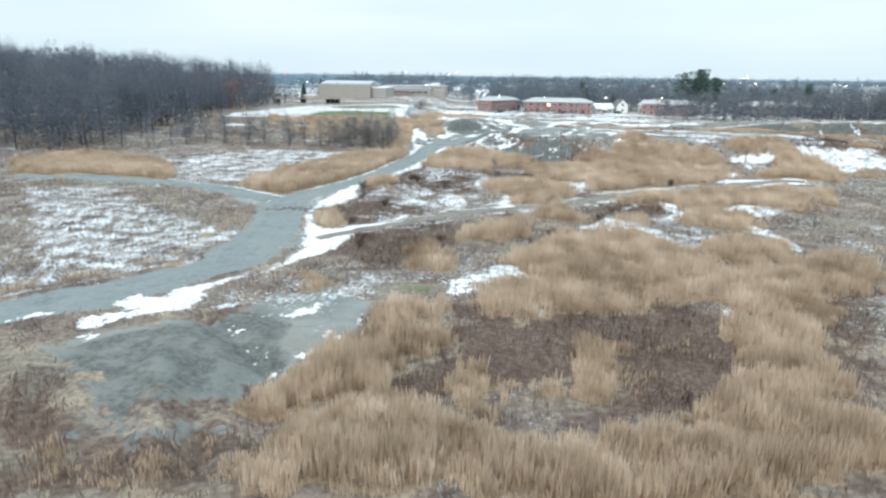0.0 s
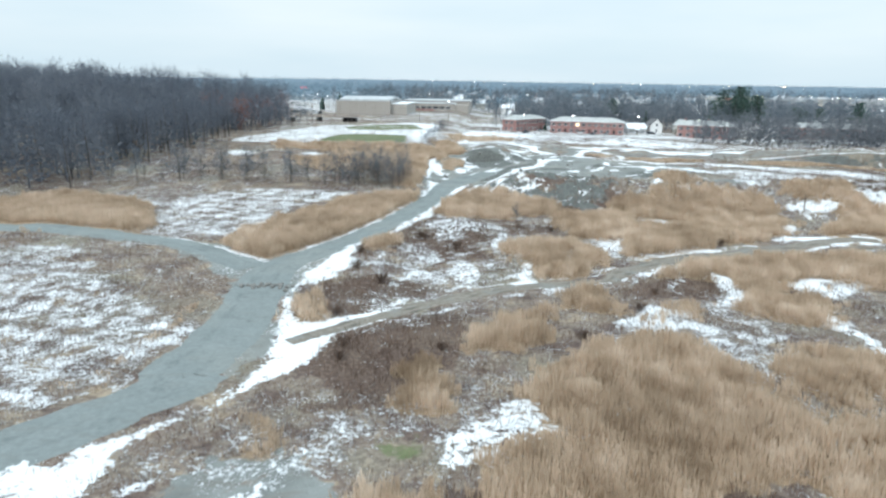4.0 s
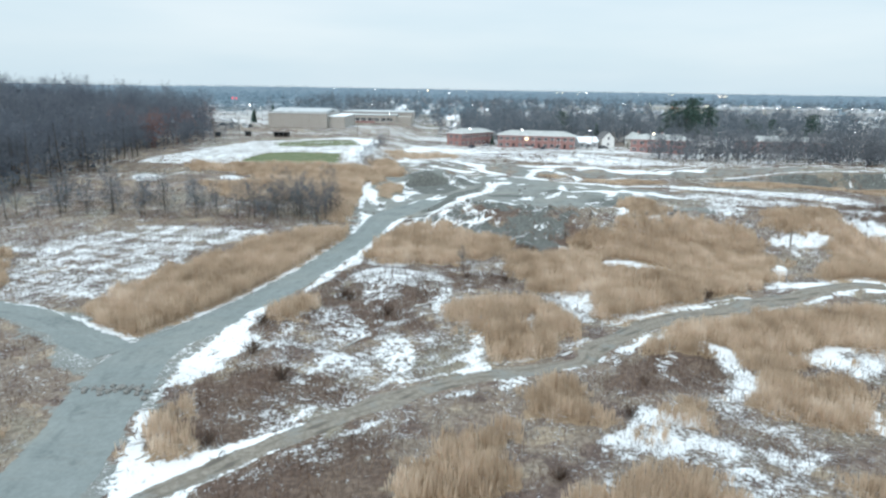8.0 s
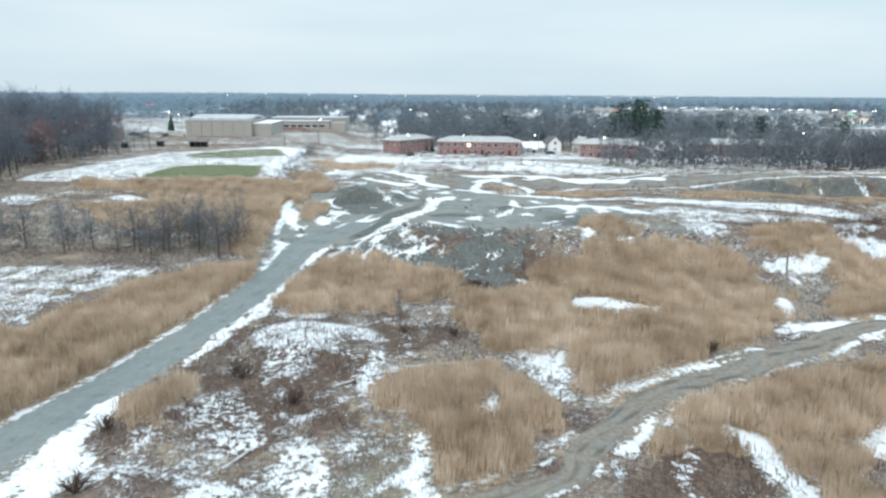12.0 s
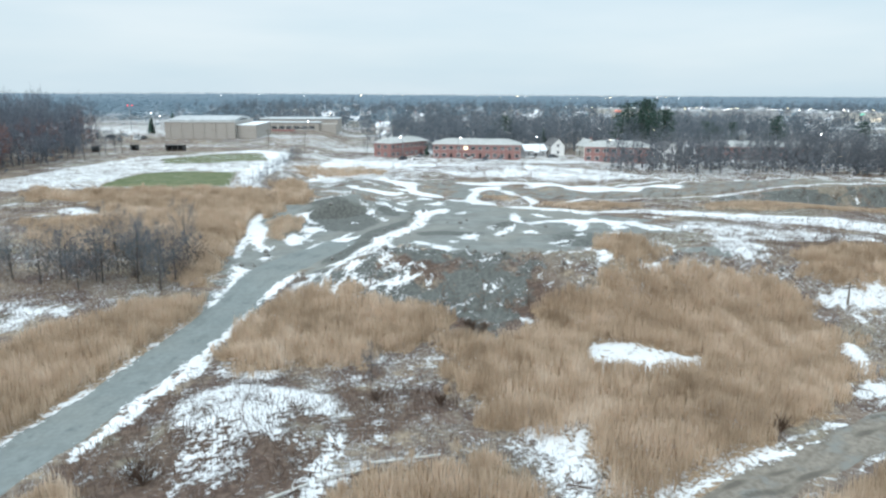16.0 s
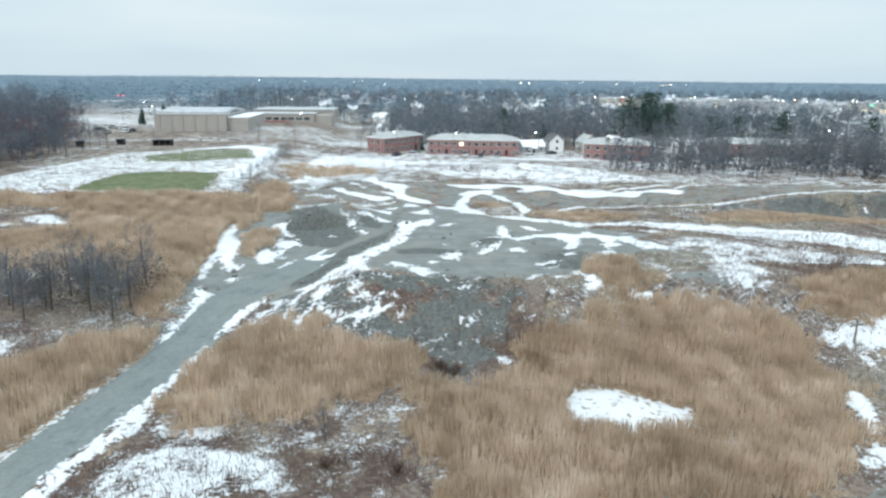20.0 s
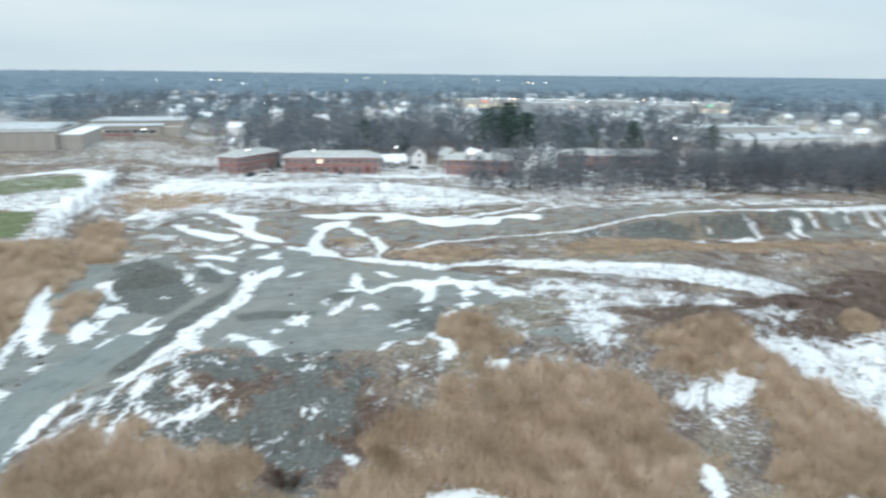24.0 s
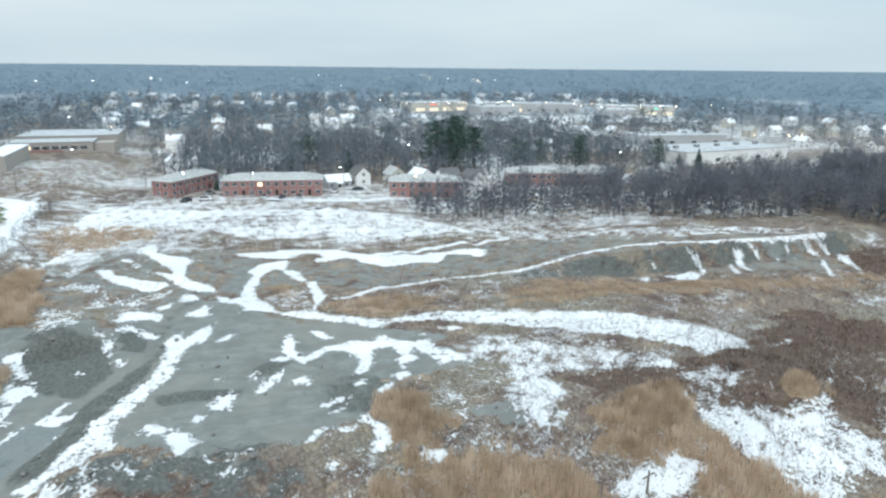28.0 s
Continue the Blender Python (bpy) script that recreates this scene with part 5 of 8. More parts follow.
paint(SHARP, 1, [(-19.5, 101.9), (-20.7, 106.6), (-22.4, 113), (-23, 117.2), (-22.8, 121.9), (-23.9, 127.6), (-22.8, 131.7), (-22.3, 139.4), (-21, 140.9), (-19.9, 136.2), (-19.8, 130.4), (-20.1, 125.8), (-20.2, 121), (-22.2, 120.4), (-22.1, 116.1), (-20.4, 110.3), (-18.6, 107.1), (-15.8, 107.6), (-15, 107), (-16.5, 105.9), (-17.9, 105.6), (-18.5, 104.4), (-18.5, 101.9)], 0.7)
paint(SHARP, 1, [(-22.3, 144.2), (-22.3, 147.9), (-19.6, 149.7), (-19.4, 145.8), (-20.1, 140.3)], 0.7)
paint(SHARP, 0.95, [(-56.4, 147.7), (-51.7, 147.4), (-43.5, 142.2), (-36.2, 137.7), (-32.3, 135.7), (-32.6, 134.5), (-36.9, 136.4), (-43.7, 140), (-50.4, 144), (-54.8, 145.2)], 0.7)
paint(SHARP, 0.95, [(-17, 102), (-15.5, 103.3), (-13.7, 103.8), (-11.8, 108.1), (-10.1, 110.5), (-7.8, 111.2), (-9.6, 108.6), (-12, 105.7), (-14, 102.7), (-15, 102.1)], 0.7)
paint(SHARP, 0.95, [(17.5, 128.2), (21.8, 131.3), (23.7, 132.4), (20.7, 128.8)], 0.7)
paint(SHARP, 1, [(25, 134.2), (28.6, 138), (30.9, 141.1), (30.1, 137.9), (26.1, 133.3)], 0.7)
paint(SHARP, 0.47, [(49.4, 137.9), (55.1, 139.5), (60, 140), (54.4, 130.5), (51.5, 131.7), (49.3, 134.9)], 0.7)
paint(BRUSH, 1, [(-15.8, 110.3), (-12.4, 111.8), (-10.2, 112.8), (-5, 117.8), (-6.3, 113.4), (-10.9, 108.1), (-15.7, 107.4)])
paint(BRUSH, 1, [(29.7, 132.1), (35.6, 138.2), (39.3, 136.8), (37.2, 129.6), (33.1, 125.1), (29.7, 125.6)])
paint(SHARP, 0.9, [(-38.8, 66.9), (-36.1, 68.8), (-35.3, 67.2), (-37.8, 65.5)], 0.7)
paint(SHARP, 0.55, [(1.2, 81), (4.2, 87.5), (7.6, 90.7), (10.5, 85.1), (11.1, 83.8), (7.2, 81), (4.2, 78.5), (1.9, 77.5)], 0.7)
paint(SHARP, 1, [(-22.1, 123.2), (-24, 126.9), (-22.6, 129), (-21.7, 133.1), (-21.1, 138.9), (-21.4, 142.2), (-20.5, 145), (-19.6, 147.2), (-18.5, 144.1), (-18.6, 141.3), (-19.2, 138.5), (-19.3, 135.5), (-18, 133.4), (-17.7, 130.1), (-18.5, 126.7), (-18.4, 124.5), (-19.7, 123)], 0.7)
paint(SHARP, 0.62, [(-93.7, 274.6), (-90, 291.8), (-86.2, 316.5), (-78.7, 356.4), (-56, 365.4), (-28.3, 370.5), (-26.1, 316.8), (-23.3, 277.1), (-40.2, 275.5), (-61.1, 276.3), (-80.7, 273.7)], 0.7)
paint(TURF, 1, [(-61.7, 278.2), (-61.1, 293.7), (-59.2, 304.9), (-47.6, 308.5), (-34.2, 304.1), (-30.7, 278.3), (-40.4, 276.1), (-51.5, 277.1)])
paint(TURF, 0.7, [(-68.8, 346.7), (-53.9, 366), (-33.8, 367.1), (-31.4, 341.9), (-47.3, 333.3), (-62.2, 329.7)])
paint(REED, 1, [(-12.5, 55.2), (-12, 58.5), (-10.3, 60.3), (-9.3, 60.8), (-9, 63.8), (-6.8, 64.9), (-5.7, 70.2), (-3.9, 73.7), (-0.1, 73), (1.2, 68.5), (0.9, 64.2), (-2.3, 62.8), (-2.3, 60.3), (-1.4, 56.4), (-1.8, 54.5)])
paint(REED, 0.95, [(2.5, 54.9), (3, 58.7), (4.4, 61.7), (6.1, 61.4), (6.6, 58.4), (6.8, 55.4)])
paint(REED, 0.9, [(8.8, 55.4), (9.7, 57.7), (11.3, 59.4), (12.8, 60.3), (12.5, 62.9), (13.6, 65.2), (15.3, 65.7), (15, 61.8), (13.7, 59.1), (12.9, 55.6)])
paint(REED, 0.72, [(2.1, 76.4), (5.1, 79.1), (10.6, 83.7), (16.7, 87.8), (20, 87.3), (23.9, 82.9), (25.8, 80.3), (23.5, 75.8), (17.5, 74.8), (14.5, 73.4), (9.7, 72.4), (5.1, 72.3), (2.8, 73.2)])
paint(REED, 1, [(20, 55.9), (21.6, 57.6), (25.6, 61.4), (29.4, 66.7), (27, 70), (30.4, 76.5), (30.5, 80.6), (34.1, 81.8), (35.4, 76.9), (33.1, 71.1), (34, 67.8), (33.8, 65.3), (28.9, 56.5)])
paint(REED, 0.6, [(34.1, 90), (37.1, 88.9), (37.2, 81.9), (40.3, 80), (39.7, 76.5), (37.2, 71.7), (35.1, 73.3), (33.8, 76.7), (32.9, 81.6)])
paint(REED, 0.7, [(-4.6, 95.2), (-2.2, 97.2), (-0.6, 93.7), (-1.6, 90.9), (-3.7, 90.9)])
paint(REED, 0.7, [(-17.2, 86.4), (-16.1, 85.4), (-11.8, 77.7), (-13, 76.6), (-14.8, 78.4)])
paint(REED, 0.5, [(17.7, 67.1), (21.6, 69.4), (21.8, 65.7), (18.7, 63.4)])
paint(REED, 0.5, [(14.7, 60.4), (18.2, 61.2), (18.8, 58.4), (16.2, 56.6), (14.1, 57.3)])
paint(BRUSH, 1, [(-2.7, 62.4), (-0.6, 61.5), (1.6, 62.7), (1.6, 69.4), (2.8, 72.3), (7.4, 71.7), (14.5, 73.4), (17.1, 74.8), (24.5, 75.9), (25.6, 69.7), (24.5, 64.5), (20.7, 58.1), (18.6, 55.7), (13.4, 55.6), (13.9, 60.4), (11, 60.4), (9, 58.4), (6.9, 57), (6.3, 61.5), (3.3, 60), (2.4, 57.1), (-1.4, 56.4)])
paint(BRUSH, 1, [(42.3, 90.2), (45.7, 87.3), (38.1, 73.4), (37.1, 77.4)])
paint(BRUSH, 0.8, [(-17.5, 56.4), (-14.9, 58.4), (-13.9, 57.8), (-13.8, 54.4), (-16.8, 53.6)])
paint(BRUSH, 0.7, [(-25.7, 58.2), (-24.1, 58.9), (-23.5, 57.4), (-24.7, 56.7)])
paint(BRUSH, 0.8, [(-16.9, 109.1), (-0.5, 115.2), (1.7, 99.1), (-4.8, 97.4), (-7, 86.4), (-11.5, 85.8)])
paint(GRAVEL, 0.8, [(-28.6, 62.3), (-28.1, 65.3), (-20, 65.5), (-19.8, 70), (-13.1, 70.5), (-10, 79.1), (-7.2, 75.4), (-5.6, 72.1), (-6.7, 68.4), (-10, 67.4), (-11.1, 64.1), (-12.4, 61.5), (-13.7, 58.1), (-14.9, 54.5), (-22.2, 52.8)])
paint(DARK, 0.52, [(-27.3, 60.4), (-19.6, 64.7), (-15.4, 64.2), (-15.1, 58.9), (-18.7, 52.5), (-22.2, 52.8)])
paint(TURF, 0.5, [(-6, 80.5), (-0.9, 82.5), (-0, 78.7), (-3.4, 77), (-5.5, 77.5)])
paint(SHARP, 1, [(-30.5, 65), (-32, 67.2), (-29.6, 69.2), (-27.6, 69.7), (-31.2, 71.3), (-31.9, 72.9), (-30.1, 74.9), (-26.7, 74.2), (-27.1, 76.9), (-25.1, 78.3), (-23.5, 80.9), (-20.4, 84.4), (-19.3, 90.1), (-18.6, 96.3), (-21.4, 109), (-23.5, 116.5), (-19.9, 108.9), (-17.8, 106.6), (-13.8, 109.3), (-6.9, 115.3), (-7.4, 112.8), (-13.4, 107), (-13.6, 101.2), (-13.8, 95.9), (-16.1, 92.1), (-18.4, 89.2), (-19.9, 84.7), (-22.7, 80.2), (-23.9, 76.9), (-23.2, 73.2), (-22.8, 70.4), (-25.9, 69.2), (-28.2, 68.3), (-29.1, 66.2)], 0.7)
paint(SHARP, 1, [(-28.3, 61.9), (-29.5, 63.7), (-28.2, 63.6), (-27.9, 62.1)], 0.7)
paint(SHARP, 0.85, [(-21.6, 71.7), (-19.1, 73.9), (-18.9, 72.7), (-20.3, 71.1)], 0.4)
paint(SHARP, 0.95, [(-17, 70.9), (-13.4, 71.5), (-12, 73), (-11.2, 75.8), (-10.9, 76), (-11, 73.5), (-11.5, 71.3), (-13.2, 70.6)], 0.4)
paint(SHARP, 1, [(-18.6, 68.4), (-18, 68.3), (-16.8, 66.4), (-17.3, 66.5)], 0.4)
paint(SHARP, 1, [(-15.4, 64.4), (-14.7, 64.2), (-13.4, 63.1), (-13.9, 63)], 0.4)
paint(SHARP, 1, [(-12.7, 61.8), (-12.1, 62.1), (-11.1, 61.1), (-11.1, 60.4), (-12.2, 61.1)], 0.4)
paint(SHARP, 1, [(-11.1, 63.8), (-10.1, 64.5), (-9.7, 62.9), (-9.1, 60.3), (-10.2, 61.6)], 0.4)
paint(SHARP, 1, [(-9.9, 67.9), (-9.4, 67.9), (-7.6, 65.9), (-7.8, 65), (-8.9, 65.7)], 0.4)
paint(SHARP, 1, [(-7.1, 70.1), (-6.6, 70.6), (-5.7, 68.5), (-5.7, 66.1), (-6.5, 66.1), (-6.1, 67.5)], 0.4)
paint(SHARP, 0.72, [(0.6, 77.5), (0.8, 81.3), (2.3, 84.2), (5.1, 87.4), (6.3, 90.8), (8.6, 87.1), (9.6, 84.6), (6.2, 81.2), (4.6, 78.9), (2.1, 76.9)], 0.4)
paint(SHARP, 0.85, [(14.8, 87.3), (17, 89.2), (15.9, 85.7)], 0.4)
paint(SHARP, 0.75, [(45.2, 119.6), (49.7, 118.9), (49.7, 110.1), (48.3, 104.6), (47.1, 105.3), (47.9, 114.5)], 0.4)
paint(SHARP, 0.85, [(9.4, 75.1), (10.7, 74.3), (10, 72.8)], 0.4)
paint(SHARP, 0.85, [(29.4, 85.3), (30.5, 83), (29.1, 82.5)], 0.4)
paint(SHARP, 0.75, [(28.5, 78.1), (29, 76.2), (27.5, 73.7)], 0.4)
paint(REED, 0.95, [(-9.6, 42.5), (-9.4, 46.8), (-7.1, 53.3), (-1.7, 54.2), (2.3, 53.2), (6.1, 49.7), (11.1, 49.8), (17.3, 52.1), (23.1, 58.5), (28.6, 70), (32.4, 68.4), (30.8, 60.9), (31.6, 54), (27.1, 45.7)])
paint(REED, 0.34, [(-22.4, 42.6), (-26.4, 48.6), (-17, 48.2), (-12.7, 51.1), (-8.9, 42.4)])
paint(BRUSH, 0.7, [(-22.4, 42.6), (-28.9, 52.3), (-18.6, 51.5), (-14, 57.3), (-11.5, 49.8), (-12, 43)])
paint(BRUSH, 0.85, [(12.2, 44.7), (16.6, 49.5), (23.8, 54.7), (30.6, 58.6), (31.6, 54), (27.1, 45.7)])
paint(SHARP, 1, [(13.6, 193.1), (14.7, 193.7), (15.4, 193.3), (14.4, 192.5)], 0.7)
paint(SHARP, 0.9, [(21.3, 192.7), (24.3, 193), (24.5, 192.6), (21.8, 192)], 0.7)
paint(SHARP, 0.85, [(33.4, 185.8), (34.9, 185.7), (34.4, 184.7)], 0.7)
line_cover(SHARP, 1.0, [(3.7, 204.1), (3.7, 200.2), (3.8, 197.2), (4.8, 194.9), (6.8, 193.5), (9.3, 192.9), (11.1, 193.7), (13.4, 194.8)], 0.55, 0.6)
line_cover(SHARP, 1.0, [(-0.4, 195.2), (-0.1, 198.0), (0.3, 201.0), (1.4, 204.2), (3.7, 204.4), (6.4, 200.5)], 0.5, 0.6)
line_cover(SHARP, 0.85, [(6.1, 211.9), (8.4, 201.4), (8.3, 197.9), (9.7, 196.4)], 0.5, 0.6)
line_cover(SHARP, 0.85, [(10.2, 195.7), (12.8, 196.4), (14.4, 196.7)], 0.35, 0.6)
line_cover(SHARP, 0.85, [(0.9, 194.0), (1.9, 195.7), (3.0, 197.0)], 0.35, 0.6)
paint(SHARP, 1, [(-22.1, 123.2), (-23.9, 126.7), (-23.3, 129.5), (-21.7, 130.9), (-21.5, 136.1), (-20.9, 138.8), (-19.6, 138.1), (-16.3, 132.5), (-17.2, 131.3), (-18.2, 128), (-18.7, 125.3), (-19.7, 123)], 0.7)
paint(SHARP, 1, [(-21.4, 141.5), (-21.3, 144.3), (-20.8, 148.6), (-19.5, 149.1), (-19.5, 145.6), (-18.6, 141.3), (-18.2, 139.3), (-19.9, 139)], 0.7)
paint(SHARP, 1, [(-16.1, 157), (-15.1, 159.8), (-14.4, 163.1), (-12.5, 164), (-12.9, 161), (-14.3, 157.9), (-15.2, 156.2)], 0.7)
paint(SHARP, 0.56, [(-15.2, 136.5), (-14.8, 138.6), (-12.8, 138.7), (-13.1, 133.1), (-13.6, 130), (-16.7, 129.8), (-16.3, 132.5)], 0.7)
paint(SHARP, 0.54, [(-12.5, 146.4), (-8.3, 145.8), (-4.5, 139.7), (-3.8, 135.1), (-6.3, 135.1), (-6.7, 131.9), (-8.9, 133.5), (-10.5, 139.1)], 0.7)
paint(SHARP, 0.66, [(-2.8, 135.2), (-0.5, 137.2), (1.3, 134), (2.1, 129.3), (1.5, 125), (2.2, 122.4), (0.4, 123.2), (-1.7, 126.6), (-3.2, 130.6)], 0.7)
paint(SHARP, 0.6, [(-9.6, 130.5), (-7.1, 131.4), (-3.9, 129.6), (-1.6, 125.8), (0.5, 122.8), (-2.3, 125), (-5.5, 126), (-9, 124.6), (-9.3, 127.7)], 0.7)
paint(SHARP, 0.66, [(2.7, 150.2), (3.8, 154.1), (5.1, 158.9), (5.8, 154.2), (4.6, 146.1), (3.5, 142.9)], 0.7)
paint(SHARP, 0.66, [(8, 138.3), (10.3, 139.3), (9.8, 131.9), (8.3, 130.8), (7.3, 129.9)], 0.7)
paint(SHARP, 0.9, [(5.9, 127.3), (7.7, 128.6), (10.2, 128.6), (10.1, 127.3), (8.1, 126.3), (6.3, 125.9)], 0.7)
paint(SHARP, 0.5, [(-8, 158.3), (-3.5, 161.7), (0.8, 161.5), (-2.6, 153.3), (-3.2, 147), (-6.3, 147.8)], 0.7)
paint(SHARP, 0.85, [(31.1, 147.9), (36.1, 150.9), (40.3, 153.1), (47.1, 154.1), (45.8, 152.8), (39.7, 151.6), (35.4, 149.1)], 0.7)
paint(SHARP, 1, [(18, 127.8), (19.9, 129.7), (22.3, 131.6), (24, 132.3), (22.6, 130.6), (20.1, 128.6), (18.4, 127.5)], 0.7)
paint(SHARP, 1, [(24.5, 133.8), (27.4, 136.3), (29, 139.4), (31.3, 141.3), (29.7, 138.2), (26.9, 134.8), (24.9, 133.5)], 0.7)
paint(SHARP, 0.9, [(54.9, 163.6), (58.2, 166.8), (60.3, 163.4), (55.5, 161.9)], 0.7)
paint(SHARP, 0.8, [(68.3, 165.9), (69.9, 163.2), (66, 158.5), (63.6, 159.7)], 0.7)
paint(SHARP, 0.5, [(29, 134.5), (32.2, 137.3), (32.9, 134.9), (29.7, 129.5), (30.7, 125.9), (28.5, 126.4), (28.9, 131.4)], 0.7)
paint(SHARP, 0.7, [(36.7, 139.8), (39.1, 137.4), (39.2, 133.1), (37.8, 129.5), (36.4, 128.6), (36.4, 134.1), (35.1, 136.1)], 0.7)
paint(SHARP, 0.8, [(36.4, 127.8), (40.1, 129.9), (38.4, 126), (36.9, 123.4), (33.7, 121.7), (32.8, 122.5), (34.5, 125)], 0.7)
paint(SHARP, 0.56, [(47.3, 136.5), (52.4, 139), (56.9, 139.7), (50.7, 130.9), (48.7, 133.3), (46.5, 135.1)], 0.7)
paint(SHARP, 0.58, [(22.4, 156.1), (27.1, 158.4), (25.4, 148.4), (22.9, 141.9), (21.4, 144.7), (21, 152.2)], 0.7)
paint(SHARP, 0.66, [(10.4, 125.9), (13.6, 126.2), (14.1, 123.9), (12.6, 122.5), (10.5, 121.8)], 0.7)
paint(SHARP, 0.75, [(15.3, 144.3), (17.3, 145.3), (16.4, 139.6), (14.1, 139)], 0.7)
paint(BRUSH, 1, [(23.1, 129), (29.8, 133.7), (35.3, 133.9), (36.8, 129.5), (33.7, 124.3), (28.3, 123.6), (22.6, 122.6)])
paint(BRUSH, 1, [(-18.7, 135.9), (-17.9, 138.6), (-15.5, 136), (-14.9, 132.8), (-16.8, 132.1)])
paint(BRUSH, 0.9, [(-5.5, 146.2), (-1.7, 149.9), (2.9, 144.2), (3.2, 137.1), (-1, 137.2), (-4.1, 140.7)])
# gully bed: dark mud that also paints in the crevice's shadow
line_cover(DARK, 1.0, [(-20.1, 64.8), (-16.3, 64.5), (-15.2, 64.0), (-13.3, 62.5), (-12.4, 61.7)], 0.7)
paint(SHARP, 0.82, [(30.5, 170), (31.5, 176), (38, 177), (44, 174), (43.5, 170), (36, 168.5)], 0.7)
paint(REED, 0.8, [(-75, 267.3), (-77.8, 273), (-60.6, 274.4), (-49, 276.1), (-25.1, 275), (-23.9, 269.4), (-24.9, 255.8), (-21.5, 236.5), (-18.8, 220.4), (-17.7, 207.3), (-17.3, 198.3), (-20.2, 198), (-26.7, 216.5), (-28.4, 239.5), (-41.6, 261), (-56.8, 265.2)])
paint(REED, 0.7, [(-59.7, 238.1), (-53.7, 241.4), (-45.1, 244.6), (-36.4, 239.7), (-32.1, 222.5), (-37, 215.9), (-45.3, 219.9), (-51.9, 223.1)])
paint(REED, 0.8, [(-12.8, 226.8), (-13.6, 234.8), (-12.5, 239.5), (-8.5, 239.7), (-6.6, 234.4), (-6.7, 222.7), (-10.4, 222.2)])
paint(SHARP, 0.75, [(-61.4, 256.6), (-57.3, 258.4), (-49.9, 248.7), (-53.3, 247.1), (-60.8, 252.1)], 0.7)
paint(SHARP, 0.6, [(-63.7, 246.7), (-62, 251.2), (-59.6, 246)], 0.7)
paint(SHARP, 0.6, [(-85.6, 252.4), (-85.2, 261.4), (-75.8, 254.9), (-75, 245.4), (-79.5, 242.8)], 0.7)
THIN = np.zeros_like(GX)  # where trodden weeds break the drifts up
paint(REED, 0, [(18.5, 72.9), (24.1, 76.3), (29.6, 73.3), (27.3, 64.7), (23.1, 57.2), (19.3, 55.6), (16.6, 55.4), (18, 63.4)])
paint(BRUSH, 0.9, [(18.5, 72.9), (24.1, 76.3), (29.6, 73.3), (27.3, 64.7), (23.1, 57.2), (19.3, 55.6), (16.6, 55.4), (18, 63.4)])
paint(BRUSH, 0.85, [(73.2, 211.8), (86.2, 216.3), (99, 209.9), (90.5, 194.8), (78.4, 193.5), (70.1, 196.8)])
paint(REED, 0.8, [(17.8, 193.1), (21.2, 195.6), (27.9, 195.6), (28.2, 193.1), (21, 192)])
paint(THIN, 1, [(61, 234.9), (83.1, 225.6), (94.6, 215.7), (101.4, 207.6), (99.1, 195.6), (113.7, 192.2), (95.8, 176.6), (90.8, 179.1), (80.6, 196.6), (63.9, 186.2), (54.9, 199.3)])
SHARP[:] = SHARP * (1 - HOLE) * (1 - 0.3 * THIN) * (1 - 0.85 * TURF)
# edges wander
for cover, reach in ((REED, 1.0), (SNOW, 0.6), (GRAVEL, 1.0), (BRUSH, 1.3), (RUBBLE, 1.0)):
    wx = reach * (1.5 * waves(GX, GY, 11, 71) + 0.9 * waves(GX, GY, 4, 72) + 0.4 * waves(GX, GY, 1.8, 75))
    wy = reach * (1.5 * waves(GX, GY, 11, 73) + 0.9 * waves(GX, GY, 4, 74) + 0.4 * waves(GX, GY, 1.8, 76))
    j = np.clip(np.rint((GY + wy - SOUTH) / CELL).astype(int), 0, GX.shape[0] - 1)
    i = np.clip(np.rint((GX + wx - WEST) / CELL).astype(int), 0, GX.shape[1] - 1)
    cover[:] = cover[j, i]
line_cover(SHARP, 0.95, CREST, 0.7)
line_cover(DARK, 0.5, RUT, 2.2, 2.2)
line_cover(SNOW, 0.9, BACKSNOW, 1.6)
# light snow that lies thinly everywhere, more of it on the open ground to the north
flecks = 0.40 + 0.07 * waves(GX, GY, 40, 21) + 0.05 * waves(GX, GY, 9, 23) - 0.04 * BRUSH + 0.16 * ramp(290, 318, GY) * ramp(-34, -18, GX) - 0.12 * ramp(80, 60, GY)
SNOW[:] = np.maximum(SNOW + (0.12 * waves(GX, GY, 7, 24) + 0.09 * waves(GX, GY, 2.8, 25)) * ((SNOW < 0.9) & (SNOW > 0.3)), flecks)
drift = np.maximum(waves(GX * 0.9 - GY * 0.44, (GY * 0.9 + GX * 0.44) * 0.35, 5.0, 26) + 0.5 * waves(GX, GY, 3.0, 27), 0)
SNOW[:] = SNOW + 0.13 * drift * GRAVEL * (1 - DARK) * ramp(200, 210, GY) * (SNOW < 0.8)
SNOW[:] = SNOW - 0.3 * TURF * (SNOW < 0.8) - 0.06 * BRUSH * (SNOW < 0.85) - 0.12 * DARK * (SNOW < 0.6)
fill = GRAVEL * ramp(200, 207, GY) * (1 - ramp(300, 312, GY))
SNOW[:] = SNOW * (1 - 0.75 * fill)
# ploughed furrows in the meadow west of the road
meadow = (1 - ramp(-44, -38, GX)) * (1 - ramp(118, 126, GY))
SNOW[:] = SNOW + 0.10 * meadow * np.sin((GX * 0.93 + GY * 0.37) * 3.1 + 1.5 * waves(GX, GY, 16, 61))
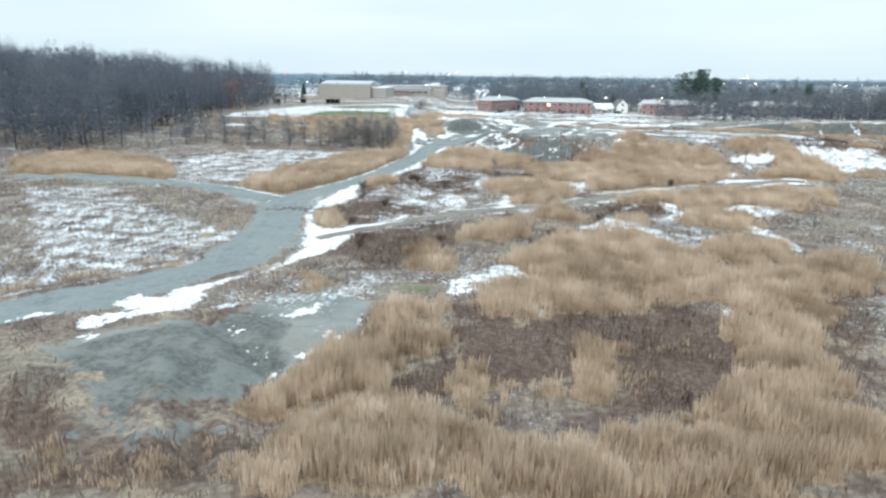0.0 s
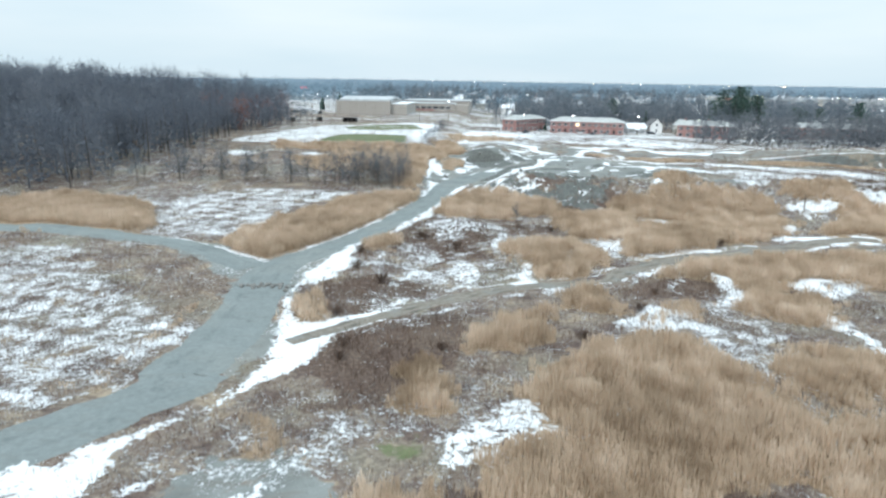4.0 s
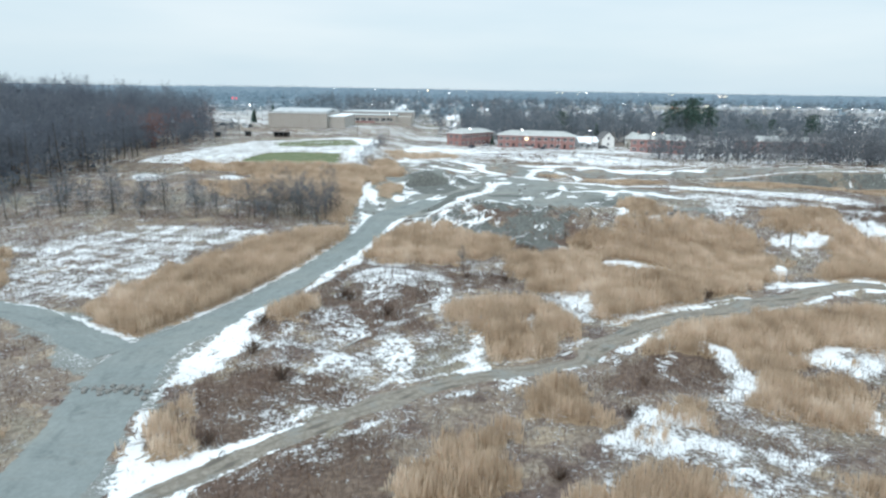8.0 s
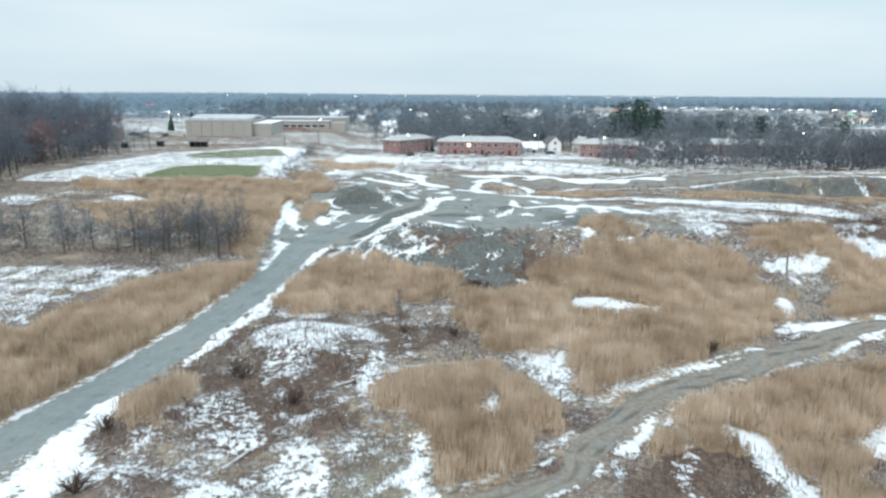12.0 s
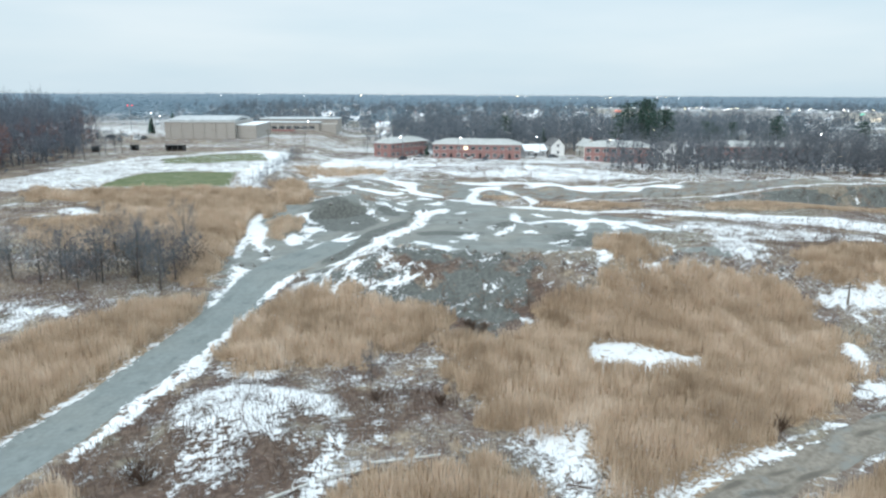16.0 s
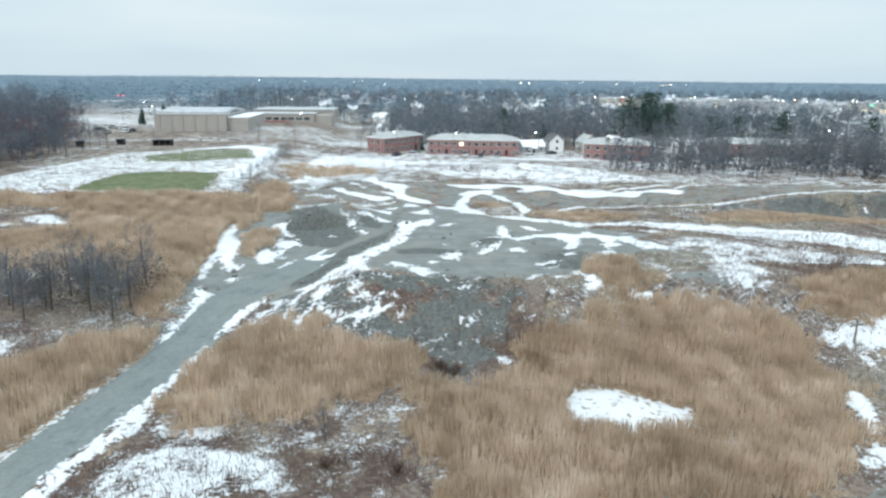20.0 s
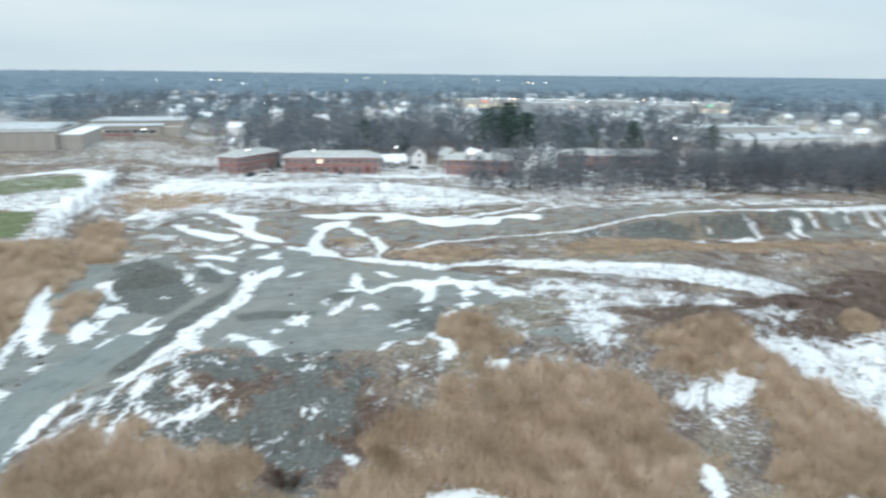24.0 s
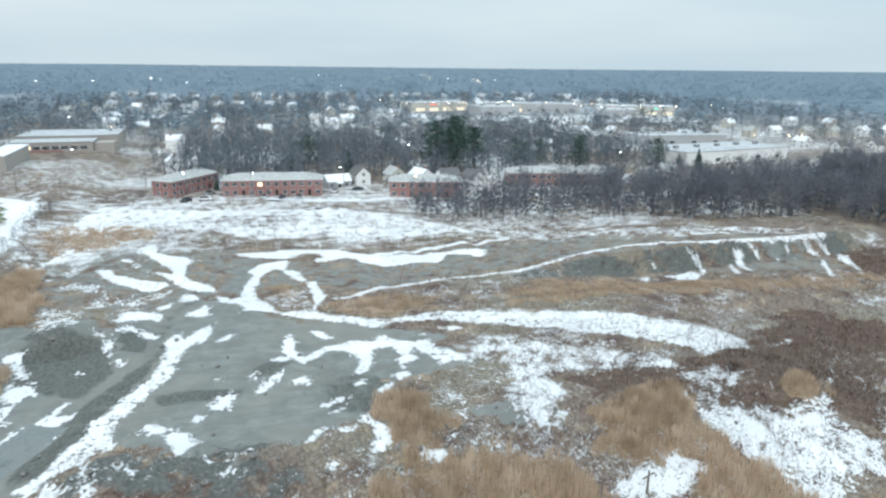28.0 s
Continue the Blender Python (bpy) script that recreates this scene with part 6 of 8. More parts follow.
# rubble along the edge of the gravel fill keeps rings of snow
rubble = np.maximum(RUBBLE, ramp(183, 189, GY) * (1 - ramp(204, 210, GY)) * ramp(4, 10, GX) * (1 - ramp(98, 112, GX)))
GRAVEL[:] = np.maximum(GRAVEL, RUBBLE * (0.6 + 0.25 * waves(GX, GY, 9, 66)))
DARK[:] = np.maximum(DARK, RUBBLE * (1.0 + 0.2 * waves(GX, GY, 5, 67)))
BRUSH[:] = np.maximum(BRUSH * (1 - 0.3 * rubble), 0.3 * RUBBLE)
REED[:] = REED * (1 - RUBBLE)
paint(REED, 0.45, [(18.8, 194.9), (21.5, 196.5), (25.2, 195.5), (28.6, 194.7), (28.6, 193.2), (24.9, 193.1), (21.3, 193.1)])
SNOW[:] = np.maximum(SNOW, rubble * (0.5 + 0.1 * waves(GX, GY, 13, 68)) * ramp(0.26, 0.08, np.abs(waves(GX, GY, 4.2, 17) - 0.05)))
# the face of the spoil bank: bare grey earth, painted darker for its shading, snow lying in its runnels
foot, brow = 261.0 + 0.045 * (GX - 97), 266.5 + 0.045 * (GX - 97)
face = ramp(foot - 1.5, foot + 0.5, GY) * (1 - ramp(brow - 1.2, brow + 0.2, GY)) * ramp(60, 75, GX) * (1 - ramp(186, 194, GX))
GRAVEL[:] = np.maximum(GRAVEL * (1 - face), face * ramp(70, 96, GX) * (0.62 + 0.3 * waves(GX + 0.4 * GY, 0.2 * GY, 9, 69)))
BRUSH[:] = np.maximum(BRUSH * (1 - face), 0.2 * face)
REED[:] = REED * (1 - face)
DARK[:] = np.maximum(DARK, face * (1.05 + 0.25 * waves(GX, 0 * GY, 14, 62)) * (1 - 0.6 * ramp(150, 160, GX) * (1 - ramp(170, 178, GX))))
SNOW[:] = np.maximum(SNOW, 0.66 * face * ramp(105, 125, GX) * ramp(0.55, 0.95, waves(GX + 0.4 * GY, 0.05 * GY, 5.0, 63) + 0.35 * waves(GX, GY, 4, 64)))
# the drift along the haul road
lane = np.gradient(smooth_line(ROAD, 2.0), axis=0)
west_edge = smooth_line(ROAD, 2.0) + np.stack([-lane[:, 1], lane[:, 0]], -1) / np.hypot(*lane.T)[:, None] * 2.8
line_cover(SHARP, 0.85, west_edge[(west_edge[:, 1] > 140) & (west_edge[:, 1] < 180)][::2], 0.45, 0.7)
line_cover(REED, 0.75, west_edge[(west_edge[:, 1] > 142) & (west_edge[:, 1] < 194)][::2] + (-1.5, 0.5), 0.9, 0.7)
verge = smooth_line(ROAD, 2.0) + np.stack([-lane[:, 1], lane[:, 0]], -1) / np.hypot(*lane.T)[:, None] * 5.4
verge = verge[(verge[:, 1] > 60) & (verge[:, 1] < 112)][::2]
line_cover(SNOW, 0.58, verge, 0.7, 0.9)
line_cover(REED, 0.4, verge + (-1.6, 0.8), 0.8, 1.0)
for k, side in enumerate((-1, 1)):
    track = smooth_line(PATH, 2.0)
    go = np.gradient(track, axis=0)
    track = track + side * np.stack([go[:, 1], -go[:, 0]], -1) / np.hypot(*go.T)[:, None] * (2.7 + 0.4 * np.sin(np.arange(len(track)) * (0.7 + 0.2 * k)))[:, None]
    shore = np.zeros_like(GX)
    line_cover(shore, 1.0, track[3:], 0.55, 0.9)
    SNOW[:] = np.maximum(SNOW, shore * (0.66 + 0.3 * waves(GX, GY, 8, 65 + k)))
ON_ROAD = np.zeros_like(GX)
line_cover(ON_ROAD, 1.0, [q for q in ROAD if q[1] < 140], 3.9)
line_cover(ON_ROAD, 1.0, [(x + 1.0, y) for x, y in ROAD if y > 128], 3.5)
line_cover(ON_ROAD, 1.0, BRANCH, 3.0)
line_cover(ON_ROAD, 1.0, PATH, 2.2)
line_cover(ON_ROAD, 1.0, PATH[len(PATH) // 2:], 3.5)


def sample(cover, x, y):
    i = np.clip(np.rint((x - WEST) / CELL).astype(int), 0, GX.shape[1] - 1)
    j = np.clip(np.rint((y - SOUTH) / CELL).astype(int), 0, GX.shape[0] - 1)
    return cover[j, i]


def spread(lo, hi, first, last):
    """Grid lines that widen from the fine land out to the horizon."""
    near = np.arange(first, last + 0.01, CELL)
    step, out_hi, out_lo = 2.0, [last], [first]
    while out_hi[-1] < hi:
        out_hi.append(out_hi[-1] + step)
        out_lo.append(out_lo[-1] - step)
        step *= 1.16
    return np.array([v for v in out_lo[:0:-1] if v > lo] + list(near) + [v for v in out_hi[1:]])


xs, ys = spread(-5200, 5200, WEST, EAST), spread(-1500, 5200, SOUTH, NORTH)
X, Y = np.meshgrid(xs, ys)
Z = ground_height(X, Y)
n, rows_n = len(xs), len(ys)
corner = (np.arange(rows_n - 1)[:, None] * n + np.arange(n - 1)[None]).ravel()
land = mesh_of("ground", np.stack([X, Y, Z], -1).reshape(-1, 3), np.stack([corner, corner + 1, corner + n + 1, corner + n], -1), M_GROUND, smooth=True)
fine = (X >= WEST) & (X <= EAST) & (Y >= SOUTH) & (Y <= NORTH)
out_snow = np.where(Y > 380, 0.50 + 0.14 * waves(X, Y, 90, 31), 0.3)
out_snow = out_snow - 0.10 * ramp(560, 900, np.hypot(X, Y)) - 0.45 * ramp(1100, 1900, np.hypot(X, Y))
# "distant" grows with distance and drives the painted haze tint
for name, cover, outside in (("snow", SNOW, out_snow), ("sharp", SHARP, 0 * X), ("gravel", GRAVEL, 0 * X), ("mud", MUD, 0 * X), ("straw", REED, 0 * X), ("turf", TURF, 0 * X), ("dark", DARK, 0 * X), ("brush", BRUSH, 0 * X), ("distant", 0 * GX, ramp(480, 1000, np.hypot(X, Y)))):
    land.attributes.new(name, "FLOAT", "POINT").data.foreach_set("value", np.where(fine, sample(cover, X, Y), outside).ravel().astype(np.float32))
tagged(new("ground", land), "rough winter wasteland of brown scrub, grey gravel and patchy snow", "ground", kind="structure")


def road(name, points, half, raise_by, label, stone, mud, widen=0.0, pinch=0.0):
    """A worn strip that follows the land."""
    p = smooth_line(points, 1.2)
    way = np.gradient(p, axis=0)
    side = np.stack([way[:, 1], -way[:, 0]], -1) / np.hypot(*way.T)[:, None]
    across = np.linspace(-1, 1, 41)
    wob = (half + 0.25 * waves(p[:, 0], p[:, 1], 9, 12)) * (1 + widen * ramp(0.45, 0.7, np.linspace(0, 1, len(p))))
    reach = np.where(across[None] < 0, 1 - pinch * (ramp(126, 142, p[:, 1]) * (1 - ramp(192, 204, p[:, 1])))[:, None], 1) * across[None] * wob[:, None]
    q = p[:, None] + side[:, None] * reach[..., None]
    z = ground_height(q[..., 0], q[..., 1]) + raise_by * (1 - across ** 4)[None] - 0.03 * np.exp(-(((np.abs(across) - 0.42) / 0.16) ** 2))[None]
    k, w = len(p), len(across)
    c = (np.arange(k - 1)[:, None] * w + np.arange(w - 1)[None]).ravel()
    me = mesh_of(name, np.concatenate([q, z[..., None]], -1).reshape(-1, 3), np.stack([c, c + 1, c + w + 1, c + w], -1), M_ROAD, smooth=True)
    snow = sample(SNOW, q[..., 0], q[..., 1]) * (0.1 + 0.75 * np.abs(across)[None] ** 6) - 0.25
    wander = 0.08 * waves(p[:, 0], p[:, 1], 30, 13)[:, None]
    lanes = 0.34 + 0.13 * np.exp(-(((np.abs(across[None] + wander) - 0.4) / 0.13) ** 2)) + 0.12 * waves(q[..., 0], q[..., 1], 12, 14)
    snow = np.maximum(snow, widen * (0.40 + 0.2 * waves(q[..., 0], q[..., 1], 9, 16)) * np.exp(-((np.sin((across[None] + wander) * 8.0) - 0.6) / 0.3) ** 2) + 0 * snow)
    if mud:
        # wheel ruts side by side
        lanes = 0.38 + 0.13 * np.sin(7.0 * across[None] + 3.0 * wander / 0.08) + 0.10 * waves(q[..., 0], q[..., 1], 6, 18)
    for key, value in (("snow", snow), ("sharp", sample(SHARP, q[..., 0], q[..., 1]) * ramp(0.6, 0.95, np.abs(across))[None]), ("gravel", stone + 0 * snow), ("mud", mud + 0 * snow), ("dark", lanes)):
        me.attributes.new(key, "FLOAT", "POINT").data.foreach_set("value", value.ravel().astype(np.float32))
    return tagged(new(name, me), label, "road", kind="structure")


road("road", ROAD, 3.7, 0.09, "grey compacted gravel haul road with snow along its edges", 1.2, 0.0, pinch=0.3)
road("side_road", BRANCH, 2.9, 0.085, "grey gravel side road that joins the haul road", 1.2, 0.0)
def street(name, points, half, snow, label):
    """A plain paved strip across the town."""
    p = smooth_line(points, 8.0)
    way = np.gradient(p, axis=0)
    side = np.stack([way[:, 1], -way[:, 0]], -1) / np.hypot(*way.T)[:, None]
    across = np.linspace(-half, half, 9)
    q = p[:, None] + side[:, None] * across[None, :, None]
    k, w = len(p), len(across)
    z = ground_height(q[..., 0], q[..., 1]) + 0.15
    c = (np.arange(k - 1)[:, None] * w + np.arange(w - 1)[None]).ravel()
    me = mesh_of(name, np.concatenate([q, z[..., None]], -1).reshape(-1, 3), np.stack([c, c + 1, c + w + 1, c + w], -1), M_ROAD, smooth=True)
    for key, value in (("snow", snow), ("gravel", 1.2)):
        me.attributes.new(key, "FLOAT", "POINT").data.foreach_set("value", np.full(k * w, value, np.float32))
    return tagged(new(name, me), label, "road", kind="structure")


street("street", [(104, 760), (112, 688), (121, 590), (132, 500), (138, 462)], 4.5, 0.75, "snow-covered street running down through the town")
street("street", [(40, 376), (70, 366), (110, 362), (150, 352)], 3.0, 0.7, "snowy lane in front of the brick apartment houses")
street("car_park", [(228, 660), (300, 640), (396, 622)], 34.0, 0.62, "wide car park with trodden snow beside the shops")
road("dirt_path", PATH, 1.4, 0.08, "rutted brown dirt track through the reeds", 0.0, 1.2, 0.35)

# ---- reeds and scrub ----
def stalks(x, y, base, height, wide, lean, rng):
    """Thin kite-shaped blades: narrow at the foot, widest near the plume."""
    n = len(x)
    a, b = rng.uniform(0, 6.283, n), rng.uniform(0, 6.283, n)
    dx, dy = np.cos(a) * wide / 2, np.sin(a) * wide / 2
    tx, ty = np.cos(b) * lean * height, np.sin(b) * lean * height
    knee = rng.uniform(0.45, 0.78, n)
    v = np.empty((n, 4, 3), np.float32)
    v[:, 0] = np.stack([x, y, base - 0.05], -1)
    v[:, 1] = np.stack([x + dx + tx * knee, y + dy + ty * knee, base + height * knee], -1)
    v[:, 2] = np.stack([x + tx, y + ty, base + height], -1)
    v[:, 3] = np.stack([x - dx + tx * knee, y - dy + ty * knee, base + height * (knee - 0.06)], -1)
    i = np.arange(n, dtype=np.int32)[:, None] * 4
    return v.reshape(-1, 3), np.concatenate([i, i + 1, i + 2, i, i + 2, i + 3], 1).reshape(-1, 3)


def grow(name, label, category, material, count, want, tall, wide, lean, seed):
    """Fills the places where want(x, y) exceeds a random draw."""
    rng = np.random.RandomState(seed)
    # more stalks where the way leads close by
    tries = count * 9
    x = rng.uniform(WEST, EAST, tries)
    y = SOUTH + (345 - SOUTH) * rng.uniform(0, 1, tries) ** 1.35
    keep = rng.uniform(0, 1, tries) < want(x, y)
    x, y = x[keep][:count], y[keep][:count]
    x, y = x + rng.normal(0, 0.12, len(x)), y + rng.normal(0, 0.12, len(x))
    clump = 0.8 + 0.15 * waves(x, y, 6.5, seed + 1) + 0.08 * waves(x, y, 1.9, seed + 2)
    h = tall(x, y) * np.clip(clump, 0.4, 1.2) * rng.uniform(0.8, 1.12, len(x))
    v, f = stalks(x, y, ground_height(x, y), h, wide * rng.uniform(0.6, 1.5, len(x)), rng.uniform(0, lean, len(x)), rng)
    tone = np.clip(0.5 + 0.2 * waves(x, y, 7, seed + 5) + 0.13 * waves(x, y, 2.6, seed + 6) - (0.22 if name == "scrub" else 0.3) * sample(BRUSH, x, y) + rng.normal(0, 0.10, len(x)), 0, 1)
    return tagged(new(name, mesh_of(name, v, f, material, np.repeat(tone, 4))), label, category, kind="stuff")


def reed_want(x, y):
    free = (sample(ON_ROAD, x, y) < 0.35) & (sample(GRAVEL, x, y) * (sample(REED, x, y) < 0.5) < 0.5)
    r = sample(REED, x, y) + 0.16 * waves(x, y, 4.5, 41) + 0.10 * waves(x, y, 1.6, 42)
    patch = (sample(SNOW, x, y) > 0.8) | (sample(SHARP, x, y) > 0.5)
    return np.where(free & ~patch, ramp(0.30, 0.55, r), 0)


def scrub_want(x, y):
    r = sample(REED, x, y)
    open_ground = (sample(ON_ROAD, x, y) < 0.3) & (sample(GRAVEL, x, y) < 0.4) & (sample(TURF, x, y) < 0.3) & (r < 0.5)
    field = (x < -24) & (y > 282) | (y > 345)
    thick = 0.42 + 0.4 * waves(x, y, 11, 51) + 0.25 * waves(x, y, 3, 52) - 0.55 * np.clip(sample(SNOW, x, y) - 0.45, 0, 1) - 0.8 * sample(SHARP, x, y) + 0.5 * sample(BRUSH, x, y)
    return np.where(open_ground & ~field, np.clip(thick * (1 - 0.8 * sample(RUBBLE, x, y)), 0.03, 1), 0)


grow("reeds", "dense stand of dry tan reeds with pale plumes", "reeds", M_REED, 420000, reed_want, lambda x, y: 2.35 * np.clip(sample(REED, x, y), 0.3, 1), 0.07, 0.26, 101)
grow("scrub", "low bare brown scrub and dead weeds", "scrub", M_SCRUB, 210000, scrub_want, lambda x, y: 0.75 + 0.4 * sample(BRUSH, x, y), 0.058, 0.75, 202)


def frost_want(x, y):
    d = sample(SHARP, x, y)
    s = np.maximum(sample(SNOW, x, y), 0.62 * d * (d < 0.85)) + 0.12 * waves(x, y, 3, 55) - 0.5 * (d > 0.9)
    bare = (sample(ON_ROAD, x, y) < 0.3) & (sample(GRAVEL, x, y) < 0.4) & (sample(TURF, x, y) < 0.3) & (sample(REED, x, y) < 0.45) & (y < 235)
    return np.where(bare, np.minimum(1.0, 1.6 * ramp(0.36, 0.52, s)) * (1 - 0.85 * ramp(0.85, 0.98, s)), 0)


grow("frosted_weeds", "low dead weeds crusted with frost and snow", "weeds", M_FROST, 140000, frost_want, lambda x, y: 0.55 + 0 * x, 0.06, 0.8, 303)


# ---- trees ----
def prism(a, b, ra, rb, sides=4):
    """A tapered stick from a to b."""
    a, b = np.array(a, float), np.array(b, float)
    d = (b - a) / max(np.linalg.norm(b - a), 1e-6)
    u = np.cross(d, (0.3, 0.9, 0.2))
    u /= np.linalg.norm(u)
    w = np.cross(d, u)
    ang = np.arange(sides) * 6.2832 / sides
    ring = np.cos(ang)[:, None] * u + np.sin(ang)[:, None] * w
    v = np.vstack([a + ring * ra, b + ring * rb])
    f = []
    for k in range(sides):
        j = (k + 1) % sides
        f += [(k, j, sides + j), (k, sides + j, sides + k)]
    return v, f


class Soup:
    """Collects triangles with a tone for each corner."""

    def __init__(self):
        self.v, self.f, self.t, self.n = [], [], [], 0

    def add(self, v, f, tone):
        v = np.asarray(v, float)
        self.v.append(v)
        self.f.append(np.asarray(f, int) + self.n)
        self.t.append(np.broadcast_to(np.asarray(tone, float), (len(v),)))
        self.n += len(v)

    def arrays(self):
        return np.concatenate(self.v), np.concatenate(self.f), np.concatenate(self.t)


def blade(a, b, wide):
    """A flat tapered stick, for trees far off."""
    a, b = np.array(a, float), np.array(b, float)
    u = np.cross(b - a, (0.3, 0.9, 0.2))
    u *= wide / max(np.linalg.norm(u), 1e-6)
    return np.stack([a - u, a + u, b]), [(0, 1, 2)]


def bare_tree(seed, tall, limbs, twigs, twig_wide, spread_by=0.34, low=0.22, flat=True):
    """A leafless tree: the trunk, and limbs and fine twigs that fill a rounded crown."""
    rng = np.random.RandomState(seed)
    trunk, crown = Soup(), Soup()
    bend = rng.normal(0, 0.02, 2) * tall
    girth = 0.0115 * tall
    foot, mid, top = np.array((0, 0, -0.4)), np.array((bend[0] * 0.5, bend[1] * 0.5, tall * 0.35)), np.array((bend[0], bend[1], tall * 0.75))
    trunk.add(*prism(foot, mid, girth, girth * 0.75, 5), 0.4)
    trunk.add(*prism(mid, top, girth * 0.75, girth * 0.3, 4), 0.4)
    stick = (lambda a, b, ra, rb: blade(a, b, ra)) if flat else (lambda a, b, ra, rb: prism(a, b, ra, rb, 3))
    # the crown is a lumpy egg around the upper trunk
    heart, lobes = tall * (0.5 + 0.5 * low), rng.uniform(0, 6.283, 3)
    reach, rise = tall * spread_by, tall * (0.49 - 0.5 * low)

    def shell(n):
        a, c = rng.uniform(0, 6.283, n), rng.uniform(-0.75, 1.0, n)
        w = np.sqrt(1 - c * c) * (1 + 0.16 * np.sin(2 * a + lobes[0]) + 0.12 * np.sin(3 * a + lobes[1]))
        return np.stack([np.cos(a) * w * reach + bend[0], np.sin(a) * w * reach + bend[1], heart + c * rise * (1 + 0.1 * np.sin(3 * a + lobes[2]))], -1)

    ends = shell(limbs)
    starts, tips = [mid], [top + (0, 0, 0.15 * tall)]
    for k, end in enumerate(ends):
        u = np.clip((end[2] / tall - 0.25) * 0.8, low * 0.8 + 0.02, 0.7)
        at = foot + (mid - foot) * min(u / 0.35, 1) if u < 0.35 else mid + (top - mid) * (u - 0.35) / 0.4
        crown.add(*stick(at, end, girth * 0.22, girth * 0.06), 0.35)
        starts.append(at)
        tips.append(end)
        for other in shell(2):
            q = at + (end - at) * rng.uniform(0.3, 0.7)
            e2 = q + (end - q) * 0.5 + (other - q) * 0.42
            crown.add(*stick(q, e2, girth * 0.11, girth * 0.04), 0.35)
            starts.append(q)
            tips.append(e2)
    starts, tips = np.array(starts), np.array(tips)
    pick = rng.randint(0, len(starts), twigs)
    a, b = starts[pick], tips[pick]
    q = a + (b - a) * rng.uniform(0.2, 1.0, (twigs, 1)) ** 0.4 + rng.normal(0, 0.025 * tall, (twigs, 3))
    way = (b - a) / np.linalg.norm(b - a, axis=1)[:, None] + rng.normal(0, 0.75, (twigs, 3)) + (0, 0, 0.25)
    way /= np.linalg.norm(way, axis=1)[:, None]
    size = tall * rng.uniform(0.05, 0.12, (twigs, 1))
    side = np.cross(way, rng.normal(0, 1, (twigs, 3)))
    side *= twig_wide / 2 / np.linalg.norm(side, axis=1)[:, None]
    v = np.stack([q - side, q + side, q + way * size], 1).reshape(-1, 3)
    crown.add(v, np.arange(3 * twigs).reshape(-1, 3), np.repeat(np.clip(rng.normal(0.45, 0.16, twigs), 0, 1), 3))
    return trunk.arrays(), crown.arrays()


def broad_pine(seed, tall, clumps, needles):
    """An old pine: bare lower trunk, and flat uneven masses of needles on its limbs."""
    rng = np.random.RandomState(seed)
    trunk, crown = Soup(), Soup()
    trunk.add(*prism((0, 0, -0.4), (0, 0, tall * 0.95), 0.018 * tall, 0.004 * tall, 6), 0.4)
    for k in range(clumps):
        u = 0.16 + 0.82 * (k + 0.5) / clumps
        a, r = k * 2.4 + rng.uniform(-0.4, 0.4), tall * (0.06 + 0.26 * (1.0 - u) ** 0.6) * rng.uniform(0.5, 1.1)
        c = np.array((np.cos(a) * r * 0.7, np.sin(a) * r * 0.7, tall * u))
        trunk.add(*blade((0, 0, tall * (u - 0.03)), c, 0.006 * tall), 0.3)
        spread_xy = tall * 0.105 * (1.25 - 0.6 * u)
        p = c + rng.normal(0, 1, (needles, 3)) * (spread_xy, spread_xy, tall * 0.028)
        v = p[:, None] + rng.normal(0, 1, (needles, 3, 3)) * tall * 0.022 * np.array((1, 1, 0.7))
        crown.add(v.reshape(-1, 3), np.arange(3 * needles).reshape(-1, 3), np.repeat(np.clip(rng.normal(0.45, 0.2, needles), 0, 1), 3))
    return trunk.arrays(), crown.arrays()


def pine_arrays(seed, tall, tiers, per, wide, blunt=0.75):
    rng = np.random.RandomState(seed)
    crown = Soup()
    for k in range(tiers):
        u = (k + 0.5) / tiers
        z, r = tall * (0.1 + 0.88 * u), tall * 0.23 * (1.02 - u) ** blunt
        m = max(5, int(per * (1.1 - u)))
        a = rng.uniform(0, 6.283, m)
        reach = r * rng.uniform(0.65, 1.2, m)
        droop = -rng.uniform(0.02, 0.3, m) * reach
        zz = z + rng.normal(0, 0.018 * tall, m)
        tip = np.stack([np.cos(a) * reach, np.sin(a) * reach, zz + droop], -1)
        w = wide * (0.4 + reach / (tall * 0.23)) * tall * 0.07
        side = np.stack([-np.sin(a) * w, np.cos(a) * w, -0.35 * w], -1)
        root = np.stack([0.25 * np.cos(a) * reach, 0.25 * np.sin(a) * reach, zz + 0.035 * tall], -1)
        v = np.stack([root, tip * (0.62, 0.62, 1) + side, tip, tip * (0.62, 0.62, 1) - side], 1).reshape(-1, 3)
        i = np.arange(m)[:, None] * 4
        crown.add(v, np.concatenate([i, i + 1, i + 2, i, i + 2, i + 3], 1).reshape(-1, 3), np.repeat(rng.uniform(0, 1, m), 4))
    trunk = Soup()
    trunk.add(*prism((0, 0, -0.4), (0, 0, tall * 0.92), 0.014 * tall, 0.004 * tall, 6), 0.4)
    return trunk.arrays(), crown.arrays()


def tree_template(name, arrays, leafage, bark=M_BARK):
    (tv, tf, tt), (cv, cf, ct) = arrays
    ob = new(name)
    piece("trunk", mesh_of("trunk", tv, tf, bark, tt), ob)
    piece("crown", mesh_of("crown", cv, cf, leafage, ct), ob)
    return ob


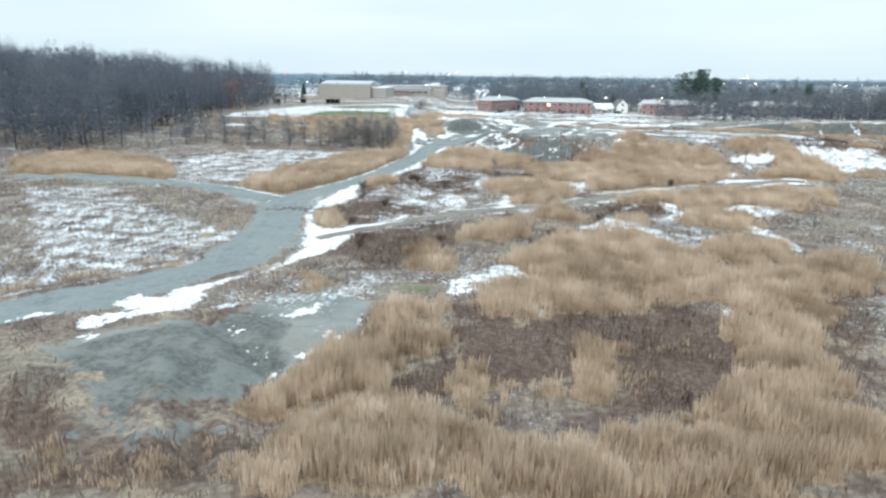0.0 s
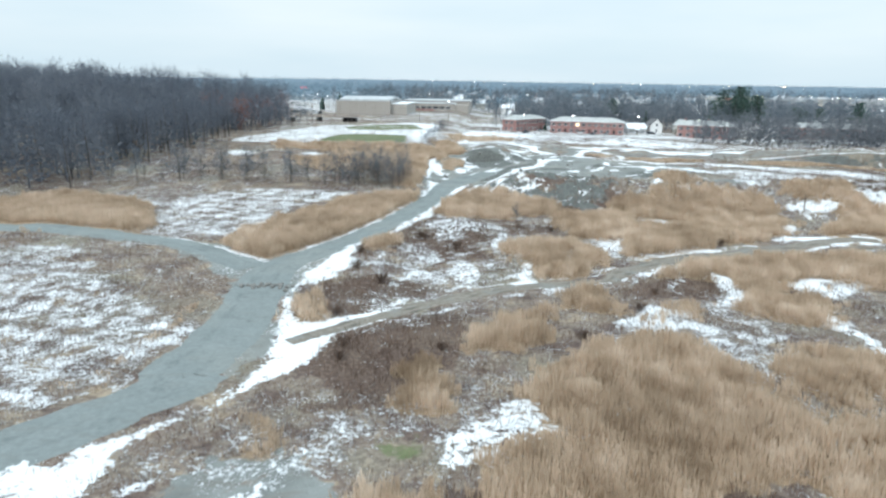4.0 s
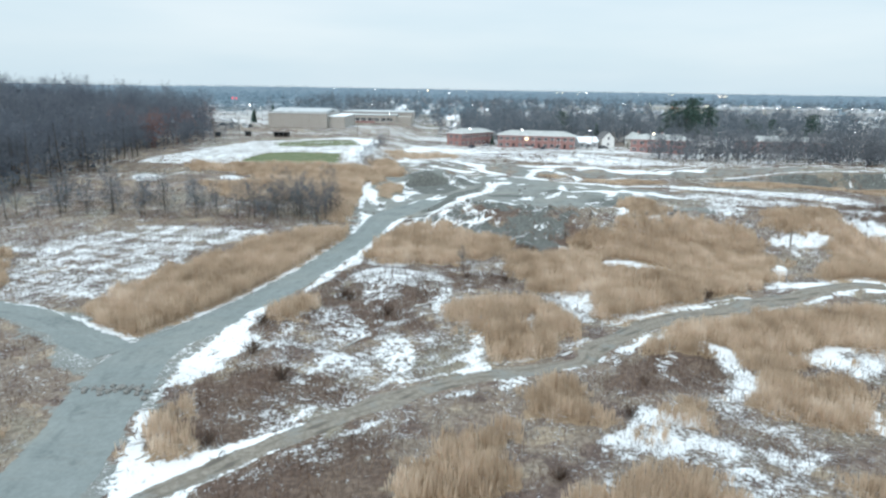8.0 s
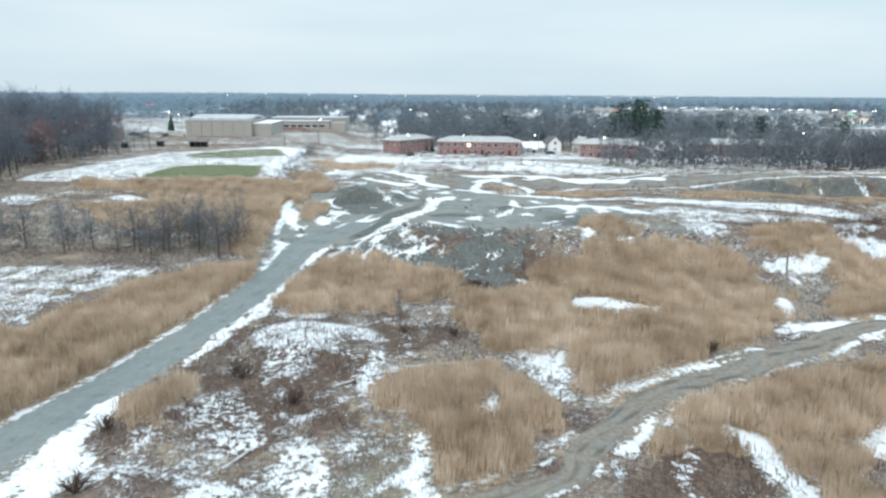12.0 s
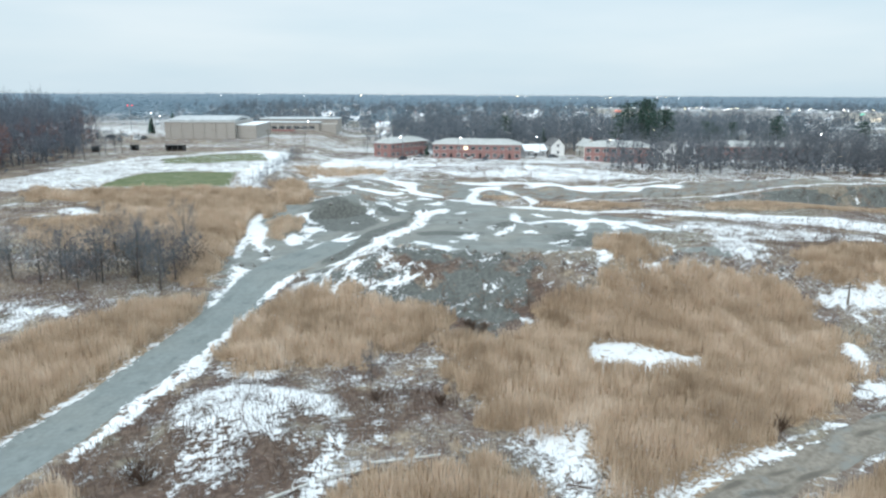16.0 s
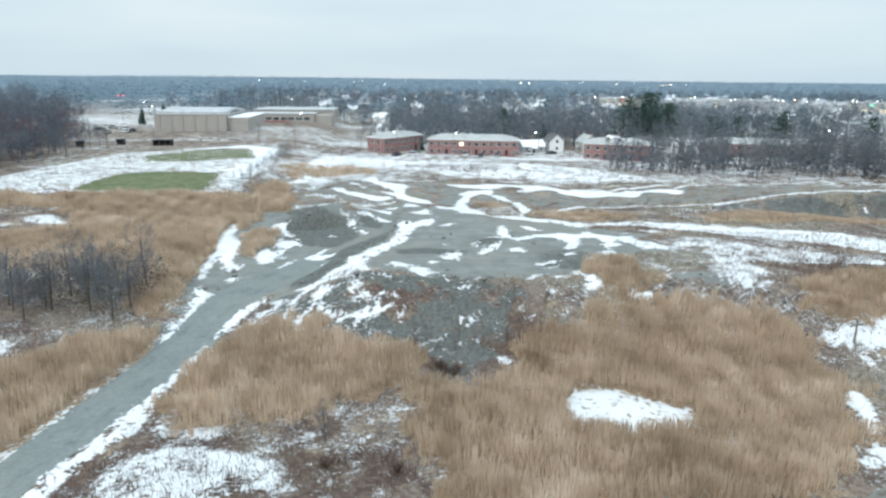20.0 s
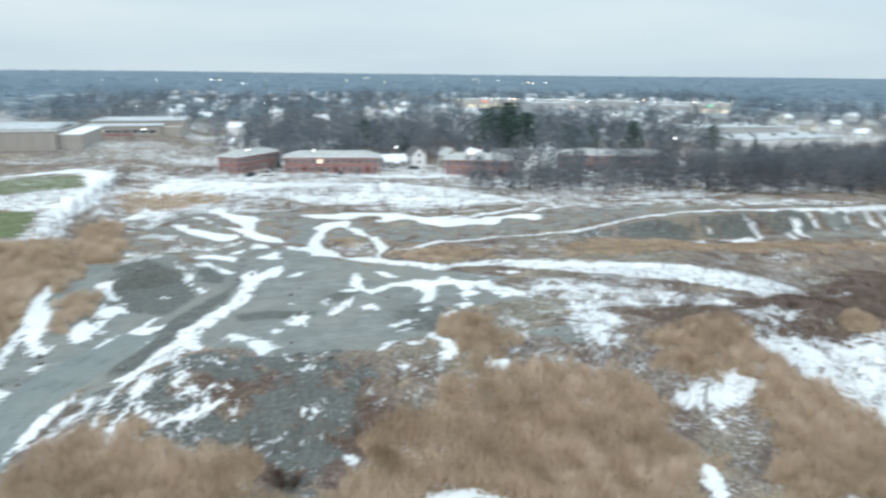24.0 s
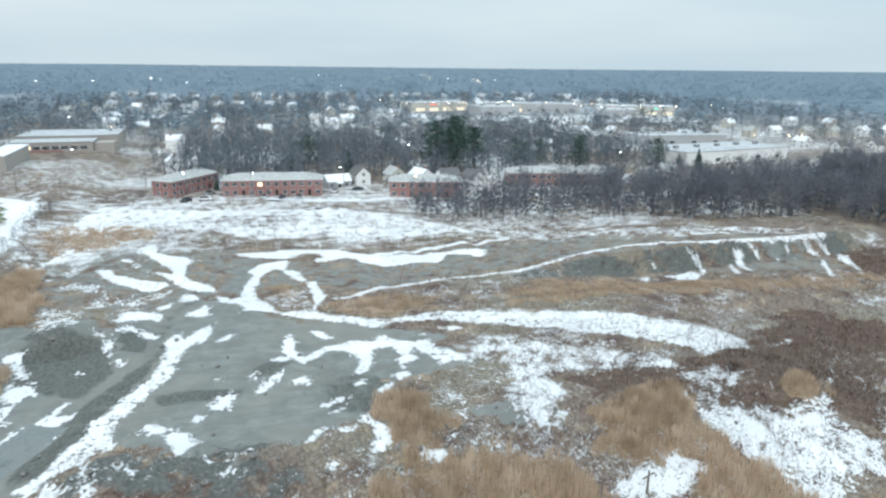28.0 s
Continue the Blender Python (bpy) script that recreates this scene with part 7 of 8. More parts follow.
def plant(template, spots, label, category, group, seed, sizes=(0.8, 1.2), first=True):
    """Sets the template at the first spot and copies at the others."""
    rng = np.random.RandomState(seed)
    for k, (x, y) in enumerate(spots):
        s = rng.uniform(*sizes)
        template_here = pose(x, y, at_ground(x, y), rng.uniform(-3, 3), rng.uniform(-3, 3), rng.uniform(0, 360))
        if first and k == 0:
            ob = template
            ob.matrix_basis = template_here
        else:
            ob = copy_thing(template, template_here)
        ob.scale = (s, s, s * rng.uniform(0.9, 1.1))
        tagged(ob, label, category, group)


def woodland(name, label, spots, kinds, material, seed, sizes=(0.8, 1.2), category="woods"):
    """Many far trees joined into one mesh."""
    rng = np.random.RandomState(seed)
    whole = Soup()
    spots = np.asarray(spots)
    gz = ground_height(spots[:, 0], spots[:, 1])
    for (x, y), z in zip(spots, gz):
        (tv, tf, tt), (cv, cf, ct) = kinds[rng.randint(len(kinds))]
        a, s = rng.uniform(0, 6.283), rng.uniform(*sizes)
        c, d = np.cos(a) * s, np.sin(a) * s
        shift = rng.uniform(-0.4, 0.4)
        for v, f, t in ((tv, tf, tt), (cv, cf, ct)):
            w = np.stack([v[:, 0] * c - v[:, 1] * d + x, v[:, 0] * d + v[:, 1] * c + y, v[:, 2] * s + z], -1)
            whole.add(w, f, np.clip(t + shift, 0, 1))
    v, f, t = whole.arrays()
    return tagged(new(name, mesh_of(name, v, f, material, t)), label, category, kind="stuff")


def scatter(n, x0, x1, y0, y1, seed, keep=None):
    rng = np.random.RandomState(seed)
    p = np.stack([rng.uniform(x0, x1, n), rng.uniform(y0, y1, n)], -1)
    return p if keep is None else p[keep(p[:, 0], p[:, 1], rng)]


TALL = [bare_tree(300 + k, 19.0, 14, 400, 0.15, 0.32, 0.1) for k in range(4)]
MIDDLE = [bare_tree(320 + k, 11.0, 9, 180, 0.14, 0.26, 0.10) for k in range(4)]
SMALL = [bare_tree(340 + k, 8.0, 16, 620, 0.04, 0.24, 0.05, False) for k in range(3)]
FAR = [bare_tree(360 + k, 13.0, 5, 96, 0.26, 0.33, 0.12) for k in range(4)]

# the wood on the rise west of the field
edge = scatter(64, -118, -90, 186, 295, 61, lambda x, y, r: (x < -97 + 0.0 * y) | (y < 194))
for k in range(3):
    plant(tree_template("woodland_tree", TALL[k], M_WOOD_HAZE), edge[k::3], "tall leafless grey tree at the edge of the wood", "tree", "wood edge trees", 62 + k, (0.72, 1.05))
woodland("wood_west", "dense leafless winter wood on a low rise", scatter(760, -290, -100, 184, 430, 64, lambda x, y, r: (x < -104) & (x + 0.25 * (y - 186) < -60)), TALL[1:], M_WOOD_HAZE, 65, (0.62, 1.12))
woodland("wood_tip", "low grey trees where the wood runs out beside the field", scatter(44, -114, -92, 296, 374, 165, lambda x, y, r: x + 0.12 * (374 - y) < -90), TALL[:3], M_WOOD_HAZE, 166, (0.4, 0.68))
low_wood = scatter(1100, -290, -98, 184, 430, 164, lambda x, y, r: x + 0.25 * (y - 186) < -62)
woodland("russet_trees", "reddish-brown leafless trees beside the playing field", scatter(26, -120, -100, 310, 390, 66), TALL[:2], M_TWIG_RED, 67, (0.55, 0.8))

# the row of small trees beyond the snowy meadow
row = [(-78 + 1.9 * k + 1.2 * np.sin(k * 5.1), 197.5 + 2.2 * np.sin(k * 3.3) + (2 if k % 3 else 5)) for k in range(0, 27, 3)] + [(-77 + 2.3 * k + 1.0 * np.sin(k * 3.7), 202.5 + 2.0 * np.sin(k * 2.3)) for k in range(0, 20, 4)]
knot = [(-36 + 2.6 * k + 0.8 * np.sin(k * 2.9), 200.5 + 3.0 * np.sin(k * 4.7)) for k in range(7)] + [(-31 + 3.4 * k, 206 + np.sin(k * 3.0)) for k in range(4)]
for k in range(3):
    plant(tree_template("small_tree", SMALL[k], M_TWIG_HAZE), row[k::3], "slender leafless tree in a row beyond the meadow", "tree", "tree row", 70 + k, (0.95, 1.4))
    plant(tree_template("bushy_tree", SMALL[k], M_TWIG_HAZE), knot[k::3], "dark many-stemmed bare tree in a thicket", "tree", "thicket", 75 + k, (0.95, 1.3))
old_row = [(-106 + 3.6 * k + 1.5 * np.sin(k * 4.0), 198 + 4.0 * np.sin(k * 2.7)) for k in range(9)]
plant(tree_template("roadside_tree", MIDDLE[1], M_TWIG_HAZE), old_row, "slim leafless tree at the end of the tree row", "tree", "tree row", 78, (0.75, 1.15))
plant(tree_template("lone_tree", SMALL[0], M_TWIG), [(7.5, 168.5)], "small lone leafless tree on a snowy knoll", "tree", "", 79, (0.55, 0.6))
plant(tree_template("lone_sapling", SMALL[1], M_TWIG), [(57, 121), (62, 95), (134, 262)], "thin leafless sapling among the reeds", "tree", "saplings", 80, (0.5, 0.75))

# the wood behind the spoil bank, the town's trees, and the far country
woodland("wood_east", "grey leafless wood behind the spoil bank", scatter(1750, 82, 420, 270, 385, 81, lambda x, y, r: (y > 321 - 0.12 * (x - 90) - 0.0014 * (x - 90) ** 2) & (y < 338 + 0.12 * x + r.uniform(-12, 12, len(x))) & ((x > 118) | (y < 346)) & ((x > 170) | (r.uniform(0, 1, len(x)) < 0.8))), MIDDLE, M_TWIG, 82, (0.85, 1.35))
woodland("town_trees", "bare trees among the houses of the town", scatter(3600, -140, 520, 394, 900, 83, lambda x, y, r: (r.uniform(0, 1, len(x)) < 0.5 + 0.45 * waves(x, y, 120, 84)) & ~((x < -5) & (y < 520)) & (np.hypot(x - 275, y - 430) > 62) & ~((x > 175) & (x < 420) & (y > 600) & (y < 760))), FAR, M_TWIG_HAZE, 85, (0.75, 1.3))
woodland("hill_trees", "leafless trees on the slope behind the apartment houses", scatter(900, 10, 235, 402, 530, 86, lambda x, y, r: r.uniform(0, 1, len(x)) < 0.75 - 0.25 * waves(x, y, 45, 87)), FAR, M_TWIG_HAZE, 88, (0.8, 1.3))
def crowns(name, label, x, y, tall, wide, tris, size, material, seed, flat=0.6):
    """Far-off crowns, each a loose cluster of small twig clumps."""
    rng = np.random.RandomState(seed)
    n = len(x)
    s = rng.uniform(0.7, 1.25, n)
    c = np.empty((n, tris, 3))
    c[..., 0] = x[:, None] + rng.normal(0, wide * 0.3, (n, tris)) * s[:, None]
    c[..., 1] = y[:, None] + rng.normal(0, wide * 0.3, (n, tris)) * s[:, None]
    c[..., 2] = ground_height(x, y)[:, None] + tall * s[:, None] * np.clip(rng.normal(0.5, 0.22, (n, tris)), 0.08, 1)
    v = c[:, :, None, :] + rng.normal(0, 1, (n, tris, 3, 3)) * size * (1.35 - flat, 1.35 - flat, flat)
    tone = np.clip(rng.uniform(0.15, 0.85, n)[:, None, None] + rng.normal(0, 0.12, (n, tris, 1)) + np.zeros((1, 1, 3)), 0, 1)
    return tagged(new(name, mesh_of(name, v.reshape(-1, 3), np.arange(n * tris * 3).reshape(-1, 3), material, tone.ravel())), label, "woods", kind="stuff")


crowns("wood_undergrowth", "thick bare understorey of the winter wood", low_wood[:, 0], low_wood[:, 1], 12.0, 8.0, 46, 0.7, M_WOOD_HAZE, 189)
wood = scatter(1750, 82, 420, 270, 385, 81, lambda x, y, r: (y > 322 - 0.12 * (x - 90) - 0.0014 * (x - 90) ** 2) & (y < 338 + 0.12 * x))
crowns("undergrowth", "tangled bare undergrowth between the trees of the wood", wood[:, 0], wood[:, 1], 7.0, 6.0, 22, 0.7, M_TWIG, 89)
row_brush = np.array([(x + 0.9 * u, y + v) for x, y in row for u, v in ((0, 0), (2.5, 1.5))] + [(x + u, y + v) for x, y in knot for u, v in ((-1.0, -0.8), (0.9, 1.2), (0.2, 3.0))])
crowns("thicket_brush", "fine bare brush between the small trees", row_brush[:, 0], row_brush[:, 1] + 0.8, 6.4, 4.4, 230, 0.15, M_THICKET, 289)
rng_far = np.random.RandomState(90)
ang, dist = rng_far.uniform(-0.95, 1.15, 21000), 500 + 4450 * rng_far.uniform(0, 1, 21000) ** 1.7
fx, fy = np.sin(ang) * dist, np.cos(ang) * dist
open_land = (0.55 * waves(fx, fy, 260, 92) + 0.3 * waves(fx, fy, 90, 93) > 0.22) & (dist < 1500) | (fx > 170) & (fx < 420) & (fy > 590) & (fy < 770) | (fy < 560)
# these crowns carry the haze in their blue colour
crowns("hazed_far_woods", "bare woods reaching towards the horizon, coloured blue for haze", fx[~open_land], fy[~open_land], 11.0, 11.0, 15, 1.6, M_FAR_HAZE, 91, 0.22)

PINE = [broad_pine(400 + k, 16.0, 17, 70) for k in range(2)]
for k, spots in enumerate(([(126, 429), (131, 435), (138, 428), (122, 437), (129, 422), (134, 443), (141, 438), (118, 430)], [(158, 425), (164, 430), (161, 436), (170, 428), (182, 409), (60, 446), (64, 442), (222, 408)])):
    plant(tree_template("pine_tree", PINE[k], M_PINE), spots, "broad dark green pine among bare trees", "tree", "pines", 95 + k, (1.05, 1.4) if k == 0 else (0.7, 1.1))
SPRUCE = pine_arrays(401, 13.0, 16, 26, 1.0, 0.45)
plant(tree_template("spruce_tree", SPRUCE, M_PINE), [(79, 424), (230, 402), (238, 398), (-97, 458), (56, 440), (-110, 466)], "dense dark green spruce", "tree", "spruces", 98, (0.6, 0.85))

# ---- buildings ----
def window_meshes(w, h, lit):
    bm = bmesh.new()
    for x0, x1, z0, z1 in ((-w / 2 - 0.08, -w / 2, -0.1, h + 0.08), (w / 2, w / 2 + 0.08, -0.1, h + 0.08), (-w / 2, w / 2, h, h + 0.08), (-w / 2, w / 2, -0.1, 0), (-w / 2, w / 2, h / 2 - 0.03, h / 2 + 0.03)):
        block(bm, x0, x1, -0.07, 0.03, z0, z1)
    frame_me = bpy.data.meshes.new("window")
    bm.to_mesh(frame_me)
    bm.free()
    frame_me.materials.append(M_WHITE)
    bm = block(bmesh.new(), -w / 2, w / 2, -0.03, 0.01, 0, h)
    pane_me = bpy.data.meshes.new("pane")
    bm.to_mesh(pane_me)
    bm.free()
    pane_me.materials.append(M_LIT if lit else M_GLASS)
    return frame_me, pane_me


WIN = {(kind, lit): window_meshes(w, h, lit) for kind, w, h in (("house", 1.1, 1.4), ("flat", 1.6, 1.3), ("wide", 3.2, 1.6)) for lit in (False, True)}


def window(parent, kind, m, lit=False):
    frame_me, pane_me = WIN[kind, lit]
    ob = piece("window", frame_me, parent, m, "lit window in a white frame" if lit else "")
    piece("pane", pane_me, ob)


def door(parent, m, material, w=1.0, h=2.1):
    ob = part("door", block(bmesh.new(), -w / 2, w / 2, -0.06, 0.03, 0, h, 0.01), material, parent)
    ob.matrix_basis = m
    part("door_knob", rod(bmesh.new(), (w * 0.36, -0.14, 1.0), (w * 0.36, -0.04, 1.0), 0.04, 0.04), M_METAL, ob)


def apartment(x, y, turn, long, deep, seed, label):
    rng = random.Random(seed)
    ob = thing("apartment_house", x, y, at_ground(x, y, 0.3), turn)
    tagged(ob, label, "building", "brick apartment houses")
    part("wall", block(bmesh.new(), 0, long, 0, deep, -0.8, 6.1), M_BRICK, ob)
    part("roof", hipped(bmesh.new(), 0, long, 0, deep, 6.1, 1.9, 0.6), M_SHINGLE, ob, "pale grey shingle roof dusted with snow")
    part("fascia", block(bmesh.new(), -0.62, long + 0.62, -0.64, deep + 0.64, 5.85, 6.08), M_WHITE, ob)
    for k in range(3):
        cx = long * (0.22 + 0.28 * k)
        part("vent_stack", rod(bmesh.new(), (cx, deep * 0.62, 7.0), (cx, deep * 0.62, 8.4), 0.14, 0.14), M_METAL, ob)
    n = int(long / 2.9)
    for k in range(n):
        cx = (k + 0.5) * long / n
        for z in (0.9, 3.8):
            stair = k % 4 == 2 and z < 1
            if stair:
                door(ob, pose(cx, -0.02, 0.25), M_DARK)
            else:
                window(ob, "flat", pose(cx, -0.02, z), rng.random() < 0.02)
            if k % 2 == 0:
                window(ob, "flat", pose(cx, deep + 0.02, z, 0, 0, 180), rng.random() < 0.03)
    for z in (0.9, 3.8):
        for u in (0.3, 0.7):
            window(ob, "flat", pose(-0.02, deep * u, z, 0, 0, -90))
            window(ob, "flat", pose(long + 0.02, deep * u, z, 0, 0, 90))
    return ob


apartment(26.1, 385.5, -9, 35, 10, 1, "two-storey red brick apartment house with a pale snowy roof")
apartment(9.0, 386.5, 51, 25, 8.5, 2, "two-storey red brick apartment house set at an angle")
apartment(83, 367, -16, 25, 9.5, 3, "red brick apartment house half hidden by bare trees")
apartment(134, 379, -14, 44, 10, 4, "long brick apartment house with a snow-covered roof behind the wood")


def house_template(name, wall_material, roof_material, long, deep, eaves, rise, seed, chimney, plain=False):
    rng = random.Random(seed)
    ob = new(name)
    bm = block(bmesh.new(), -long / 2, long / 2, -deep / 2, deep / 2, -0.7, eaves)
    for s in (-1, 1):
        tri = [bm.verts.new(c) for c in ((s * long / 2, -deep / 2, eaves), (s * long / 2, deep / 2, eaves), (s * long / 2, 0, eaves + rise))]
        inner = [bm.verts.new(v.co - Vector((s * 0.3, 0, 0))) for v in tri]
        for f in (tri, inner[::-1], (tri[0], tri[2], inner[2], inner[0]), (tri[2], tri[1], inner[1], inner[2])):
            bm.faces.new(f)
    bmesh.ops.recalc_face_normals(bm, faces=bm.faces)
    part("wall", bm, wall_material, ob)
    part("roof", gable(bmesh.new(), -long / 2, long / 2, -deep / 2, deep / 2, eaves + 0.2, rise, 0.45), roof_material, ob)
    if chimney:
        part("chimney", block(bmesh.new(), long * 0.2, long * 0.2 + 0.8, 0.3, 1.1, eaves, eaves + rise + 1.0), M_BRICK, ob, "red brick chimney")
    if plain:
        window(ob, "house", pose(0, -deep / 2 - 0.02, 1.0))
        return ob
    part("porch", gable(bmesh.new(), -1.4, 1.4, -deep / 2 - 1.6, -deep / 2, 2.5, 0.7, 0.1), roof_material, ob)
    door(ob, pose(0, -deep / 2 - 0.02, 0.1), M_DARK)
    for x in (-long * 0.32, long * 0.32):
        for z in (0.9,) if eaves < 4 else (0.9, 3.5):
            window(ob, "house", pose(x, -deep / 2 - 0.02, z), rng.random() < 0.2)
            window(ob, "house", pose(x, deep / 2 + 0.02, z, 0, 0, 180))
    for s in (-1, 1):
        window(ob, "house", pose(s * (long / 2 + 0.02), 0, 0.9, 0, 0, 90 * s), rng.random() < 0.2)
        window(ob, "house", pose(s * (long / 2 + 0.02), 0, eaves * 0.72 + 0.6, 0, 0, 90 * s))
    return ob


HOUSES = [
    (house_template("house", M_WHITE, M_ROOF_SNOW, 10, 7.5, 5.2, 2.9, 11, True), "white two-storey house with a snow-covered roof"),
    (house_template("house", M_GREY, M_ROOF_SNOW, 11, 8, 3.2, 2.6, 12, False), "grey single-storey house with a snow-covered roof"),
    (house_template("house", M_CREAM, M_SHINGLE, 9, 7.5, 5.0, 3.1, 13, True), "cream house with a grey roof dusted with snow"),
    (house_template("house", M_WHITE, M_ROOF_DARK, 9.5, 7, 5.0, 3.2, 14, False), "white gabled house with a dark roof"),
]
PLAIN = [
    (house_template("house", M_WHITE, M_ROOF_SNOW, 10, 7.5, 5.2, 2.9, 21, True, True), "white house with a snow-covered roof, far across town"),
    (house_template("house", M_GREY, M_SHINGLE, 11, 8, 4.2, 2.6, 22, False, True), "grey house with a snow-dusted roof, far across town"),
    (house_template("house", M_CREAM, M_ROOF_SNOW, 9, 7.5, 5.0, 3.1, 23, True, True), "cream house with a snowy roof, far across town"),
    (house_template("house", M_GREY, M_ROOF_DARK, 9.5, 7, 5.0, 3.2, 24, False, True), "grey gabled house with a dark roof, far across town"),
]
spots = [(69, 397, 10), (79, 401, -80), (92, 396, -80), (101, 389, -75), (111, 386, 12), (120, 381, -75), (191, 371, 15), (206, 376, -70)]
rng_h = np.random.RandomState(500)
for street in range(15):
    y0, bend = 448 + 41 * street, rng_h.uniform(-0.25, 0.05)
    for k in range(26):
        hx = -80 + 22.0 * k + rng_h.uniform(-4, 4)
        hy = y0 + bend * hx + rng_h.uniform(-4, 4)
        mall_ground = (hx > 175) & (hy > 590) & (hy < 770)
        if hx < 5 and hy < 600 or np.hypot(hx - 275, hy - 440) < 75 or mall_ground or rng_h.rand() < 0.3 or 15 < hx < 180 and hy < 515:
            continue
        spots.append((hx, hy, rng_h.choice((0, 90, 180, 270)) + rng_h.uniform(-12, 12)))
used = set()
for hx, hy, turn in spots:
    k = rng_h.randint(4)
    k += 4 * (hy > 520)
    template, label = (HOUSES + PLAIN)[k]
    m = pose(hx, hy, at_ground(hx, hy), 0, 0, turn)
    if k in used:
        ob = copy_thing(template, m)
    else:
        ob, template.matrix_basis = template, m
        used.add(k)
    ob.scale = (0.86, 0.86, 0.86)
    tagged(ob, label, "house", "town houses")


def school():
    """The tan school with its tall hall and low wings."""
    z = at_ground(-72, 433, 0.2)
    ob = tagged(thing("school_building", -92.5, 431, z), "large tan brick school hall with a pale flat roof", "building")
    part("hall_wall", block(bmesh.new(), 0, 31, 0, 44, -2, 7.6), M_TAN, ob)
    part("parapet", block(bmesh.new(), -0.25, 31.25, -0.25, 44.25, 7.6, 7.95), M_CONCRETE, ob)
    part("upper_roof", gable(bmesh.new(), 1.5, 29.5, 5, 40, 8.8, 1.3, 0.8, 1.2), M_ROOF_GREY, ob, "pale grey raised roof")
    for k in range(6):
        part("pilaster", block(bmesh.new(), 5 * k + 2, 5 * k + 2.45, -0.32, 0.02, -1, 7.5), M_TAN, ob)
    part("lower_block", block(bmesh.new(), 31.02, 40, 3, 43, -2, 6.2), M_TAN, ob)
    part("lower_roof", block(bmesh.new(), 31.3, 40.3, 2.8, 43.2, 6.2, 6.55), M_ROOF_SNOW, ob)
    wing = tagged(thing("school_wing", -65, 494, at_ground(-50, 496, 0.2)), "low brown and tan school wing with snowy flat roofs", "building")
    part("wing_wall", block(bmesh.new(), 0, 35, 0, 16, -2, 4.6), M_TAN, wing)
    part("wing_roof", block(bmesh.new(), -0.4, 35.4, -0.4, 16.4, 4.6, 5.0), M_ROOF_GREY, wing)
    part("rear_wall", block(bmesh.new(), 0, 44, 17, 48, -2, 6.0), M_TAN, wing)
    part("rear_roof", block(bmesh.new(), -0.4, 44.4, 16.6, 48.4, 6.0, 6.4), M_ROOF_GREY, wing)
    part("annex", block(bmesh.new(), 35.02, 44, 2, 12, -2, 4.0), M_TAN, wing)
    part("brick_band", block(bmesh.new(), 0, 22, -0.06, -0.02, 0.2, 1.3), M_BRICK, wing, "red brick band under the windows")
    for k in range(8):
        window(wing, "wide", pose(3 + 4 * k, -0.03, 1.4), k == 1)


school()


def flat_store(x, y, turn, long, deep, high, wall_material, label, front=None, name="store"):
    ob = tagged(thing(name, x, y, at_ground(x, y, 0.3), turn), label, "building")
    part("wall", block(bmesh.new(), 0, long, 0, deep, -1.5, high), wall_material, ob)
    part("roof", block(bmesh.new(), -0.3, long + 0.3, -0.3, deep + 0.3, high, high + 0.5), M_ROOF_GREY, ob, "flat roof dusted with snow")
    for k in range(int(long / 14)):
        part("roof_unit", block(bmesh.new(), 6 + 14 * k, 8.4 + 14 * k, deep * 0.5, deep * 0.5 + 2, high + 0.5, high + 1.9, 0.1), M_METAL, ob)
    n = max(2, int(long / 12))
    for k in range(n):
        if front:
            part("shopfront", block(bmesh.new(), k * long / n + 2.5, (k + 1) * long / n - 2.5, -0.16, -0.02, 0.4, 3.2), M_FRONT_LIT, ob, "lit shop window")
        else:
            window(ob, "wide", pose((k + 0.5) * long / n, -0.03, 1.6))
    if front:
        part("sign_band", block(bmesh.new(), long * 0.3, long * 0.42, -0.3, -0.04, high - 1.9, high - 0.7), front, ob, "lit sign band")
    return ob


flat_store(240, 410, 8, 70, 28, 6.5, M_WHITE, "long white warehouse with a snow-covered flat roof", name="warehouse")
flat_store(262, 484, -8, 56, 22, 6, M_GREY, "grey commercial hall with a snowy roof", name="warehouse")
for sx, sy, turn, long, front in ((196, 738, 8, 54, M_SIGN_RED), (258, 722, -14, 36, M_SIGN_RED), (290, 712, -22, 50, None), (345, 676, -24, 36, M_SIGN_RED), (382, 660, -26, 26, M_SIGN_GREEN), (318, 628, -24, 30, None), (235, 672, 0, 34, None)):
    flat_store(sx, sy, turn, long, 30, 7.5, M_CREAM if front else M_GREY, "low shopping centre hall with lit shopfronts at dusk" if front else "low flat-roofed shop building with a snowy roof", front)


# ---- the playing field ----
def dugout(x, y, turn, long):
    ob = tagged(thing("dugout", x, y, at_ground(x, y, 0.05), turn), "dark open-fronted shelter beside the playing field", "shelter", "field shelters")
    part("back_wall", block(bmesh.new(), 0, long, 2.2, 2.4, 0, 2.0), M_DARK, ob)
    part("roof", block(bmesh.new(), -0.3, long + 0.3, -0.4, 2.7, 2.0, 2.2), M_DARK, ob)
    for s in (0, long - 0.2):
        part("side_wall", block(bmesh.new(), s, s + 0.2, 0.1, 2.2, 0, 2.0), M_DARK, ob)
    for k in range(4):
        part("post", rod(bmesh.new(), (0.3 + k * (long - 0.6) / 3, 0, 0), (0.3 + k * (long - 0.6) / 3, 0, 2.0), 0.06, 0.06), M_METAL, ob)
    part("bench", block(bmesh.new(), 0.4, long - 0.4, 1.5, 1.95, 0.4, 0.48), M_WOOD, ob)


dugout(-77, 380, 0, 7)
dugout(-91, 382.5, 4, 2.6)
dugout(-102, 374, 20, 2.6)


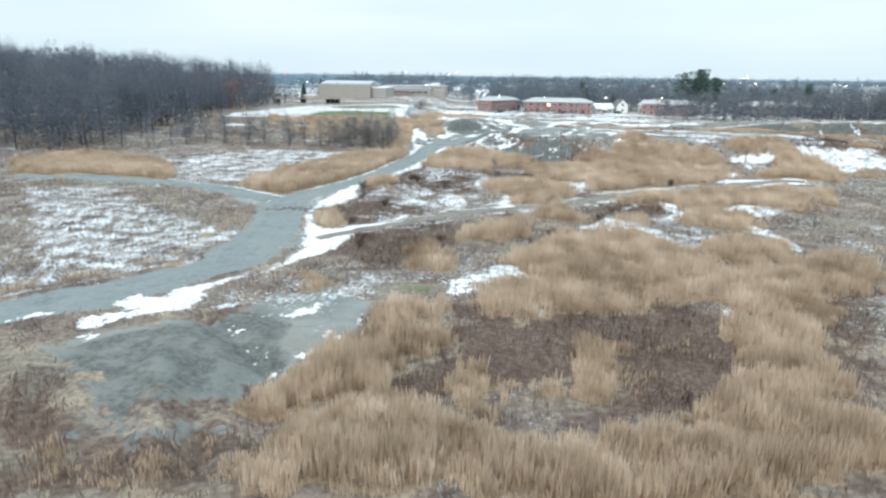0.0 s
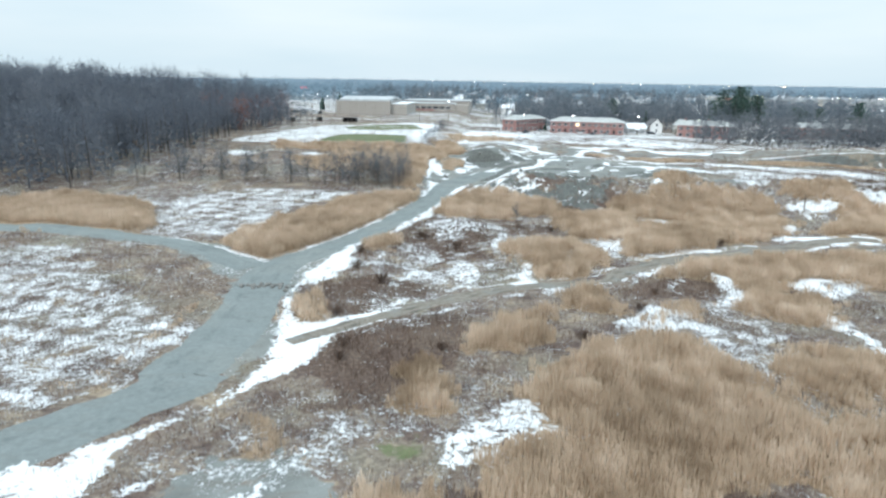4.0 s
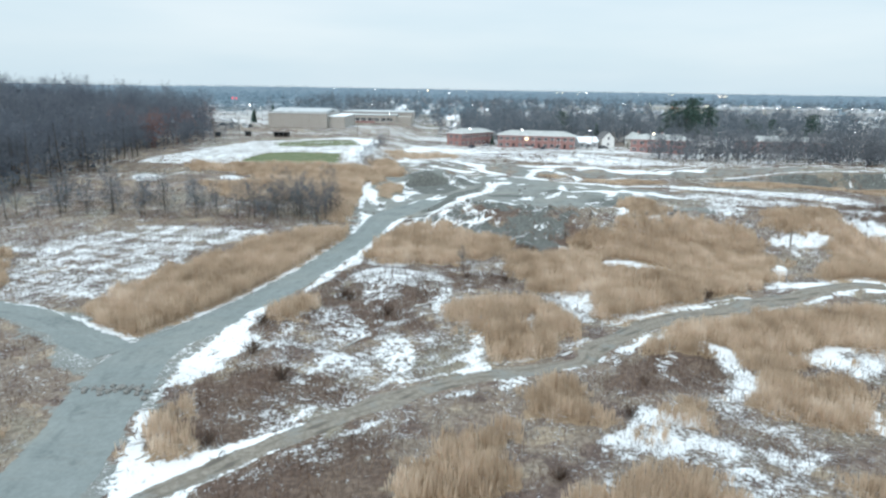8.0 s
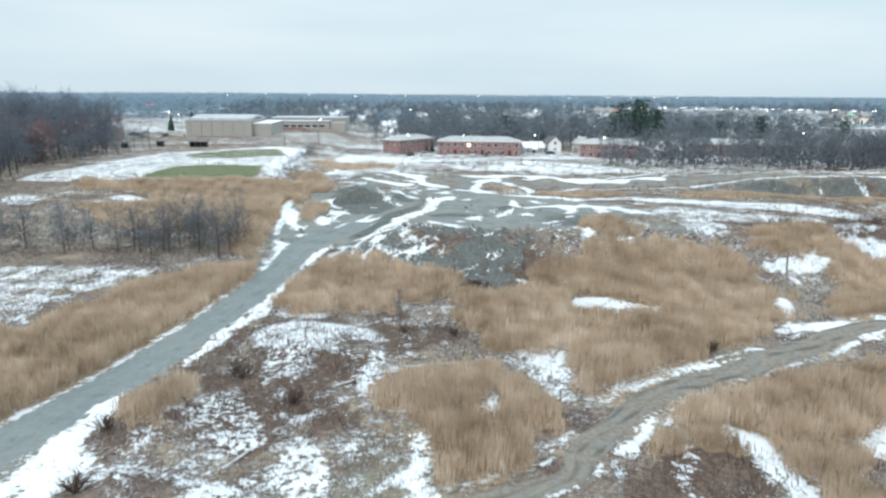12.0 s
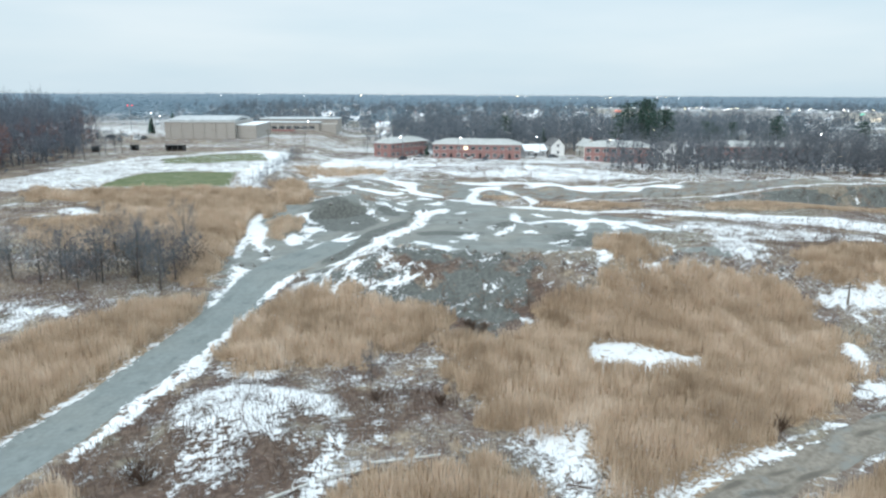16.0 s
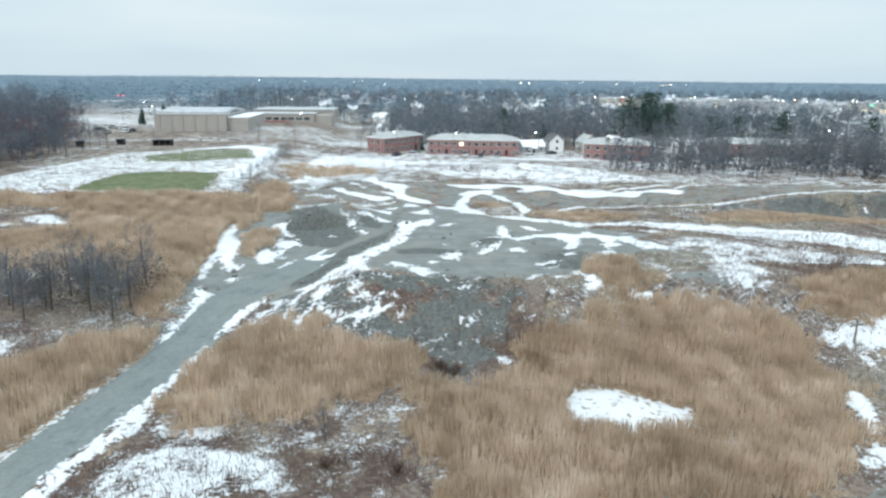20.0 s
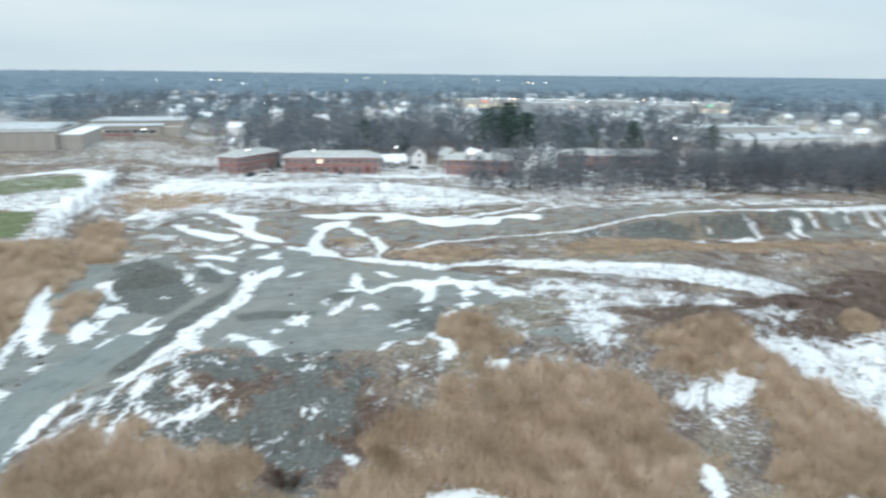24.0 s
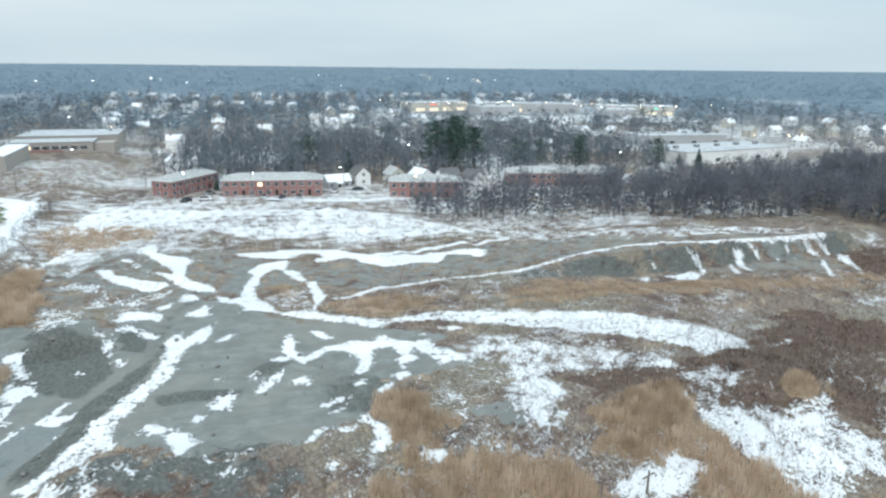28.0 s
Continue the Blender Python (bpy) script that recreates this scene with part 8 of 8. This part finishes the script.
def pole(x, y, high, label, lamp=None, arm=0.0, name="utility_pole", group="poles"):
    ob = tagged(thing(name, x, y, at_ground(x, y, 0.2), random.uniform(0, 360) if lamp else 20), label, "pole", group)
    part("post", rod(bmesh.new(), (0, 0, 0), (0, 0, high), 0.16, 0.09, 8), M_WOOD if not lamp else M_METAL, ob)
    if arm:
        part("arm", rod(bmesh.new(), (0, 0, high - 0.4), (arm, 0, high), 0.06, 0.05), M_METAL, ob)
    if lamp:
        bm = bmesh.new()
        bmesh.ops.create_icosphere(bm, subdivisions=1, radius=0.34, matrix=Matrix.LocRotScale((arm, 0, high - 0.1), None, (1.2, 0.8, 0.55)))
        part("lamp_head", bm, lamp, ob, "glowing lamp head")
    else:
        part("crossarm", block(bmesh.new(), -1.1, 1.1, -0.06, 0.06, high - 0.8, high - 0.65), M_WOOD, ob)
    return ob


for px, py, ph in ((-90.3, 339.5, 9), (-90, 371.5, 9), (-24, 378, 8), (-40, 392, 8), (69.4, 186.6, 3.2), (113, 352, 8), (200, 352, 9)):
    pole(px, py, ph, "weathered wooden utility pole")
random.seed(7)
for lx, ly, warm in ((-26, 535, 1), (36, 382.5, 0), (14, 391, 0), (90, 362, 1), (71, 392, 0), (84, 446, 0), (113, 456, 0), (141, 446, 1), (178, 440, 1), (204, 408, 0), (-60, 610, 0), (-132, 530, 0), (-112, 492, 0), (20, 650, 0), (240, 540, 1), (340, 450, 1), (372, 436, 1), (-30, 432, 0)):
    pole(lx, ly, 8.5, "street lamp glowing in the dusk", M_LAMP_WARM if warm else M_LAMP_WHITE, 1.6, "street_lamp", "street lamps")
for k in range(46):
    u = k / 45
    lx, ly = 178 + 235 * u + random.uniform(-18, 18), 722 - 85 * u + random.uniform(-42, 30)
    pole(lx, ly, 10, "car park lamp glowing in the dusk", M_LAMP_WARM if k % 3 == 0 else M_LAMP_WHITE, 1.4, "street_lamp", "car park lamps")
for k in range(30):
    lx, ly = random.uniform(-260, 520), random.uniform(880, 1900)
    pole(lx, ly, 14, "distant street lamp glowing in the dusk", M_LAMP_WARM if k % 2 else M_LAMP_WHITE, 1.4, "street_lamp", "far lamps").scale = (1.8, 1.8, 1.3)


def signal_mast(x, y):
    ob = tagged(thing("signal_mast", x, y, at_ground(x, y, 0.2)), "steel mast with two red warning lights", "pole")
    part("post", rod(bmesh.new(), (0, 0, 0), (0, 0, 13), 0.2, 0.12, 8), M_METAL, ob)
    for s in (-1.2, 1.2):
        bm = bmesh.new()
        bmesh.ops.create_icosphere(bm, subdivisions=1, radius=0.35, matrix=Matrix.Translation((s, 0, 13)))
        part("red_light", bm, M_RED_LIGHT, ob)


signal_mast(-128, 490)
plant(tree_template("round_shrub", pine_arrays(420, 4.5, 9, 24, 1.3), M_PINE), [(24.3, 399), (30, 411)], "round dark evergreen bush between the brick houses", "shrub", "evergreen bushes", 99, (0.9, 1.1))


# ---- hedge, boulders, logs and parked cars ----
BUSH = [bare_tree(600 + k, 3.4, 9, 300, 0.035, 0.42, 0.06, False) for k in range(2)]
hedge = [(-25.0 + 1.1 * math.sin(k * 2.3), 278 + 2.85 * k + math.sin(k * 4.1)) for k in range(33)]
for k in range(2):
    plant(tree_template("shrub", BUSH[k], M_TWIG), hedge[k::2], "bare grey shrub in the hedge beside the field", "shrub", "field hedge", 610 + k, (0.75, 1.3))
thicket = [(16 + 1.5 * k + math.sin(k * 3.0), 188.0 + 1.3 * math.sin(k * 1.9)) for k in range(9)] + [(21 + 4 * k, 194 + math.sin(k)) for k in range(4)]
plant(tree_template("shrub", BUSH[0], M_SCRUB), thicket, "dark leafless shrub at the foot of the fill", "shrub", "slope shrubs", 615, (0.55, 0.95))
bank_shrubs = [(60 + 3.4 * k + 1.5 * math.sin(k * 5.0), 264.5 + 1.4 * math.sin(k * 2.2)) for k in range(22)]
plant(tree_template("shrub", BUSH[1], M_SCRUB), bank_shrubs, "low bare bush on the face of the spoil bank", "shrub", "bank shrubs", 616, (0.4, 0.8))
edge_shrubs = [(98 + 2.6 * k + 2 * math.sin(k * 3.0), 218 + 3.0 * math.sin(k * 1.7) - 0.3 * k) for k in range(14)] + [(10 + 7 * k, 330 + 4 * math.sin(k * 2.0)) for k in range(8)]
plant(tree_template("shrub", BUSH[0], M_SCRUB), edge_shrubs, "brown leafless bush on rough ground", "shrub", "rough ground shrubs", 617, (0.5, 1.0))


def boulder_mesh(seed, r, material):
    rng = np.random.RandomState(seed)
    bm = bmesh.new()
    bmesh.ops.create_icosphere(bm, subdivisions=2, radius=r)
    push = rng.normal(0, 1, (5, 3))
    for v in bm.verts:
        d = v.co.normalized()
        cut = max(d.dot(Vector(p).normalized()) for p in push)
        v.co = d * r * (1.02 - 0.28 * max(0, cut - 0.72) / 0.28 + 0.05 * noise.noise(d * 2.3 + Vector((seed, 0, 0))))
        v.co.z *= 0.82
    me = bpy.data.meshes.new("boulder")
    bm.to_mesh(me)
    bm.free()
    me.materials.append(material)
    return me


ROCKS = [boulder_mesh(700 + k, 1.0, M_STONE) for k in range(4)] + [boulder_mesh(710 + k, 1.0, M_RUBBLE) for k in range(4)]


def boulder(x, y, r, k, label, group):
    ob = new("boulder", ROCKS[k])
    ob.matrix_basis = pose(x, y, at_ground(x, y) + 0.45 * r, 0, 0, 57 * k)
    ob.scale = (r, r * 0.9, r * 0.9)
    tagged(ob, label, "boulder", group)


for k, (bx, by, br) in enumerate(((9.6, 143.2, 0.75), (12.2, 143.3, 0.8), (10.8, 142.6, 0.4), (10.1, 140.9, 0.45), (11.1, 141.7, 0.35), (13.4, 142.7, 0.3), (8.6, 142.1, 0.35))):
    boulder(bx, by, br, k % 4, "pale weathered boulder lying among the reeds", "boulders in the reeds")
rng_b = random.Random(77)
for k in range(46):
    u = rng_b.random()
    bx, by = -31.0 + 7.6 * u + rng_b.gauss(0, 0.5), 120.2 - 1.4 * u + rng_b.gauss(0, 0.7)
    boulder(bx, by, rng_b.uniform(0.12, 0.38), 4 + k % 4, "rough broken stone in a row across the road", "stones across the road")
for k in range(90):
    u = rng_b.random()
    bx, by = (rng_b.uniform(8, 92), rng_b.uniform(193, 206)) if k < 60 else (rng_b.uniform(-16, 40), rng_b.uniform(208, 250))
    boulder(bx, by, rng_b.uniform(0.15, 0.5), 4 + k % 4, "broken grey stone on the gravel fill", "stones on the fill")


def log(x, y, turn, long):
    ob = tagged(thing("fallen_log", x, y, at_ground(x, y) + 0.15, turn), "bleached fallen log lying in the scrub", "log", "fallen logs")
    part("stem", rod(bmesh.new(), (-long / 2, 0, 0), (long / 2, 0, 0.1), 0.16, 0.09, 7), M_STONE, ob)
    part("branch", rod(bmesh.new(), (long * 0.1, 0, 0.05), (long * 0.3, 0.7, 0.4), 0.07, 0.03, 5), M_STONE, ob)


for lx, ly, turn, long in ((6, 149.8, 20, 4.5), (10.5, 151.8, 8, 5.5), (2, 147.3, 35, 3.5), (-6, 133.5, 60, 3.0), (16.5, 153.3, -30, 3.5)):
    log(lx, ly, turn, long)


def car_template(material):
    ob = new("car")
    bm = block(bmesh.new(), -2.2, 2.2, -0.9, 0.9, 0.35, 0.95, 0.12)
    part("body", bm, material, ob)
    bm = bmesh.new()
    lo = [bm.verts.new(c) for c in ((-1.7, -0.8, 0.95), (1.2, -0.8, 0.95), (1.2, 0.8, 0.95), (-1.7, 0.8, 0.95))]
    hi = [bm.verts.new(c) for c in ((-1.2, -0.62, 1.48), (0.5, -0.62, 1.48), (0.5, 0.62, 1.48), (-1.2, 0.62, 1.48))]
    bm.faces.new(hi)
    for k in range(4):
        bm.faces.new((lo[k], lo[(k + 1) % 4], hi[(k + 1) % 4], hi[k]))
    part("cabin", bm, M_GLASS, ob, "dark glazed cabin")
    for x in (-1.4, 1.4):
        for y in (-0.85, 0.85):
            wheel = part("wheel", rod(bmesh.new(), (x, y - 0.1, 0.33), (x, y + 0.1, 0.33), 0.33, 0.33, 10), M_DARK, ob)
            part("rim", rod(bmesh.new(), (x, y - 0.12, 0.33), (x, y + 0.12, 0.33), 0.18, 0.18, 8), M_METAL, wheel)
    return ob


PAINTS = [(grain_material("car_paint_white", (0.62, 0.62, 0.62), (0.72, 0.72, 0.72), 1.0, 0.3), "white"), (grain_material("car_paint_dark", (0.03, 0.035, 0.045), (0.05, 0.055, 0.065), 1.0, 0.3), "dark"), (grain_material("car_paint_silver", (0.32, 0.33, 0.34), (0.42, 0.43, 0.44), 1.0, 0.3, metal=0.4), "silver")]
car_spots = [[(20, 380, -14), (40, 378, 76), (-103, 425, 90), (-107, 437, 88), (66, 383, 70)], [(46, 377, 76), (14, 380, 60), (-102, 431, 92), (75, 385, 20), (-117, 433, 0)], [(52, 376, 74), (-109, 421, 90), (90, 379, 70), (-115, 443, 4), (21.5, 391, 60)]]
for (paint_material, colour), places in zip(PAINTS, car_spots):
    for k, (cx, cy, turn) in enumerate(places):
        if k == 0:
            ob = car_template(paint_material)
            base_car = ob
            ob.matrix_basis = pose(cx, cy, at_ground(cx, cy), 0, 0, turn)
        else:
            ob = copy_thing(base_car, pose(cx, cy, at_ground(cx, cy), 0, 0, turn))
        tagged(ob, f"{colour} parked car on snowy ground", "car", "parked cars")


def bush_arrays(seed, tall, stems):
    """A low dark shrub of many short stems from one root."""
    rng = np.random.RandomState(seed)
    crown, trunk = Soup(), Soup()
    for k in range(stems):
        a, e = rng.uniform(0, 6.283), radians(rng.uniform(25, 80))
        way = np.array((np.cos(a) * np.cos(e), np.sin(a) * np.cos(e), np.sin(e)))
        tip = way * tall * rng.uniform(0.7, 1.15)
        (trunk if k < 4 else crown).add(*prism((0, 0, -0.1), tip, 0.035, 0.012, 3), rng.uniform(0.1, 0.6))
        for s in range(5):
            q = tip * rng.uniform(0.4, 0.95)
            w = way + rng.normal(0, 0.6, 3)
            crown.add(*prism(q, q + w / np.linalg.norm(w) * tall * 0.32, 0.02, 0.006, 3), rng.uniform(0.0, 0.7))
    return trunk.arrays(), crown.arrays()


snow_bushes = scatter(46, 96, 140, 176, 214, 700, lambda x, y, r: (sample(SNOW, x, y) > 0.5) & (sample(REED, x, y) < 0.4) & (sample(SHARP, x, y) < 0.5))
plant(tree_template("low_bush", bush_arrays(701, 1.3, 22), M_SCRUB), snow_bushes, "dark low bush standing in the snow", "shrub", "bushes in the snow", 702, (0.7, 1.5))
rough_bushes = scatter(130, -24, 60, 96, 186, 703, lambda x, y, r: (sample(BRUSH, x, y) + 0.5 * waves(x, y, 12, 704) > 0.45) & (sample(ON_ROAD, x, y) < 0.2) & (sample(REED, x, y) < 0.4) & (sample(SHARP, x, y) < 0.5))
plant(tree_template("low_bush", bush_arrays(705, 1.2, 24), M_SCRUB), rough_bushes, "low reddish-brown bush among frosted weeds", "shrub", "rough ground bushes", 706, (0.7, 1.5))
